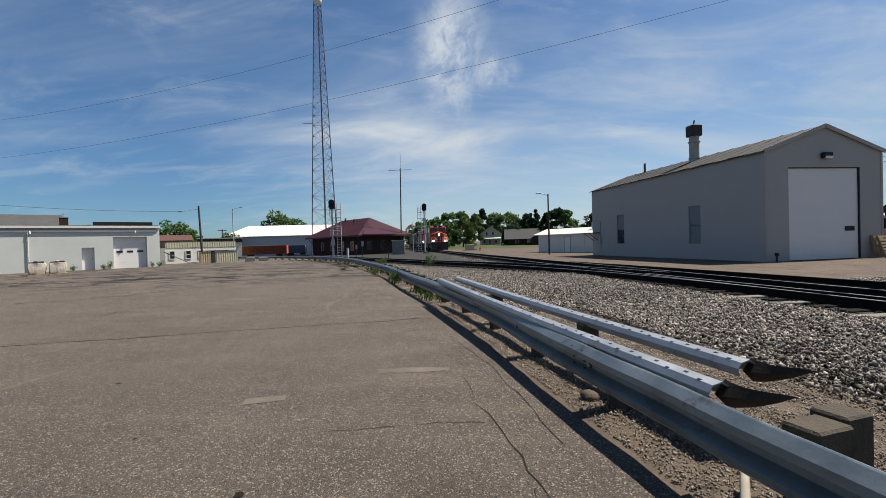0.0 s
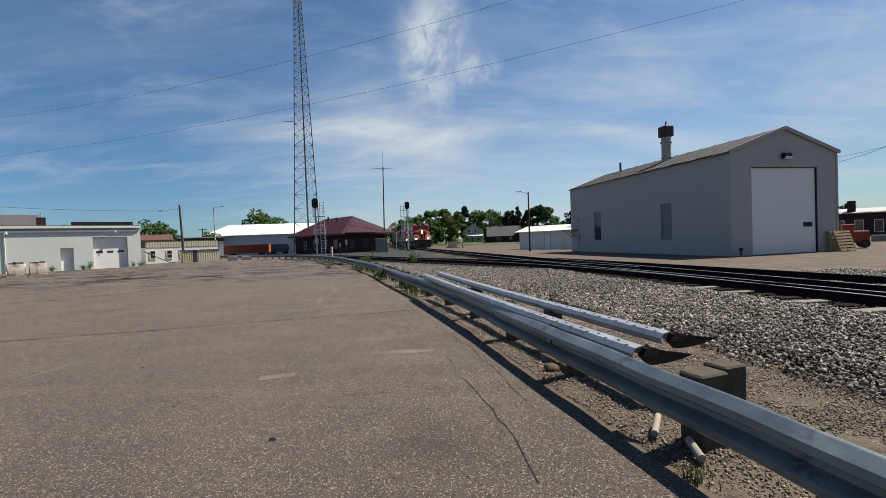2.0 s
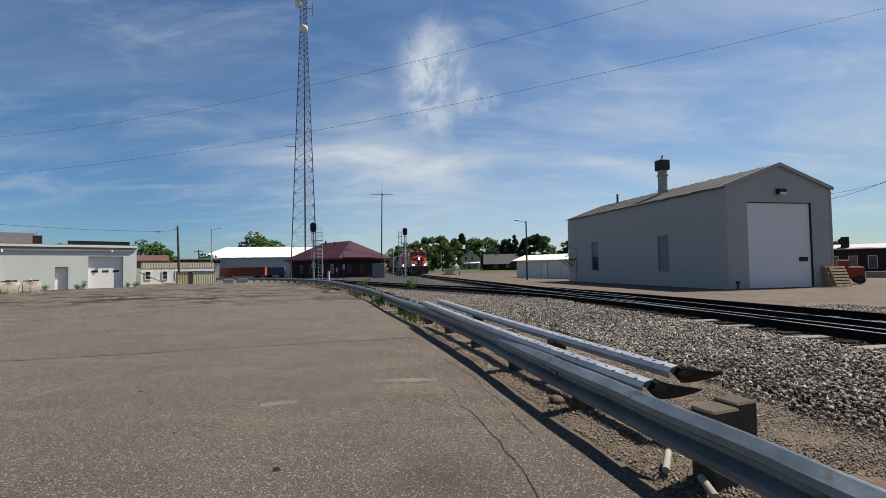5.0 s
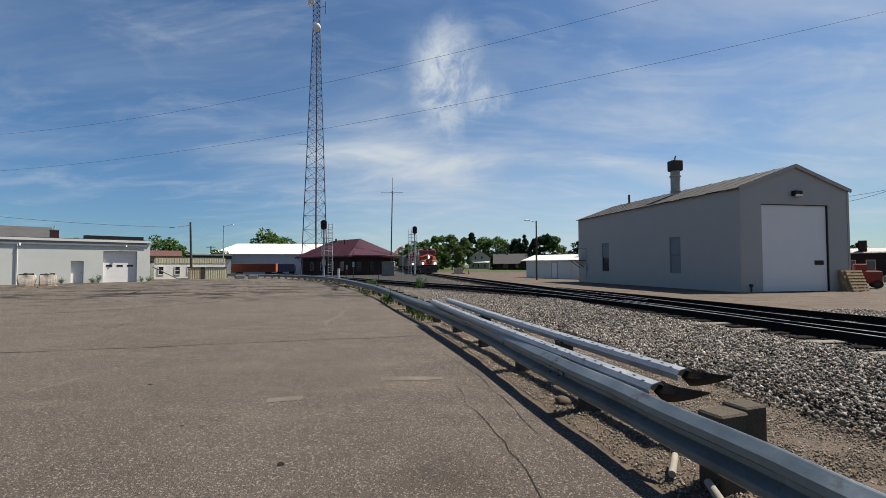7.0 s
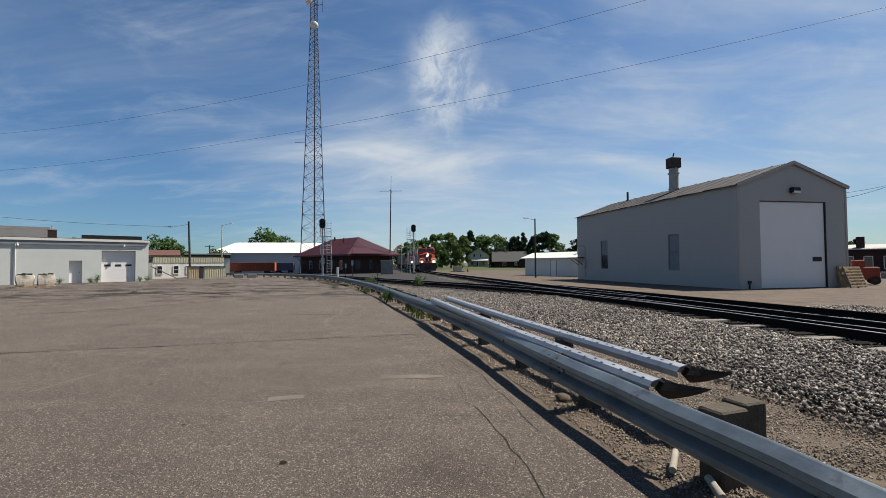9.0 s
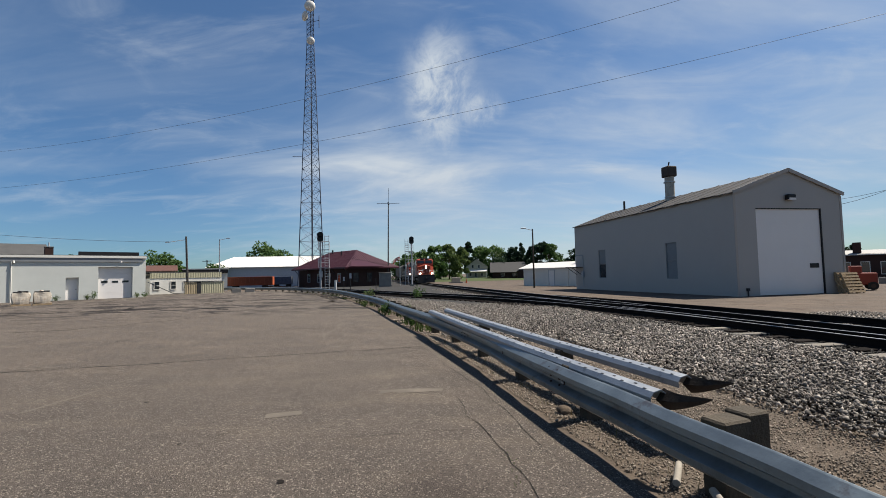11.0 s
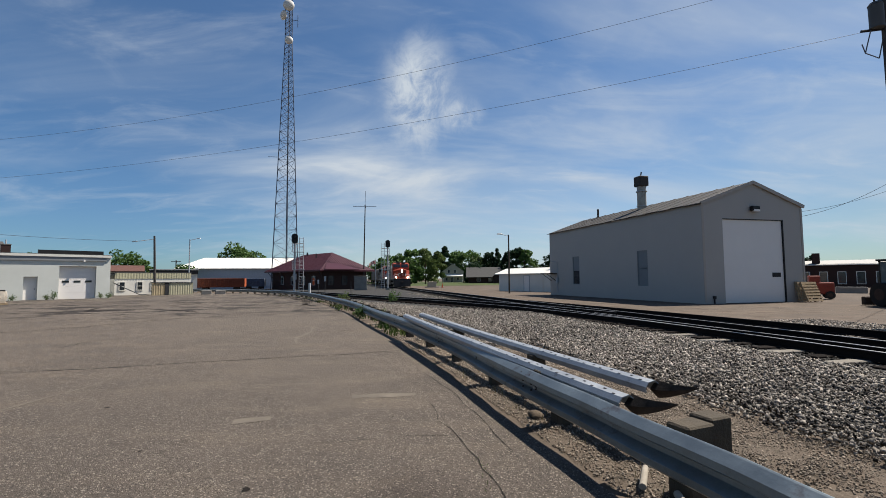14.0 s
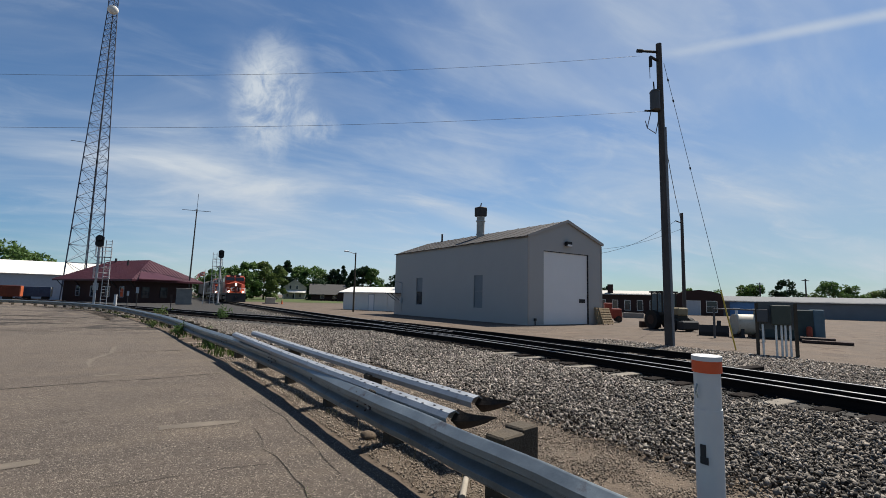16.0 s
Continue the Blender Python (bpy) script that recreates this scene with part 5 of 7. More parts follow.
M_MASTGREY = mat("dull_mast_paint", (0.40, 0.405, 0.41), 0.55, metal=0.2, vary=0.15)


def signal(m, h, label, mast_dx):
    t = thing("railway_signal", m, label, "railway signal", "railway signals")
    p = rods("mast", [((mast_dx, 0, 0), (mast_dx, 0, h - 0.7), 0.11)], M_MASTGREY, t, n=12)
    boxes("base", [((mast_dx, 0, 0.1), (0.6, 0.6, 0.4))], M_CONCRETE, t)
    head = rods("signal_head", [((mast_dx, -0.12, h - 0.15), (mast_dx, -0.32, h - 0.15), 0.36), ((mast_dx, -0.12, h - 0.6), (mast_dx, -0.32, h - 0.6), 0.36)], M_BLACK, t, "black oval signal head", n=18)
    boxes("backboard", [((mast_dx, -0.12, h - 0.38), (0.7, 0.06, 0.9))], M_BLACK, head, bevel=0.02)
    rods("hood", [((mast_dx, -0.32, h - 0.15), (mast_dx, -0.62, h - 0.15), 0.15)], M_BLACK, head, n=14)
    sx = 0.75 if mast_dx < 0 else -0.75
    c = mast_dx + sx
    for dx in (-0.24, 0.24):
        rods("ladder_stile", [((c + dx, 0.0, 0.2), (c + dx, 0.0, h - 0.2), 0.035)], M_MASTGREY, t)
    z = 0.5
    while z < h - 0.3:
        rods("rung", [((c - 0.24, 0, z), (c + 0.24, 0, z), 0.02)], M_MASTGREY, t, n=6)
        z += 0.32
    for zz in (h * 0.42, h * 0.72):
        plat = boxes("platform", [((mast_dx + sx * 0.55, 0.1, zz), (1.3, 0.7, 0.06))], M_MASTGREY, t)
        lo, hi = min(mast_dx, c) - 0.25, max(mast_dx, c) + 0.25
        rods("guard_rail", [((lo, -0.22, zz + 0.55), (hi, -0.22, zz + 0.55), 0.025), ((lo, -0.22, zz + 1.0), (hi, -0.22, zz + 1.0), 0.025), ((lo, -0.22, zz), (lo, -0.22, zz + 1.0), 0.025), ((hi, -0.22, zz), (hi, -0.22, zz + 1.0), 0.025), ((lo, 0.42, zz), (lo, 0.42, zz + 1.0), 0.025), ((hi, 0.42, zz), (hi, 0.42, zz + 1.0), 0.025), ((lo, 0.42, zz + 1.0), (hi, 0.42, zz + 1.0), 0.025)], M_MASTGREY, plat)
    boxes("relay_case", [((mast_dx, 0.15, h * 0.30), (0.4, 0.35, 0.7))], M_MASTGREY, t, bevel=0.02)
    return t


sx_, sy_ = polar(-15.45, 56)
signal(pose(sx_, sy_, -0.2, 0, 0, 10), 6.9, "two-lamp railway signal with ladder and platforms", -0.2)
sx_, sy_ = polar(-4.6, 70)
signal(pose(sx_, sy_, -0.15, 0, 0, 6), 7.4, "railway signal mast with a caged ladder beside it", 0.1)

bx, by = polar(-7.85, 71)
bung = thing("signal_cabinet", pose(bx, by, -0.15, 0, 0, 10), "weathered grey metal signal equipment cabinet on a plinth", "cabinet")
M_CAB = mat("weathered_cabinet_paint", (0.20, 0.19, 0.172), 0.6, vary=0.2, scale=1.5)
boxes("body", [((0, 0, 1.15), (1.85, 1.5, 1.85))], M_CAB, bung, bevel=0.03)
boxes("roof", [((0, 0, 2.12), (2.0, 1.65, 0.1))], M_CAB, bung, bevel=0.02)
boxes("door", [((0.48, -0.765, 1.1), (0.8, 0.03, 1.7))], M_CAB, bung)
boxes("plinth", [((0, 0, 0.08), (1.9, 1.55, 0.34))], M_CONCRETE, bung)

fx, fy = polar(-6.0, 76)
flag = thing("flagpole", pose(fx, fy, -0.25), "thin flagpole flying a small red and white flag", "flagpole")
rods("pole", [((0, 0, 0), (0, 0, 5.2), 0.05, 0.03)], M_ALU, flag)
bm = bmesh.new()
for r in range(6):
    for i in range(8):
        a, b = i / 8, (i + 1) / 8

        def fp(s, z):
            return (-1.1 * s, 0.1 * math.sin(s * 7), 4.3 + 0.1 * z - 0.6 * s * s)
        if r % 2 == 0:
            bm.faces.new([bm.verts.new(fp(*q)) for q in ((a, r), (b, r), (b, r + 1), (a, r + 1))])
bmesh.ops.solidify(bm, geom=bm.faces[:], thickness=0.01)
part("red_stripes", bm, M_FLAGRED, flag)
bm = bmesh.new()
for r in range(6):
    for i in range(8):
        a, b = i / 8, (i + 1) / 8
        if r % 2 == 1:
            bm.faces.new([bm.verts.new(fp(*q)) for q in ((a, r), (b, r), (b, r + 1), (a, r + 1))])
bmesh.ops.solidify(bm, geom=bm.faces[:], thickness=0.01)
part("white_stripes", bm, M_WHITE, flag)

# utility poles
px, py = polar(47.95, 18.8)
POLE = Vector((px, py, 0.1))
up = thing("utility_pole", pose(px, py, 0.05, 0, -0.6, 0), "tall dark timber utility pole with a transformer", "utility pole")
rods("pole", [((0, 0, -0.3), (0, 0, 11.6), 0.15, 0.105)], M_POLE, up, n=14)
tf = rods("transformer", [((-0.34, -0.05, 8.85), (-0.34, -0.05, 9.55), 0.18)], M_XFMR, up, "grey can transformer", n=16)
rods("lid", [((-0.34, -0.05, 9.55), (-0.34, -0.05, 9.63), 0.195, 0.14)], M_XFMR, tf, n=16)
rods("bushing", [((-0.42, -0.1, 9.6), (-0.46, -0.12, 9.92), 0.025), ((-0.26, -0.1, 9.6), (-0.24, -0.12, 9.82), 0.025)], M_DARK, tf)
rods("bracket", [((-0.2, 0, 9.0), (0, 0, 9.0), 0.04), ((-0.2, 0, 9.5), (0, 0, 9.5), 0.04)], M_DARK, up)
M_GUARD = mat("grey_riser_guard", (0.17, 0.175, 0.18), 0.6, vary=0.15)
rods("riser_guard", [((0.06, -0.13, -0.05), (0.05, -0.11, 8.2), 0.06)], M_GUARD, up, "grey cable guard up the pole", n=10)
rods("insulator", [((-0.1, 0, 11.25), (-0.75, 0.1, 11.2), 0.05), ((-0.95, 0.15, 11.19), (-0.75, 0.1, 11.2), 0.07), ((-0.1, 0, 10.9), (-0.5, -0.05, 10.95), 0.05), ((-0.5, -0.05, 10.55), (-0.5, -0.05, 10.95), 0.06)], M_BLACK, up)
rods("insulator", [((-0.1, 0, 8.85), (-0.7, 0.1, 8.82), 0.04)], M_BLACK, up)
rods("jumper", [((-0.5, 0, 8.8), (-0.72, 0, 8.1), 0.015), ((-0.72, 0, 8.1), (-0.3, 0, 7.95), 0.015), ((-0.3, 0, 7.95), (-0.15, 0, 8.5), 0.015), ((-0.7, 0.1, 8.42), (-0.72, 0, 8.1), 0.015)], M_CABLE, up)
rods("jumper", [((-0.5, 0, 10.56), (-0.5, 0, 10.1), 0.012)], M_CABLE, up)


def cable(p, q, sag, r, label):
    cu = bpy.data.curves.new("overhead_cable", "CURVE")
    cu.dimensions, cu.bevel_depth, cu.bevel_resolution = "3D", r, 1
    sp = cu.splines.new("POLY")
    n = 40
    sp.points.add(n)
    p, q = Vector(p), Vector(q)
    for i in range(n + 1):
        k = i / n
        v = p.lerp(q, k)
        sp.points[i].co = (v.x, v.y, v.z - sag * 4 * k * (1 - k), 1)
    cu.materials.append(M_CABLE)
    return tagged(new("overhead_cable", cu), label, "cable", "overhead cables")


ex, ey = -31.0, 27.0
cable((px - 0.95, py + 0.15, 11.05), (ex, ey, 9.36), 1.24, 0.0052, "thin dark overhead power cable over the lot")
cable((px - 0.7, py + 0.1, 8.85), (ex, ey, 7.13), 0.93, 0.0052, "thin dark overhead power cable over the lot")
endp = thing("utility_pole", pose(ex, ey, 0), "timber utility pole carrying the overhead cables", "utility pole")
rods("pole", [((0, 0, -0.3), (0, 0, 12.3), 0.19, 0.13)], M_POLE, endp, n=12)

qx, qy = polar(49.5, 36)
p2 = thing("utility_pole", pose(qx, qy, 0.0), "shorter timber utility pole across the yard", "utility pole")
rods("pole", [((0, 0, -0.3), (0, 0, 8.0), 0.13, 0.10)], M_POLE, p2, n=12)
rods("insulator", [((-0.1, 0, 7.3), (-0.6, 0, 7.4), 0.04)], M_BLACK, p2)
cable((px + 0.1, py, 7.6), (qx, qy, 7.3), 0.3, 0.014, "service cable between two utility poles")
cable((qx - 0.6, qy, 7.4), (23.3, 26.9, 5.2), 0.35, 0.012, "service cable to the grey shed")
gx, gy = polar(54.19, 18.9)
guy = thing("guy_wire", pose(0, 0, 0), "steel guy wire with a yellow guard near the ground", "guy wire")
g0, g1 = Vector((gx, gy, 0.05)), Vector((px + 0.1, py - 0.02, 10.9))
rods("wire", [(g0, g1, 0.008)], M_CABLE, guy, n=6)
rods("guard", [(g0, g0.lerp(g1, 0.19), 0.024)], M_YELLOW, guy, "yellow plastic guard")
for k in (0.60, 0.85, 0.93):
    rods("strain_insulator", [(g0.lerp(g1, k), g0.lerp(g1, k + 0.008), 0.03)], M_BLACK, guy)

ux, uy = polar(-29.85, 66)
ul = thing("utility_pole", pose(ux, uy, -0.25, 0, -2.2, 0), "leaning timber utility pole by the annexe", "utility pole")
rods("pole", [((0, 0, -0.2), (0, 0, 7.3), 0.16, 0.11)], M_POLE, ul)
rods("arm", [((-2.3, 0, 6.7), (0, 0, 6.9), 0.04)], M_ALU, ul)
boxes("lamp_head", [((-2.4, 0, 6.72), (0.5, 0.2, 0.14))], M_ALU, ul)
cable((ux - 2.3, uy, 6.4), (-60, 45, 8.2), 0.5, 0.02, "thin service cable over the garage")


def street_lamp(m, h, arm, label):
    t = thing("street_lamp", m, label, "street lamp")
    rods("pole", [((0, 0, -0.1), (0, 0, h), 0.10, 0.07)], M_GREY if arm > 0 else M_POST, t)
    rods("arm", [((0, 0, h - 0.15), (arm, 0, h + 0.1), 0.035)], M_ALU, t)
    boxes("lamp_head", [((arm * 1.1, 0, h + 0.1), (0.55, 0.22, 0.13))], M_ALU, t, bevel=0.03)
    return t


lx, ly = polar(-26.75, 78)
street_lamp(pose(lx, ly, -0.3), 8.0, 1.2, "slim metal street lamp")
lx, ly = polar(10.66, 50)
street_lamp(pose(lx, ly, -0.1), 6.35, -0.9, "weathered pole carrying a small yard lamp")

# low signs and short posts by the siding
for az, d, h in ((-12.9, 58, 1.6), (-12.1, 46, 1.9), (-9.0, 46, 1.35)):
    sx_, sy_ = polar(az, d)
    sg = thing("track_sign", pose(sx_, sy_, fall(sy_), 0, 0, 8), "small sign on a thin post beside the siding", "sign", "track signs")
    rods("post", [((0, 0, -0.1), (0, 0, h), 0.035)], M_DARK, sg)
    boxes("plate", [((0, -0.04, h - 0.15), (0.2, 0.02, 0.5))], M_GREY if h > 1.4 else M_RUSTSTEEL, sg)
sx_, sy_ = polar(-13.9, 50)
wpst = thing("marker_post", pose(sx_, sy_, fall(sy_) - 0.02), "short white marker post behind the barrier", "marker post")
rods("post", [((0, 0, -0.1), (0, 0, 1.35), 0.12)], M_PVC, wpst, n=12)

# white pipeline marker close to the barrier
mk = thing("pipeline_marker", pose(2.62, 2.04, 0, 1.0, -1.2, 0), "thick white plastic marker post with an orange band", "marker post")
rods("lower_pipe", [((0, 0, -0.2), (0, 0, 0.9), 0.076)], M_PVC, mk, n=28)
rods("middle_sleeve", [((0, 0, 0.74), (0, 0, 0.95), 0.0775)], M_PVC, mk, n=28)
rods("upper_pipe", [((0, 0, 0.95), (0, 0, 1.17), 0.073)], M_PVC, mk, n=28)
rods("orange_band", [((0, 0, 1.165), (0, 0, 1.235), 0.081)], M_MARKER, mk, "orange cap band", n=28)
rods("cap", [((0, 0, 1.235), (0, 0, 1.262), 0.083)], M_PVC, mk, n=28)
bm = bmesh.new()
box(bm, (-0.0757, -0.018, 0.70), (0.03, 0.008, 0.10), rz=-77)
box(bm, (-0.0757, -0.024, 0.66), (0.045, 0.008, 0.04), rz=-77)
part("small_sticker", bm, M_DARK, mk)
rods("wire_loop", [((0.085, 0, 1.08), (0.115, 0, 1.05), 0.006), ((0.115, 0, 1.05), (0.112, 0, 1.0), 0.006), ((0.112, 0, 1.0), (0.085, 0, 0.98), 0.006), ((-0.085, 0, 1.1), (-0.1, 0, 1.06), 0.005), ((-0.1, 0, 1.06), (-0.085, 0, 1.02), 0.005)], M_GALV, mk)

# pipe rail, far poles and small yard things
pr = thing("pipe_rail", pose(0, 0, 0), "low grey pipe rail between two posts", "rail")
pa0, pa1 = Vector((*polar(52.3, 25.5), 0)), Vector((*polar(56.6, 24.5), 0))
for q in (pa0, pa1):
    rods("post", [(q, q + Vector((0, 0, 1.42)), 0.05)], M_XFMR, pr)
rods("top_pipe", [(pa0 + Vector((0, 0, 1.4)), pa1 + Vector((0, 0, 1.4)), 0.035)], M_XFMR, pr)
for az, d, h in ((56.4, 125, 7.2), (60.1, 118, 7.6), (-28.0, 120, 6.4)):
    q = polar(az, d)
    fp_ = thing("utility_pole", pose(q[0], q[1], -0.3), "far timber utility pole with a crossarm", "utility pole", "far utility poles")
    rods("pole", [((0, 0, 0), (0, 0, h), 0.16, 0.12)], M_POLE, fp_)
    boxes("crossarm", [((0, 0, h - 0.3), (2.2, 0.12, 0.14))], M_POLE, fp_)
q = polar(1.0, 92)
eb = thing("equipment_box", pose(q[0], q[1], -0.3, 0, 0, 8), "tan metal equipment box beside the crossing", "cabinet")
boxes("body", [((0, 0, 0.6), (1.7, 1.0, 1.2))], M_BEIGE, eb, bevel=0.03)
boxes("plinth", [((0, 0, 0.05), (2.6, 1.5, 0.3))], M_CONCRETE, eb)
q = polar(2.3, 90)
cn = thing("traffic_cone", pose(q[0], q[1], -0.3), "small orange traffic cone by the crossing", "cone")
rods("cone", [((0, 0, 0.04), (0, 0, 0.85), 0.2, 0.04)], M_ORANGE, cn, n=14)
boxes("foot", [((0, 0, 0.04), (0.5, 0.5, 0.08))], M_ORANGE, cn)
for az in (-25.0, -23.6):
    q = polar(az, 63)
    cb = thing("concrete_block", pose(q[0], q[1], -0.25, 0, 0, 30), "low grey concrete block at the lot's far edge", "block", "concrete blocks")
    boxes("block", [((0, 0, 0.25), (1.1, 0.5, 0.6))], M_CONCRETE, cb, bevel=0.04)
q = polar(44.2, 55.6)
cb = thing("concrete_block", pose(q[0], q[1], -0.15, 0, 0, -46), "long low grey concrete block across the yard", "block", "concrete blocks")
boxes("block", [((0, 0, 0.3), (2.2, 0.5, 0.7))], M_CONCRETE, cb, bevel=0.04)
cable((qx, qy, 6.9), (23.3, 26.9, 5.5), 0.25, 0.010, "second service cable to the grey shed")

# meter panel in the yard
ax, ay = polar(57.7, 18.0)
mp = thing("meter_panel", pose(ax, ay, 0.03, 0, 0, -52), "grey meter panel on posts with conduits below", "meter panel")
boxes("post", [((-0.5, 0, 0.8), (0.09, 0.09, 1.7))], M_POST, mp)
boxes("post", [((0.5, 0, 0.8), (0.09, 0.09, 1.7))], M_POST, mp)
boxes("board", [((0, 0, 1.25), (1.0, 0.05, 0.85))], mat("dark_grey_board", (0.10, 0.105, 0.10), 0.7), mp)
boxes("meter_box", [((-0.36, -0.1, 1.25), (0.28, 0.16, 0.42))], M_XFMR, mp, bevel=0.02)
boxes("meter_box", [((0.12, -0.1, 1.28), (0.5, 0.16, 0.62))], mat("dark_green_box_paint", (0.06, 0.07, 0.055), 0.5, vary=0.1), mp, bevel=0.02)
for x in (-0.36, -0.02, 0.12, 0.22, 0.34):
    rods("conduit", [((x, -0.08, -0.05), (x, -0.08, 0.98), 0.032)], M_ALU, mp)

# ---- yard things ----


def wheel(bm_parent, name, c, r, w, parent):
    bm = bmesh.new()
    rod(bm, (c[0], c[1] - w / 2, c[2]), (c[0], c[1] + w / 2, c[2]), r, n=20)
    t = part(name, bm, M_TYRE, parent)
    bm = bmesh.new()
    rod(bm, (c[0], c[1] - w / 2 - 0.01, c[2]), (c[0], c[1] + w / 2 + 0.01, c[2]), r * 0.5, n=14)
    part("rim", bm, M_RUSTSTEEL, t)


vx, vy = polar(47.7, 31.5)
tr = thing("backhoe_loader", pose(vx, vy, 0.0, 0, 0, -98) @ Matrix.Scale(0.95, 4), "dark dusty backhoe loader with a glazed cab", "tractor")
M_LOADER = mat("dusty_loader_paint", (0.032, 0.03, 0.025), 0.7, vary=0.3, scale=2)
boxes("chassis", [((0.2, 0, 0.75), (2.4, 0.8, 0.5))], M_LOADER, tr, bevel=0.04)
boxes("hood", [((0.95, 0, 1.2), (1.1, 0.75, 0.5))], mat("dusty_tan_hood", (0.22, 0.18, 0.11), 0.7), tr, bevel=0.08)
cab = boxes("cab", [((-0.25, 0, 2.42), (1.25, 1.2, 0.1)), ((-0.75, -0.5, 1.7), (0.07, 0.07, 1.4)), ((-0.75, 0.5, 1.7), (0.07, 0.07, 1.4)), ((-0.2, -0.5, 1.7), (0.06, 0.07, 1.4)), ((0.25, -0.5, 1.7), (0.07, 0.07, 1.4)), ((0.25, 0.5, 1.7), (0.07, 0.07, 1.4)), ((-0.25, 0, 1.0), (1.1, 1.08, 0.2))], M_LOADER, tr)
M_CABGLASS = mat("dusty_cab_glass", (0.11, 0.145, 0.155), 0.25, vary=0.2, scale=3, bump=0.0)
boxes("pane", [((-0.48, -0.5, 1.74), (0.46, 0.02, 1.2))], M_CABGLASS, cab)
boxes("pane", [((0.03, -0.5, 1.74), (0.36, 0.02, 1.2))], M_CABGLASS, cab)
boxes("pane", [((0.25, 0, 1.74), (0.02, 0.9, 1.2))], M_CABGLASS, cab)
boxes("pane", [((-0.75, 0, 1.74), (0.02, 0.9, 1.2))], M_CABGLASS, cab)
rods("exhaust", [((0.8, -0.2, 1.4), (0.8, -0.2, 2.05), 0.04)], M_DARK, tr)
for y in (-0.62, 0.62):
    wheel(None, "rear_wheel", (-0.5, y, 0.62), 0.62, 0.38, tr)
    wheel(None, "front_wheel", (1.2, y, 0.42), 0.42, 0.3, tr)
boxes("bucket", [((1.8, 0, 0.38), (0.55, 1.25, 0.55))], M_DARK, tr, bevel=0.08)
rods("loader_arm", [((0.3, -0.55, 1.1), (1.7, -0.55, 0.6), 0.08), ((0.3, 0.55, 1.1), (1.7, 0.55, 0.6), 0.08)], M_LOADER, tr)
rods("backhoe_arm", [((-0.9, 0, 0.8), (-1.3, 0, 1.5), 0.1), ((-1.3, 0, 1.5), (-1.5, 0, 0.5), 0.09)], M_LOADER, tr)
boxes("rear_blade", [((-1.6, 0, 0.25), (0.25, 1.6, 0.45))], M_RUSTSTEEL, tr, bevel=0.04)

rx_, ry_ = polar(42.0, 40)
rt = thing("red_utility_trailer", pose(rx_, ry_, 0.0, 0, 0, -35), "small red farm machine parked beside the shed", "machine")
M_OLDRED = mat("faded_machine_red", (0.17, 0.032, 0.022), 0.6, vary=0.2, scale=2)
boxes("body", [((0, 0, 0.7), (1.3, 1.2, 0.8))], M_OLDRED, rt, bevel=0.06)
boxes("hood", [((-0.35, 0, 1.3), (0.6, 1.0, 0.5))], M_OLDRED, rt, bevel=0.06)
for y in (-0.6, 0.6):
    wheel(None, "wheel", (0.4, y, 0.26), 0.26, 0.2, rt)
    wheel(None, "wheel", (-0.4, y, 0.26), 0.26, 0.2, rt)

# pallets leaning on the shed front
PL = frame_of((16.0, 25.4), 11.5, 0.0) @ pose(6.95, -0.62, 0.02, 0, 0, 0)


def pallet(m, label):
    t = thing("pallet", m, label, "pallet", "leaning pallets")
    for i in range(7):
        boxes("board", [((0, -0.065, 0.07 + i * 0.18), (1.1, 0.02, 0.11))], M_PALLET, t)
    for x in (-0.5, 0, 0.5):
        boxes("stringer", [((x, 0, 0.61), (0.05, 0.10, 1.22))], M_PALLET, t)
    for i in range(4):
        boxes("board", [((0, 0.065, 0.1 + i * 0.34), (1.1, 0.02, 0.1))], M_PALLET, t)
    return t


pa = pallet(PL @ pose(0, 0, 0, -20, 0, -6), "raw wooden pallet leaning on the shed")
copy_thing(pa, PL @ pose(0.10, -0.16, 0, -21, 0, -2))
copy_thing(pa, PL @ pose(-0.02, 0.16, 0, -19, 3, -8))

kx, ky = polar(55.1, 27.5)
tank = thing("fuel_tank", pose(kx, ky, 0.0, 0, 0, -30), "pale horizontal fuel tank on dark cradles", "tank")
rods("shell", [((-0.55, 0, 0.66), (0.55, 0, 0.66), 0.50)], mat("chalky_cream_tank_paint", (0.42, 0.385, 0.31), 0.6, vary=0.18, scale=2.5, dark=(0.2, 0.15, 0.1), spots=0.03), tank, n=24)
boxes("cradle", [((-0.35, 0, 0.2), (0.15, 0.9, 0.5)), ((0.35, 0, 0.2), (0.15, 0.9, 0.5))], M_DARK, tank)
rods("filler", [((-0.45, -0.1, 1.05), (-0.45, -0.1, 1.4), 0.06), ((-0.45, -0.1, 1.4), (-0.45, -0.1, 1.46), 0.16)], M_ALU, tank)
kx, ky = polar(52.2, 27.5)
bk = thing("loader_bucket", pose(kx, ky, 0.0, 0, 0, -50) @ Matrix.Scale(0.72, 4), "detached dark steel loader bucket on the gravel", "bucket")
bm = bmesh.new()
prism(bm, [(-0.35, 0.0), (0.35, 0.0), (0.42, 0.12), (-0.2, 0.15), (-0.25, 0.75), (-0.4, 0.78), (-0.45, 0.3)], -0.9, 0.9)
bmesh.ops.transform(bm, matrix=pose(0, 0, 0, 0, 0, 90), verts=bm.verts)
part("shell", bm, M_DARK, bk)
boxes("side_plate", [((-0.9, 0.0, 0.35), (0.04, 0.7, 0.6)), ((0.9, 0.0, 0.35), (0.04, 0.7, 0.6)), ((0.35, 0.2, 0.7), (0.25, 0.12, 0.8))], M_DARK, bk)
kx, ky = polar(58.2, 28)
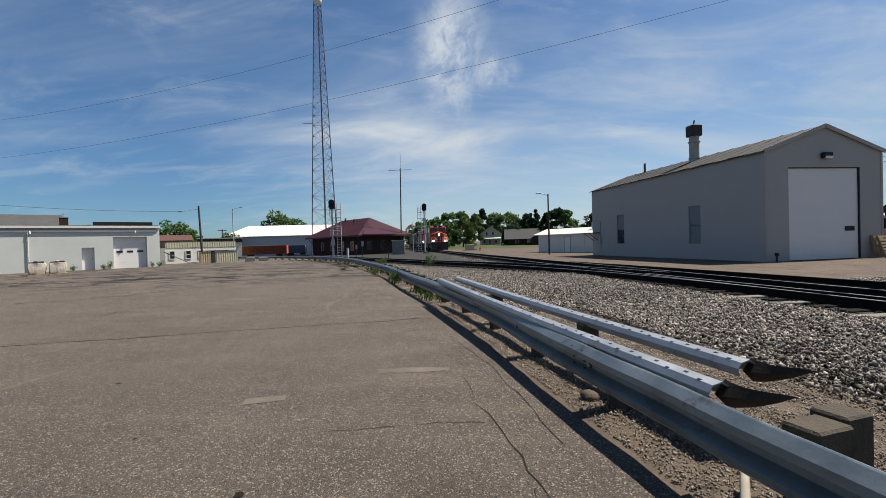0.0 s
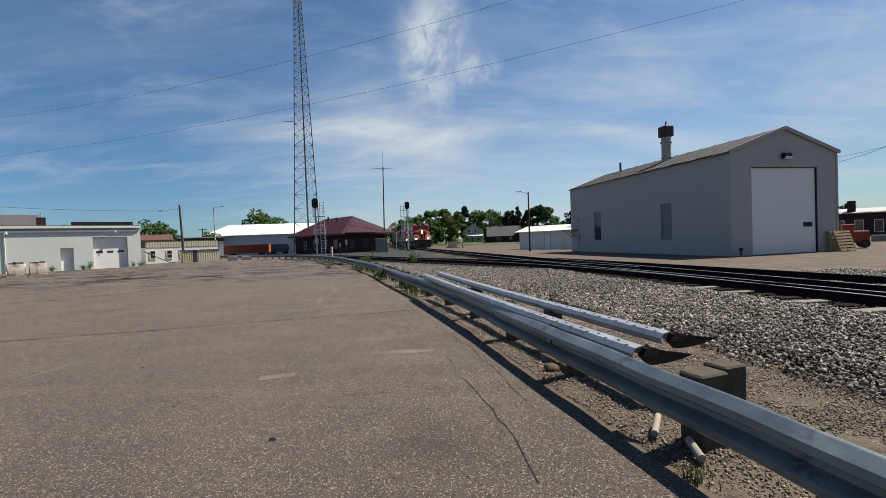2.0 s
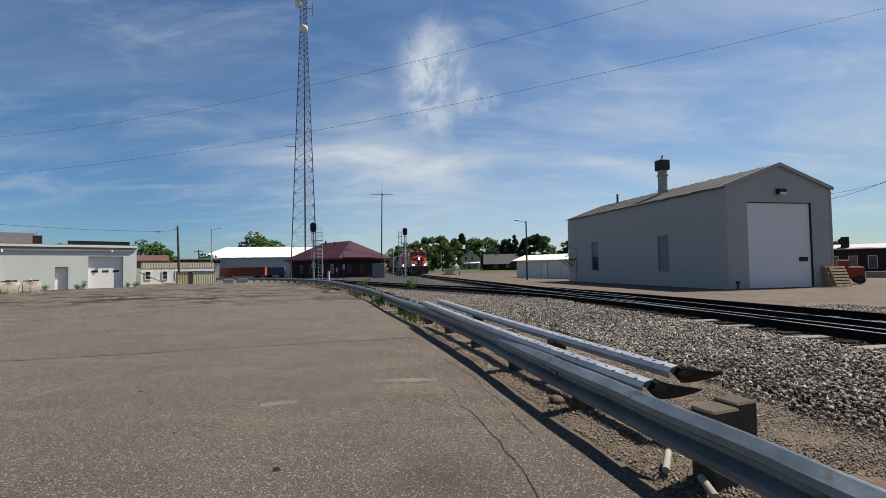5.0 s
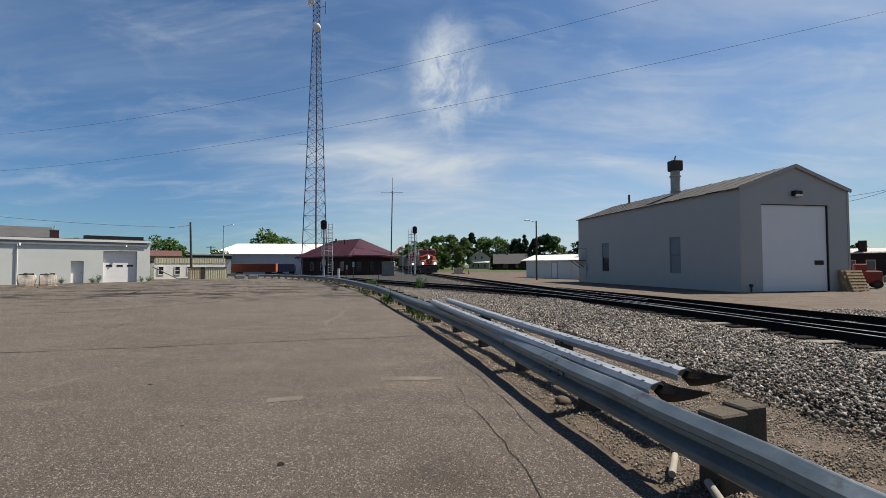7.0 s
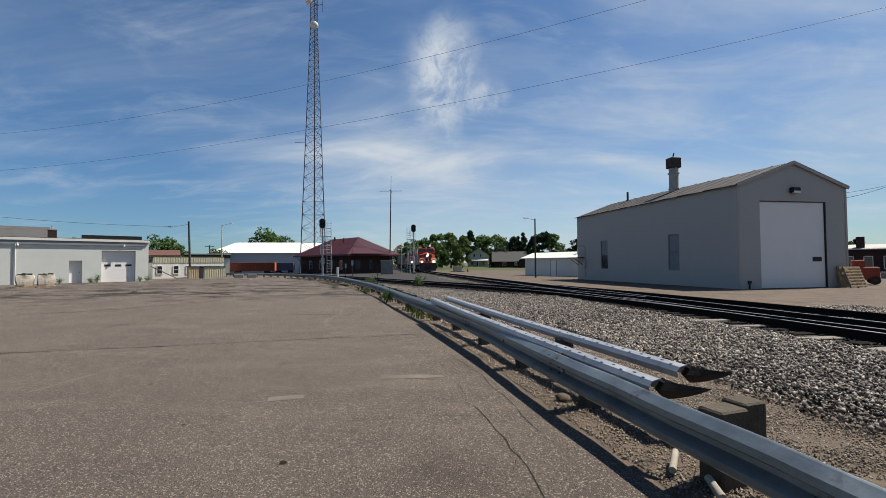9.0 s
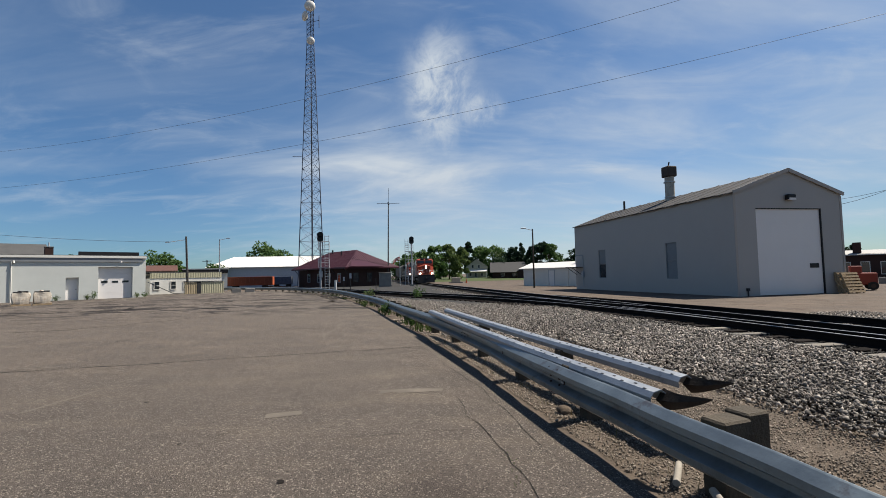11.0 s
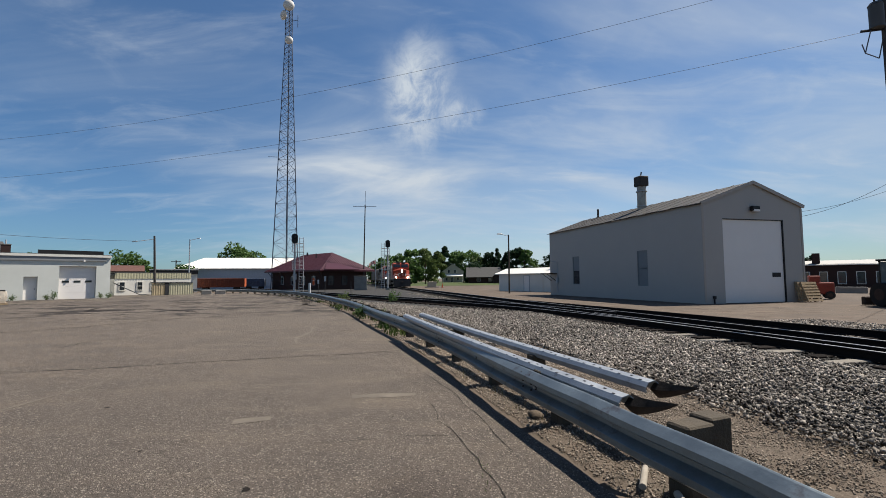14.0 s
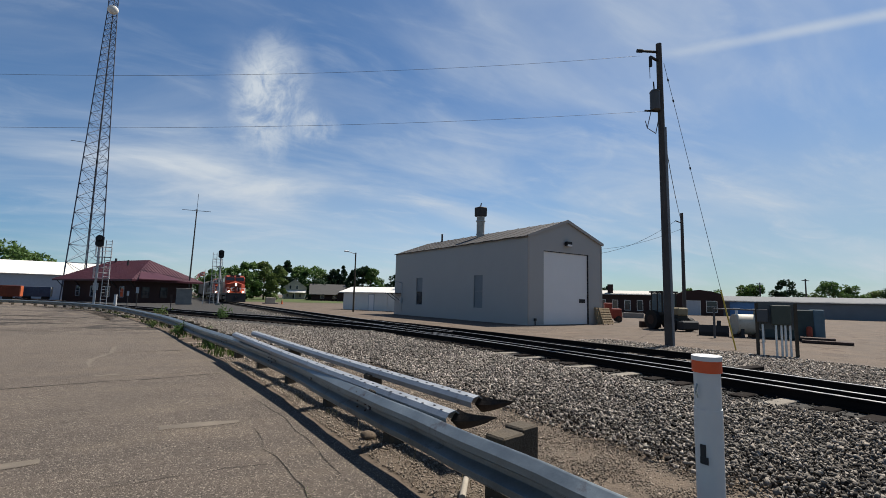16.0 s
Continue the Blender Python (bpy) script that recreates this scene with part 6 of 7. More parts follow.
bx_ = thing("equipment_bin", pose(kx, ky, 0.0, 0, 0, -52), "dark teal steel bin with a blue side", "bin")
boxes("body", [((0, 0, 0.75), (2.3, 1.2, 1.4))], mat("teal_bin_paint", (0.045, 0.062, 0.06), 0.7, vary=0.25), bx_, bevel=0.04)
boxes("side_panel", [((1.3, -0.1, 0.8), (0.4, 1.1, 1.35))], mat("faded_blue_bin_paint", (0.09, 0.14, 0.17), 0.65, vary=0.2), bx_, bevel=0.03)
boxes("drum", [((0.9, -0.75, 0.45), (0.22, 0.2, 0.5))], M_RED, bx_, bevel=0.06)
kx, ky = polar(61.5, 26)
sp_ = thing("steel_plate_stack", pose(kx, ky, 0.05, 0, 0, -60), "flat stack of dark steel plates on the gravel", "plates")
boxes("plate", [((0, 0, 0.06), (1.7, 1.0, 0.1))], M_RUSTSTEEL, sp_)
boxes("plate", [((-0.3, 0.4, 0.16), (1.2, 0.8, 0.08))], M_RUSTSTEEL, sp_)

# bulk bags by the garage
kx, ky = polar(-42.7, 46)
for i, dx in enumerate((-0.55, 0.65)):
    bb = thing("bulk_bag", pose(kx + dx * 0.75, ky + dx * 0.65, -0.12, 0, 0, 44), "dusty woven bulk bag on a pallet", "bag", "bulk bags")
    bm = bmesh.new(); bmesh.ops.create_cube(bm, size=1.0)
    bmesh.ops.subdivide_edges(bm, edges=bm.edges[:], cuts=5, use_grid_fill=True)
    for v in bm.verts:
        p = v.co.copy()
        bulge = 0.98 + 0.07 * (0.25 - p.z * p.z) * 4 - 0.10 * (abs(p.x) * abs(p.y) * 4)
        v.co = Vector((p.x * bulge, p.y * bulge * 0.95, 0.56 + p.z * 0.84 * (1 - 0.1 * (p.x * p.x + p.y * p.y))))
    for v in bm.verts:
        v.co += Vector((noise.noise(v.co * 2 + Vector((i * 7, 0, 0))), noise.noise(v.co * 2 + Vector((0, 5, 0))), 0.5 * noise.noise(v.co * 3))) * 0.07
    part("sack", bm, M_BAG, bb)
    boxes("scrap", [((-0.2, 0.05, 1.0), (0.5, 0.4, 0.1)), ((0.25, -0.1, 1.02), (0.3, 0.5, 0.14))], M_DARK, bb, "dark scrap heaped on top")
    boxes("pallet_base", [((0, 0, 0.07), (1.1, 1.05, 0.14))], M_PALLET, bb)
    rods("loop", [((-0.3, 0, 0.95), (-0.1, 0, 1.1), 0.04), ((-0.1, 0, 1.1), (0.3, 0, 0.98), 0.04)], M_DARK if i == 0 else M_BAG, bb)

# ---- train on the main line ----
LU = 74.0


def loco(m, nose_m, label):
    """Local x ahead towards the nose, z over the rail."""
    t = thing("locomotive", m, label, "locomotive", "train")
    boxes("frame", [((-11, 0, 1.35), (21.5, 3.0, 0.35))], M_BLACK, t, bevel=0.03)
    boxes("side_stripe", [((-11, -1.51, 1.5), (21.4, 0.02, 0.08)), ((-11, 1.51, 1.5), (21.4, 0.02, 0.08))], M_CREAM, t)
    boxes("hood", [((-13.2, 0, 2.75), (14.8, 1.9, 2.5))], M_BLACK, t, bevel=0.12)
    boxes("radiator", [((-19.2, 0, 3.7), (3.6, 2.9, 0.9))], M_BLACK, t, bevel=0.08)
    bm = bmesh.new()
    prism(bm, [(-5.6, 1.5), (-2.2, 1.5), (-2.2, 3.35), (-2.42, 4.2), (-2.7, 4.42), (-5.6, 4.42)], -1.5, 1.5)
    bmesh.ops.bevel(bm, geom=[e for e in bm.edges if abs(e.verts[0].co.y - e.verts[1].co.y) < 0.01 and min(v.co.z for v in e.verts) > 4.1], offset=0.16, segments=2, affect="EDGES")
    cabin = part("cab", bm, nose_m, t, "red wide cab")
    boxes("cab_roof", [((-4.1, 0, 4.47), (2.5, 2.2, 0.12))], M_BLACK, cabin, bevel=0.05)
    # blunt nose with chamfered cheeks and a low central peak
    bm = bmesh.new()
    plan = [(-2.25, -1.5), (-1.5, -1.5), (-0.72, -0.85), (-0.66, 0.0), (-0.72, 0.85), (-1.5, 1.5), (-2.25, 1.5)]
    rim = [2.98, 2.92, 3.02, 3.24, 3.02, 2.92, 2.98]
    lo = [bm.verts.new((x, y, 1.5)) for x, y in plan]
    hi = [bm.verts.new((x - 0.06, y * 0.97, z)) for (x, y), z in zip(plan, rim)]
    back = bm.verts.new((-2.25, 0, 3.5))
    for i in range(6):
        bm.faces.new((lo[i], lo[i + 1], hi[i + 1], hi[i]))
        bm.faces.new((hi[i], hi[i + 1], back))
    bmesh.ops.recalc_face_normals(bm, faces=bm.faces[:])
    part("nose", bm, nose_m, t, "blunt red nose")
    for y in (-0.72, 0.72):
        bm = bmesh.new(); box(bm, (-2.315, y, 3.84), (0.05, 1.22, 0.56), ry=-14.5, bevel=0.01)
        part("windscreen", bm, M_GLASS, cabin)
        boxes("number_box", [((-2.52, y * 0.62, 4.33), (0.12, 0.62, 0.19))], M_BLACK, cabin)
    for y in (-1.51, 1.51):
        boxes("side_window", [((-3.3, y, 3.7), (0.8, 0.04, 0.62))], M_GLASS, cabin)
        boxes("side_window", [((-4.5, y, 3.7), (0.8, 0.04, 0.62))], M_GLASS, cabin)
    hl = rods("headlight", [((-0.66, 0, 3.02), (-0.56, 0, 3.02), 0.11), ((-0.66, 0, 2.76), (-0.56, 0, 2.76), 0.11)], M_LAMPGLOW, t, "lit twin headlight", n=14)
    boxes("housing", [((-0.66, 0, 2.89), (0.14, 0.36, 0.66))], M_BLACK, hl)
    for y in (-1.05, 1.05):
        rods("ditch_light", [((-0.45, y, 1.75), (-0.36, y, 1.75), 0.13)], M_LAMPGLOW, t, "lit ditch light", n=14)
    # plain white letter-like mark
    for c, size in (((-0.65, -0.42, 2.42), (0.03, 0.5, 0.09)), ((-0.65, -0.64, 2.2), (0.03, 0.09, 0.35)), ((-0.65, -0.42, 1.98), (0.03, 0.5, 0.09)), ((-0.65, 0.2, 2.2), (0.03, 0.09, 0.5)), ((-0.66, 0.66, 2.2), (0.03, 0.09, 0.5))):
        boxes("front_mark", [(c, size)], M_GREY, t, "plain pale painted mark")
    for y in (-0.16, 0.42):
        boxes("front_step", [((-0.62, y, 2.15), (0.06, 0.1, 0.9))], M_BLACK, t)
    boxes("side_mark", [((-9.5, -0.965, 2.8), (2.6, 0.02, 0.3)), ((-8.2, -0.965, 2.5), (0.3, 0.02, 0.9))], M_WHITE, t)
    boxes("front_deck", [((-0.5, 0, 1.4), (0.9, 3.0, 0.2))], M_BLACK, t)
    bm = bmesh.new()
    prism(bm, [(-0.9, 1.3), (0.0, 1.3), (0.25, 0.15), (0.1, 0.12), (-0.5, 0.8)], -1.45, 1.45)
    part("pilot", bm, M_BLACK, t, "black snowplough pilot")
    rods("coupler", [((0.0, 0, 0.9), (0.55, 0, 0.9), 0.14)], M_RUSTSTEEL, t)
    for y in (-1.4, 1.4):
        rods("handrail", [((-0.1, y, 1.45), (-0.1, y, 2.35), 0.025), ((-0.1, y, 2.35), (-0.1, y * 0.35, 2.2), 0.025), ((0.0, y, 0.5), (-0.1, y, 1.45), 0.025), ((-0.6, y, 1.5), (-2.0, y, 2.6), 0.025)], M_DOORWHITE, t)
        bm = bmesh.new()
        for i in range(10):
            rod(bm, (-6.2 - i * 1.55, y, 1.5), (-6.2 - i * 1.55, y, 2.55), 0.02, n=6)
        rod(bm, (-6.2, y, 2.55), (-20.2, y, 2.55), 0.02, n=6)
        part("side_handrail", bm, M_GREY, t)
    boxes("fuel_tank", [((-11, 0, 0.75), (5.2, 2.6, 0.9))], M_BLACK, t, bevel=0.15)
    for x in (-4.3, -17.7):
        tk = boxes("truck_side", [((x, -1.15, 0.7), (4.4, 0.3, 0.5))], M_BLACK, t, bevel=0.05)
        boxes("truck_side", [((x, 1.15, 0.7), (4.4, 0.3, 0.5))], M_BLACK, t, bevel=0.05)
        for dx in (-1.75, 0, 1.75):
            for y in (-0.78, 0.78):
                rods("wheel", [((x + dx, y - 0.07, 0.53), (x + dx, y + 0.07, 0.53), 0.53)], M_RAILSIDE, tk, n=20)
    return t


def on_track(u):
    x, y = along(u)
    return Matrix.Translation((x, y, fall(y) + 0.32)) @ pose(0, 0, 0, 0, 0, heading - 90)


lc = loco(on_track(LU), M_RED, "red-nosed black freight locomotive with lit headlights")
copy_thing(lc, on_track(LU + 22.9))


M_HOPPER = mat("grimy_wagon_paint", (0.15, 0.132, 0.105), 0.8, vary=0.2, scale=1.2)


def hopper(m, label):
    t = thing("hopper_wagon", m, label, "wagon", "train")
    bm = bmesh.new()
    prism(bm, [(-1.45, 1.2), (1.45, 1.2), (1.5, 2.6), (1.35, 4.0), (0.6, 4.5), (-0.6, 4.5), (-1.35, 4.0), (-1.5, 2.6)], -7.6, 7.6)
    bmesh.ops.transform(bm, matrix=pose(0, 0, 0, 0, 0, 90), verts=bm.verts)
    part("body", bm, M_HOPPER, t)
    for x in (-3.6, 0, 3.6):
        bm = bmesh.new(); prism(bm, [(-1.4, 1.3), (1.4, 1.3), (0.4, 0.35), (-0.4, 0.35)], x - 0.9, x + 0.9)
        bmesh.ops.transform(bm, matrix=pose(0, 0, 0, 0, 0, 90), verts=bm.verts)
        part("chute", bm, M_HOPPER, t)
    for x in (-6.0, 6.0):
        tk = boxes("truck_side", [((x, -1.0, 0.5), (2.4, 0.25, 0.35))], M_BLACK, t)
        boxes("truck_side", [((x, 1.0, 0.5), (2.4, 0.25, 0.35))], M_BLACK, t)
        for dx in (-0.85, 0.85):
            for y in (-0.78, 0.78):
                rods("wheel", [((x + dx, y - 0.06, 0.46), (x + dx, y + 0.06, 0.46), 0.46)], M_RAILSIDE, tk, n=16)
    return t


hw = hopper(on_track(LU + 54.5), "pale tan covered hopper wagon behind the locomotives")
copy_thing(hw, on_track(LU + 71.2))
copy_thing(hw, on_track(LU + 87.9))

# ---- trees ----


def tree(az, dist, h, w, seed, leaf, label, conifer=False, z=-0.3, leaves=900):
    rs = np.random.RandomState(seed)
    x, y = polar(az, dist)
    t = thing("tree", pose(x, y, z, 0, 0, rs.rand() * 360), label, "tree")
    bm = bmesh.new()
    rod(bm, (0, 0, -0.3), (0, 0, h * (0.95 if conifer else 0.55)), 0.024 * h, 0.006 * h, n=8)
    clumps = []
    if conifer:
        for i in range(46):
            k = rs.rand() ** 0.8
            zc = h * (0.12 + 0.86 * k)
            r = w * 0.5 * (1.02 - k) * (0.55 + 0.45 * rs.rand())
            a = rs.rand() * 6.283
            clumps.append((r * math.cos(a), r * math.sin(a), zc, w * 0.16 * (1.25 - k)))
    else:
        for i in range(34):
            a, k = rs.rand() * 6.283, rs.rand()
            zc = h * (0.10 + 0.82 * k)
            r = w * 0.42 * math.sqrt(max(0.05, 1 - ((k - 0.36) / 0.68) ** 2)) * (0.35 + 0.65 * rs.rand())
            c = (r * math.cos(a), r * math.sin(a), zc)
            clumps.append((*c, w * (0.10 + 0.08 * rs.rand())))
            if i < 9:
                rod(bm, (0, 0, h * (0.22 + 0.25 * rs.rand())), c, 0.010 * h, 0.003 * h, n=5)
    part("trunk", bm, M_BARK, t)
    cs = np.array(clumps)
    n = leaves
    idx = rs.randint(0, len(cs), n)
    p = rs.randn(n, 3)
    p /= np.linalg.norm(p, axis=1, keepdims=True)
    p = cs[idx, :3] + p * cs[idx, 3:4] * (0.55 + 0.55 * rs.rand(n, 1)) * np.array([1, 1, 0.75])
    s = h * (0.024 + 0.026 * rs.rand(n, 1, 1))
    quad = np.array([(-1, 0, 0), (0, -0.55, 0.12), (1, 0, 0), (0, 0.55, 0.12)])
    rot = rs.randn(n, 3, 3)
    q, _ = np.linalg.qr(rot)
    v = np.einsum("nij,kj->nki", q, quad) * s + p[:, None, :]
    me = bpy.data.meshes.new("crown")
    me.from_pydata(v.reshape(-1, 3).tolist(), [], np.arange(n * 4).reshape(-1, 4).tolist())
    me.materials.append(leaf)
    c = new("crown", me)
    c.parent = t
    return t


T1 = "broad-leaved tree with a full green crown"
T2 = "dark green pointed conifer tree"
spec = [(-32.6, 86, 6.6, 6.5, M_LEAF, 0), (-31.0, 95, 5.8, 5, M_LEAF, 0), (-27.4, 110, 5.5, 6, M_LEAF, 0), (-25.6, 128, 6.4, 7, M_NEEDLE, 0),
        (-21.6, 140, 12.0, 14, M_LEAF, 0), (-19.9, 145, 9.0, 8, M_LEAF, 0), (-23.0, 150, 8.6, 8, M_LEAF, 0), (-40.6, 95, 5.8, 9, M_LEAF, 0), (-39.2, 90, 4.8, 6, M_LEAF, 0),
        (-4.6, 150, 9.6, 9, M_LEAF, 0), (-6.0, 165, 8.2, 8, M_LEAF, 0), (-3.2, 155, 10.0, 8, M_LEAF, 0), (-1.6, 150, 11.8, 9, M_LEAF, 0), (0.2, 155, 12.0, 10, M_LEAFPALE, 0), (1.6, 160, 12.2, 8, M_LEAFPALE, 0), (2.6, 215, 17.4, 6, M_NEEDLE, 0),
        (4.0, 220, 15.5, 12, M_LEAF, 0), (5.6, 215, 15.0, 14, M_LEAF, 0), (7.0, 190, 11.0, 8, M_LEAFPALE, 0), (8.0, 180, 11.8, 9, M_NEEDLE, 0), (9.2, 180, 13.4, 8, M_NEEDLE, 1), (8.6, 200, 13.0, 8, M_NEEDLE, 1), (10.3, 170, 11.2, 8, M_NEEDLE, 1),
        (11.6, 165, 12.8, 8, M_NEEDLE, 0), (12.6, 165, 12.0, 8, M_LEAF, 0), (13.4, 165, 9, 8, M_LEAF, 0), (15.4, 120, 8.2, 5, M_NEEDLE, 0), (16.0, 120, 7.4, 5, M_LEAF, 0), (6.4, 165, 7.5, 9, M_NEEDLE, 0),
        (41.4, 120, 6.4, 4.0, M_NEEDLE, 0), (49.5, 130, 6.4, 6, M_LEAF, 0), (52.2, 140, 5.8, 8, M_LEAF, 0), (55.0, 130, 7.4, 6, M_LEAF, 0), (55.9, 132, 7.6, 6, M_LEAF, 0), (58.5, 130, 8.0, 6.5, M_NEEDLE, 0), (60.4, 140, 6.0, 6, M_LEAFPALE, 0), (62.0, 130, 7.6, 7, M_LEAF, 0), (63.4, 130, 7.0, 7, M_LEAF, 0), (65.2, 150, 6.4, 6, M_LEAFPALE, 0), (66.6, 140, 7.0, 8, M_NEEDLE, 0), (69.0, 140, 6.8, 12, M_NEEDLE, 0)]
for i, (az, d, h, w, lf, con) in enumerate(spec):
    tree(az, d, h, w, 11 + i, lf, T2 if con else T1, bool(con), leaves=3600 if h > 9 else 2400)
# ---- cracks, patches and worn marks on the lot ----


def seam(points, width, z, name, material, label, wob=0.05, seed=1):
    """A ragged thin strip along points on the lot."""
    rs = random.Random(seed)
    pts = []
    for (x0, y0), (x1, y1) in zip(points, points[1:]):
        n = max(2, int(math.hypot(x1 - x0, y1 - y0) / 0.22))
        for i in range(n):
            k = i / n
            pts.append((x0 + (x1 - x0) * k + rs.uniform(-wob, wob), y0 + (y1 - y0) * k + rs.uniform(-wob, wob)))
    pts.append(points[-1])
    bm = bmesh.new()
    prev = None
    for i, p in enumerate(pts):
        a, b = pts[max(0, i - 1)], pts[min(len(pts) - 1, i + 1)]
        d = Vector((b[0] - a[0], b[1] - a[1], 0)).normalized()
        n = Vector((d.y, -d.x, 0)) * width * rs.uniform(0.3, 1.0) / 2
        zz = fall(p[1]) + z
        row = [bm.verts.new((p[0] + n.x, p[1] + n.y, zz)), bm.verts.new((p[0] - n.x, p[1] - n.y, zz))]
        if prev:
            bm.faces.new((prev[0], row[0], row[1], prev[1]))
        prev = row
    bmesh.ops.recalc_face_normals(bm, faces=bm.faces[:])
    return part(name, bm, material, lot, label)


M_TAR = mat("tar_filled_crack", (0.0168, 0.014, 0.0119), 0.95, vary=0.3, scale=4, specular=0.1)
M_CRACK = mat("dirty_crack", (0.024, 0.02, 0.016), 0.95, vary=0.4, scale=3)
LONG = [(-0.49, 10.15), (-1.6, 9.72), (-2.62, 9.52), (-3.55, 9.21), (-4.55, 8.98), (-5.69, 8.55), (-6.75, 8.32), (-7.7, 8.05), (-10.5, 7.6), (-15.0, 7.4)]
seam(LONG, 0.075, 0.004, "crack", M_CRACK, "long transverse crack", 0.035, 1)
seam([(-0.15, 8.1), (0.21, 6.99), (0.47, 6.01), (0.61, 5.38), (0.72, 4.7), (0.8, 4.2)], 0.010, 0.0045, "crack", M_CRACK, "thin lengthwise crack", 0.03, 2)
seam([(0.25, 4.64), (0.02, 4.67), (-0.27, 4.63), (-0.54, 4.59), (-1.1, 4.5)], 0.011, 0.004, "crack", M_CRACK, "", 0.025, 3)
seam([(0.06, 5.89), (0.18, 5.13), (0.34, 4.51), (0.47, 4.03), (0.54, 3.67), (0.56, 3.39), (0.62, 2.8)], 0.010, 0.0047, "crack", M_CRACK, "thin crack with moss in it", 0.03, 5)
seam([(-1.49, 14.43), (-2.52, 14.25), (-3.35, 14.04), (-5.2, 14.2)], 0.06, 0.004, "crack", M_CRACK, "", 0.05, 4)
seam([(-0.5, 8.9), (-1.05, 8.55), (-1.3, 7.9)], 0.012, 0.0043, "crack", M_CRACK, "", 0.03, 6)
TARS = [([(-16.9, 17.6), (-16.1, 18.1), (-15.2, 18.9), (-14.4, 20.1)], 0.22), ([(-14.0, 14.6), (-12.8, 15.2), (-11.8, 16.5), (-11.0, 18.5), (-10.2, 20.0)], 0.2),
        ([(-20.0, 26.0), (-17.4, 26.0), (-16.2, 27.2), (-13.7, 25.7), (-11.4, 23.6)], 0.5), ([(-18.8, 23.4), (-17.8, 24.8), (-19.6, 28.4)], 0.4), ([(-24.5, 21.5), (-22.1, 22.9), (-20.3, 25.2)], 0.4),
        ([(-8.7, 11.2), (-8.6, 12.4), (-8.1, 13.6)], 0.06), ([(-14.8, 33.1), (-13.6, 35.2), (-9.5, 31.7)], 0.6), ([(-16.9, 30.1), (-15.8, 33.3), (-19.0, 36.0)], 0.55), ([(-23, 30), (-19.5, 31.5), (-17.5, 30.5)], 0.45), ([(-9.8, 27.5), (-8.2, 29.4), (-6.8, 29.0)], 0.4), ([(-21, 40), (-15, 43), (-12, 42)], 0.7), ([(-26, 34), (-22, 38), (-20, 39)], 0.6), ([(-13.4, 21.3), (-11.9, 21.9), (-10.8, 21.4)], 0.22)]
for k, (line, w) in enumerate(TARS):
    seam(line, w * 0.6, 0.004 + 0.0006 * k, "tar_seam", M_TAR, "dark tar-sealed seam", 0.13, 20 + k)
M_PALELINE = mat("pale_worn_streak", (0.13, 0.11, 0.088), 0.95, vary=0.3, scale=3, fine=60, bump=0.4)
seam([(-5.2, 5.5), (-5.14, 5.83), (-5.07, 6.4), (-5.02, 6.81), (-4.94, 7.23), (-5.07, 8.0)], 0.06, 0.0042, "worn_line", M_PALELINE, "faint pale worn line", 0.025, 61)
seam([(-3.16, 11.4), (-3.45, 12.7), (-3.37, 13.7), (-3.72, 15.7)], 0.12, 0.0042, "worn_line", M_PALELINE, "", 0.05, 62)
seam([(-2.73, 10.27), (-2.25, 10.39)], 0.2, 0.0046, "worn_line", M_PALELINE, "", 0.04, 63)
seam([(-0.95, 6.2), (-0.65, 6.21), (-0.11, 6.27)], 0.26, 0.0046, "worn_line", M_PALELINE, "", 0.03, 64)
seam([(-2.1, 5.24), (-1.73, 5.34)], 0.26, 0.0046, "worn_line", M_PALELINE, "", 0.03, 65)
seam([(-7.9, 8.3), (-7.1, 8.45)], 0.08, 0.0049, "worn_line", M_PALELINE, "", 0.02, 66)
for k, (x, y, r) in enumerate(((-1.33, 3.57, 0.035), (-2.6, 4.4, 0.02), (-0.35, 5.3, 0.016), (-3.9, 5.9, 0.03))):
    bm = bmesh.new()
    ring = [bm.verts.new((x + r * (0.6 + 0.6 * noise.noise((i * 1.3, k * 5, 2))) * 1.6 * math.cos(i * 0.628), y + r * math.sin(i * 0.628), 0.005)) for i in range(10)]
    bm.faces.new(ring)
    part("tar_spot", bm, M_TAR, lot)

# ---- weeds ----


def blades(points, h0, h1, seed, material, name, label, kind="", width=0.012, spread=0.12):
    rs = np.random.RandomState(seed)
    v, f = [], []
    for (x, y, n) in points:
        z = fall(y) + bed(across(x, y)) - 0.05
        for _ in range(n):
            bx_, by_ = x + rs.randn() * spread, y + rs.randn() * spread
            h = h0 + (h1 - h0) * rs.rand()
            a = rs.rand() * 6.283
            lean = h * 0.5 * rs.rand()
            dx, dy = math.cos(a) * width, math.sin(a) * width
            lx_, ly_ = math.cos(a + 1.5) * lean, math.sin(a + 1.5) * lean
            i = len(v)
            v += [(bx_ - dx, by_ - dy, z), (bx_ + dx, by_ + dy, z), (bx_ + dx * 0.8 + lx_ * 0.4, by_ + dy * 0.8 + ly_ * 0.4, z + h * 0.6), (bx_ - dx * 0.8 + lx_ * 0.4, by_ - dy * 0.8 + ly_ * 0.4, z + h * 0.6), (bx_ + lx_, by_ + ly_, z + h)]
            f += [(i, i + 1, i + 2, i + 3), (i + 3, i + 2, i + 4)]
    me = bpy.data.meshes.new(name)
    me.from_pydata(v, [], f)
    me.materials.append(material)
    return tagged(new(name, me), label, "weeds", kind=kind)


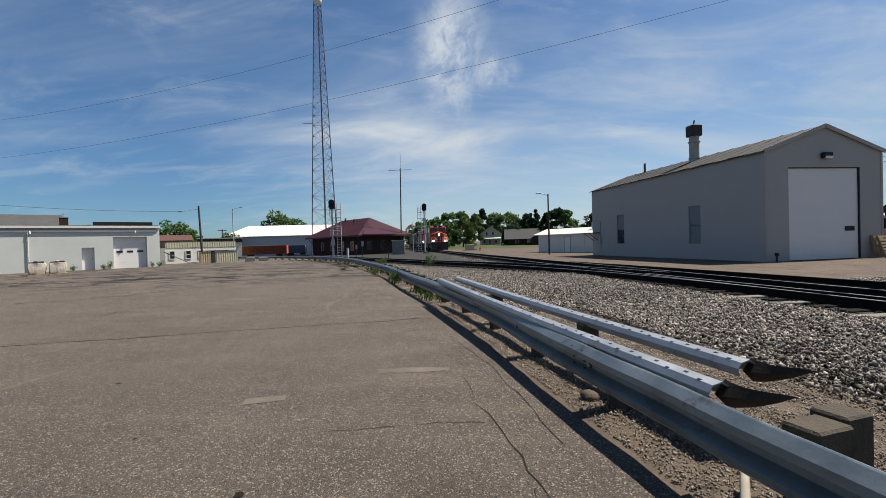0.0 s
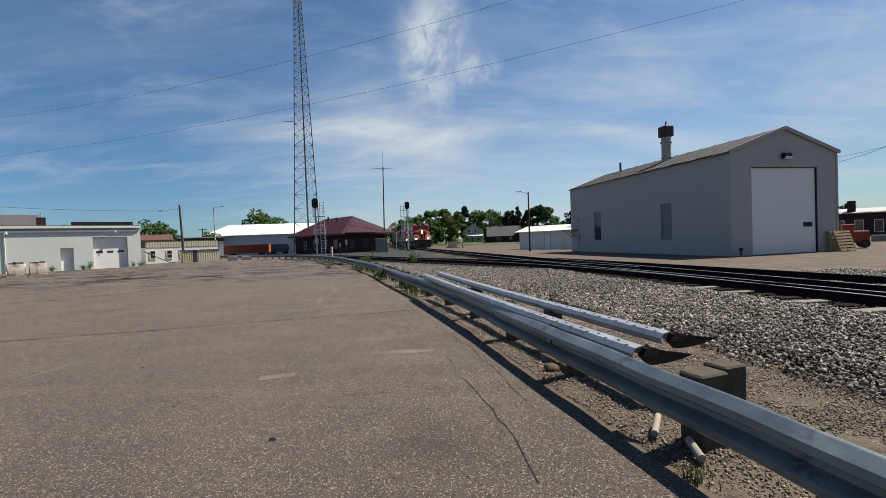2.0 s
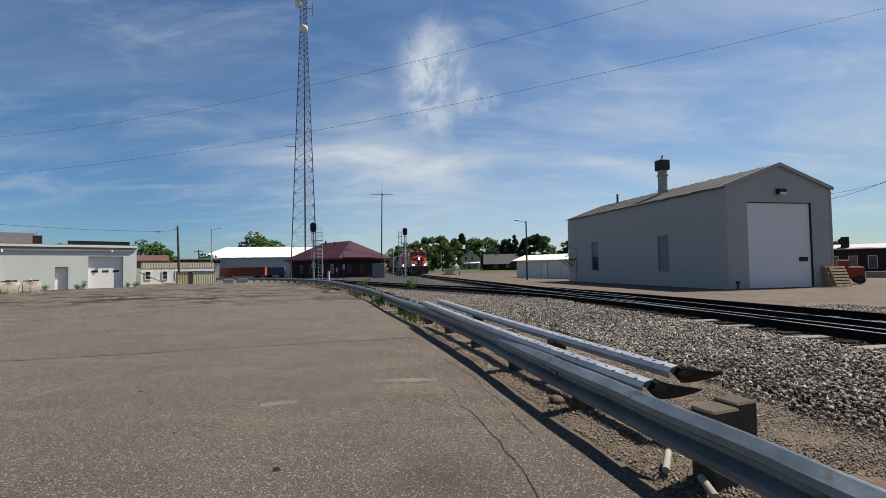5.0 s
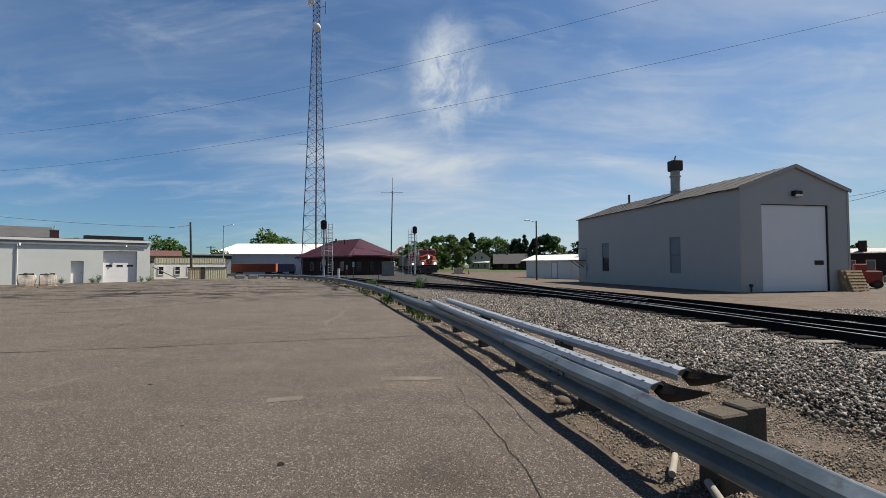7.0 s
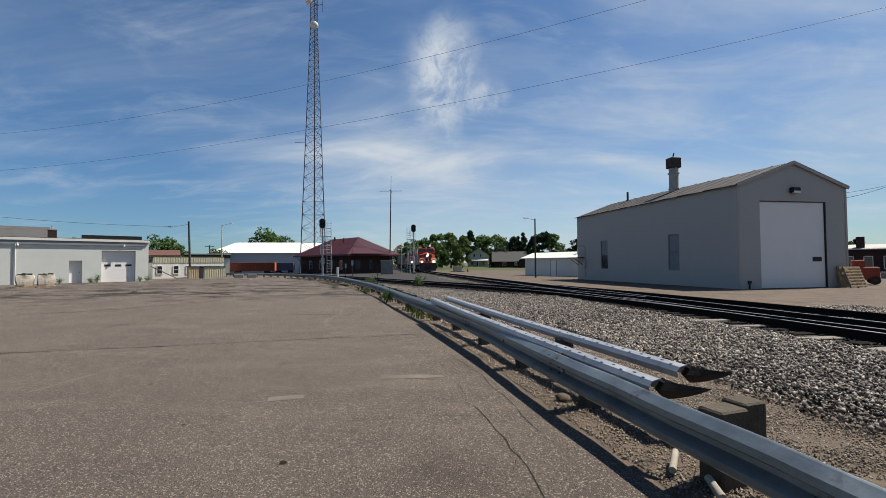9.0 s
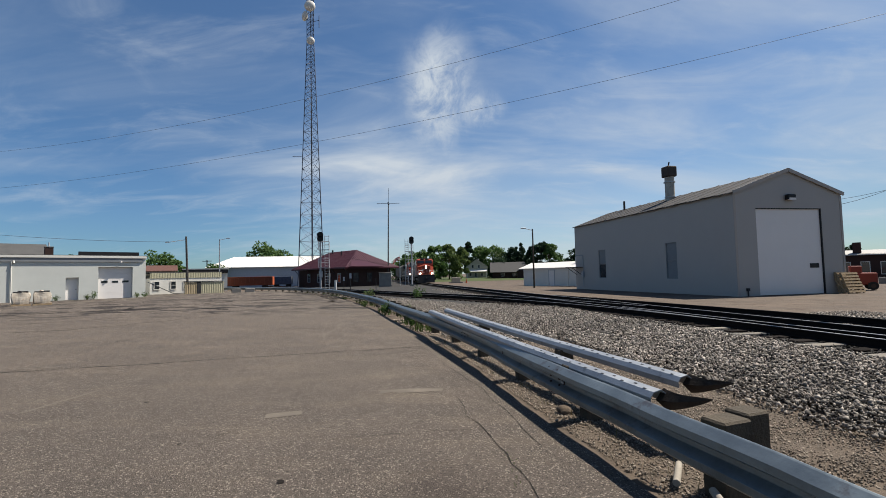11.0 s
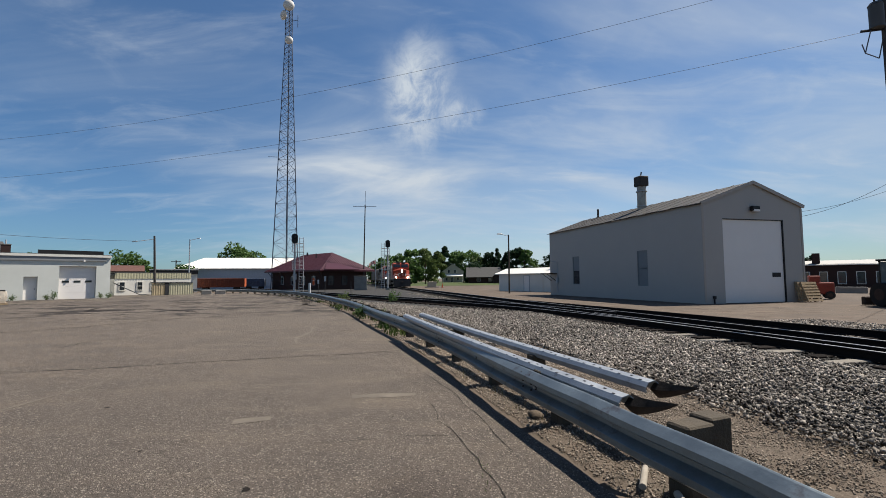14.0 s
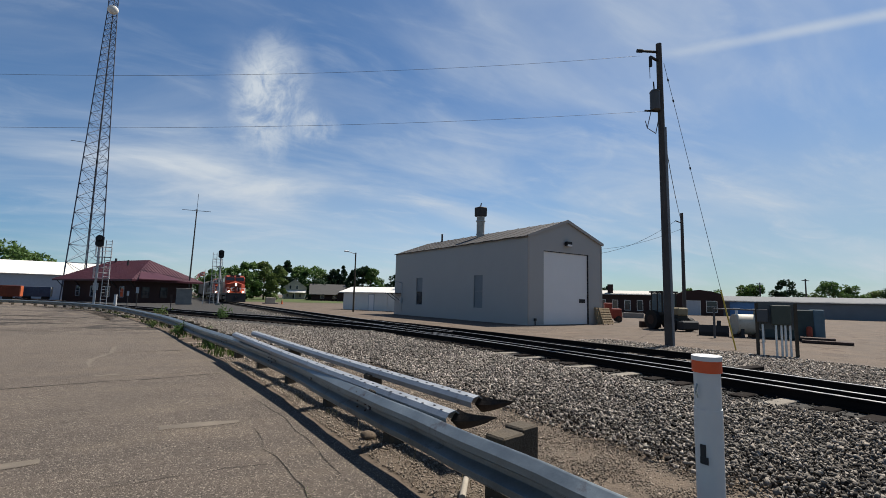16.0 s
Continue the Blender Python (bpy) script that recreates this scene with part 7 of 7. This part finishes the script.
rs_ = random.Random(9)
pts = []
for i in range(75):
    y = 13 + 42 * rs_.random() ** 1.2
    x = RAIL_PATH(y) + rs_.uniform(-0.02, 0.6)
    pts.append((x, y, 14))
blades(pts, 0.05, 0.20, 31, M_GRASS, "barrier_weeds", "ragged green weeds growing along the barrier", "stuff", 0.018, 0.16)
pts = []
for i in range(70):
    y = 1.5 + 9.5 * rs_.random()
    x = RAIL_PATH(y) + rs_.uniform(-0.1, 1.2)
    pts.append((x, y, 5))
moss = [(0.47 + 0.02 * i - 0.0028 * i * i, 4.05 - 0.075 * i, 5) for i in range(9)]
blades([(x, y, n) for x, y, n in moss], 0.055, 0.075, 33, M_GRASS, "crack_moss", "low green moss growing in an asphalt crack", "stuff", 0.006, 0.02)
blades([(1.60, 2.86, 60), (1.66, 2.98, 40)], 0.03, 0.075, 35, M_GRASS, "grass_tuft", "small green grass tuft under the barrier", "stuff", 0.004, 0.05)
M_DRY = mat("dry_grass", (0.182, 0.147, 0.07), 0.9, vary=0.3)
blades(pts, 0.03, 0.11, 32, M_DRY, "dry_grass", "sparse dry grass on the dirt verge", "stuff", 0.004, 0.06)


def leafy(x, y, z, h, w, seed, n, label):
    """A small bushy weed: stems and many small leaves."""
    rs = np.random.RandomState(seed)
    t = thing("leafy_weed", pose(x, y, z), label, "weed", "leafy weeds")
    bm = bmesh.new()
    tips = []
    for i in range(7):
        a = rs.rand() * 6.283
        q = Vector((math.cos(a) * w * 0.4 * rs.rand(), math.sin(a) * w * 0.4 * rs.rand(), h * (0.6 + 0.4 * rs.rand())))
        rod(bm, (0, 0, -0.05), q, 0.012, 0.005, n=5)
        tips.append(q)
    part("stems", bm, M_GRASS, t)
    bm = bmesh.new()
    for i in range(n):
        q = tips[rs.randint(len(tips))] * (0.35 + 0.65 * rs.rand()) + Vector(rs.randn(3).tolist()) * w * 0.10
        q.z = max(q.z, 0.02)
        m = Matrix.Translation(q) @ Euler((rs.rand() * 6, rs.rand() * 6, rs.rand() * 6)).to_matrix().to_4x4()
        s = 0.05 * (0.6 + 0.8 * rs.rand()) * max(0.6, w)
        bm.faces.new([bm.verts.new(m @ Vector(c)) for c in ((-s, 0, 0), (0, -s * 0.5, 0.01), (s, 0, 0), (0, s * 0.5, 0.01))])
    part("leaves", bm, M_LEAFPALE if seed % 2 else M_LEAF, t)
    return t


for k, (x, y, h, w) in enumerate(((-1.2, 14.6, 0.3, 0.5), (-1.35, 15.9, 0.55, 0.6), (-2.6, 18.5, 0.45, 0.8), (-4.4, 23.9, 0.3, 0.6), (-2.1, 31.0, 0.8, 1.1), (-6.0, 34.0, 0.5, 1.2))):
    leafy(x, y, fall(y), h, w, 50 + k, 260, "low leafy green weed beside the barrier")
for k, u_ in enumerate((0.9, 2.4, 3.3, 5.6, 6.1, 9.7, 10.3)):
    p = gar.matrix_basis @ Vector((u_, -0.35, 0))
    leafy(p.x, p.y, -0.2, 0.55 + 0.35 * (k % 3 == 1), 0.8, 70 + k, 220, "tall green weed against the garage wall")

# sticks and a stone under the barrier
for k, (p, q, r) in enumerate((((1.62, 3.42, 0.01), (1.76, 3.66, 0.05), 0.028), ((1.76, 3.04, 0.0), (1.78, 3.24, 0.04), 0.030))):
    st_ = thing("stick", pose(0, 0, 0), "pale broken wooden stick on the dirt", "stick", "broken sticks")
    rods("wood", [(p, q, r, r * 0.9)], mat("pale_stripped_wood", (0.29, 0.26, 0.215), 0.9, vary=0.3), st_, n=9)
bm = bmesh.new()
bmesh.ops.create_icosphere(bm, subdivisions=2, radius=0.09)
for v in bm.verts:
    v.co *= 1 + 0.35 * noise.noise(v.co * 9)
    v.co.z *= 0.6
bmesh.ops.transform(bm, matrix=pose(1.28, 5.3, -0.01), verts=bm.verts)
tagged(new("field_stone", mesh_of("field_stone", bm, M_DIRT, True)), "brown rounded stone under the barrier", "stone")

# strip of lawn by the annexe and round the far houses
for nm, pts in (("lawn", [(-34.5, 49.5), (-28.0, 53.5), (-30.5, 57.5), (-37.2, 54.6)]), ("lawn_far", [(-6, 112), (30, 112), (70, 260), (-40, 260)])):
    bm = bmesh.new()
    top = max(ground_z(x, y) for x, y in pts)
    bm.faces.new([bm.verts.new((x, y, top + 0.03)) for x, y in pts])
    structure(nm, bm, M_LAWN, "patch of mown green grass", "grass")
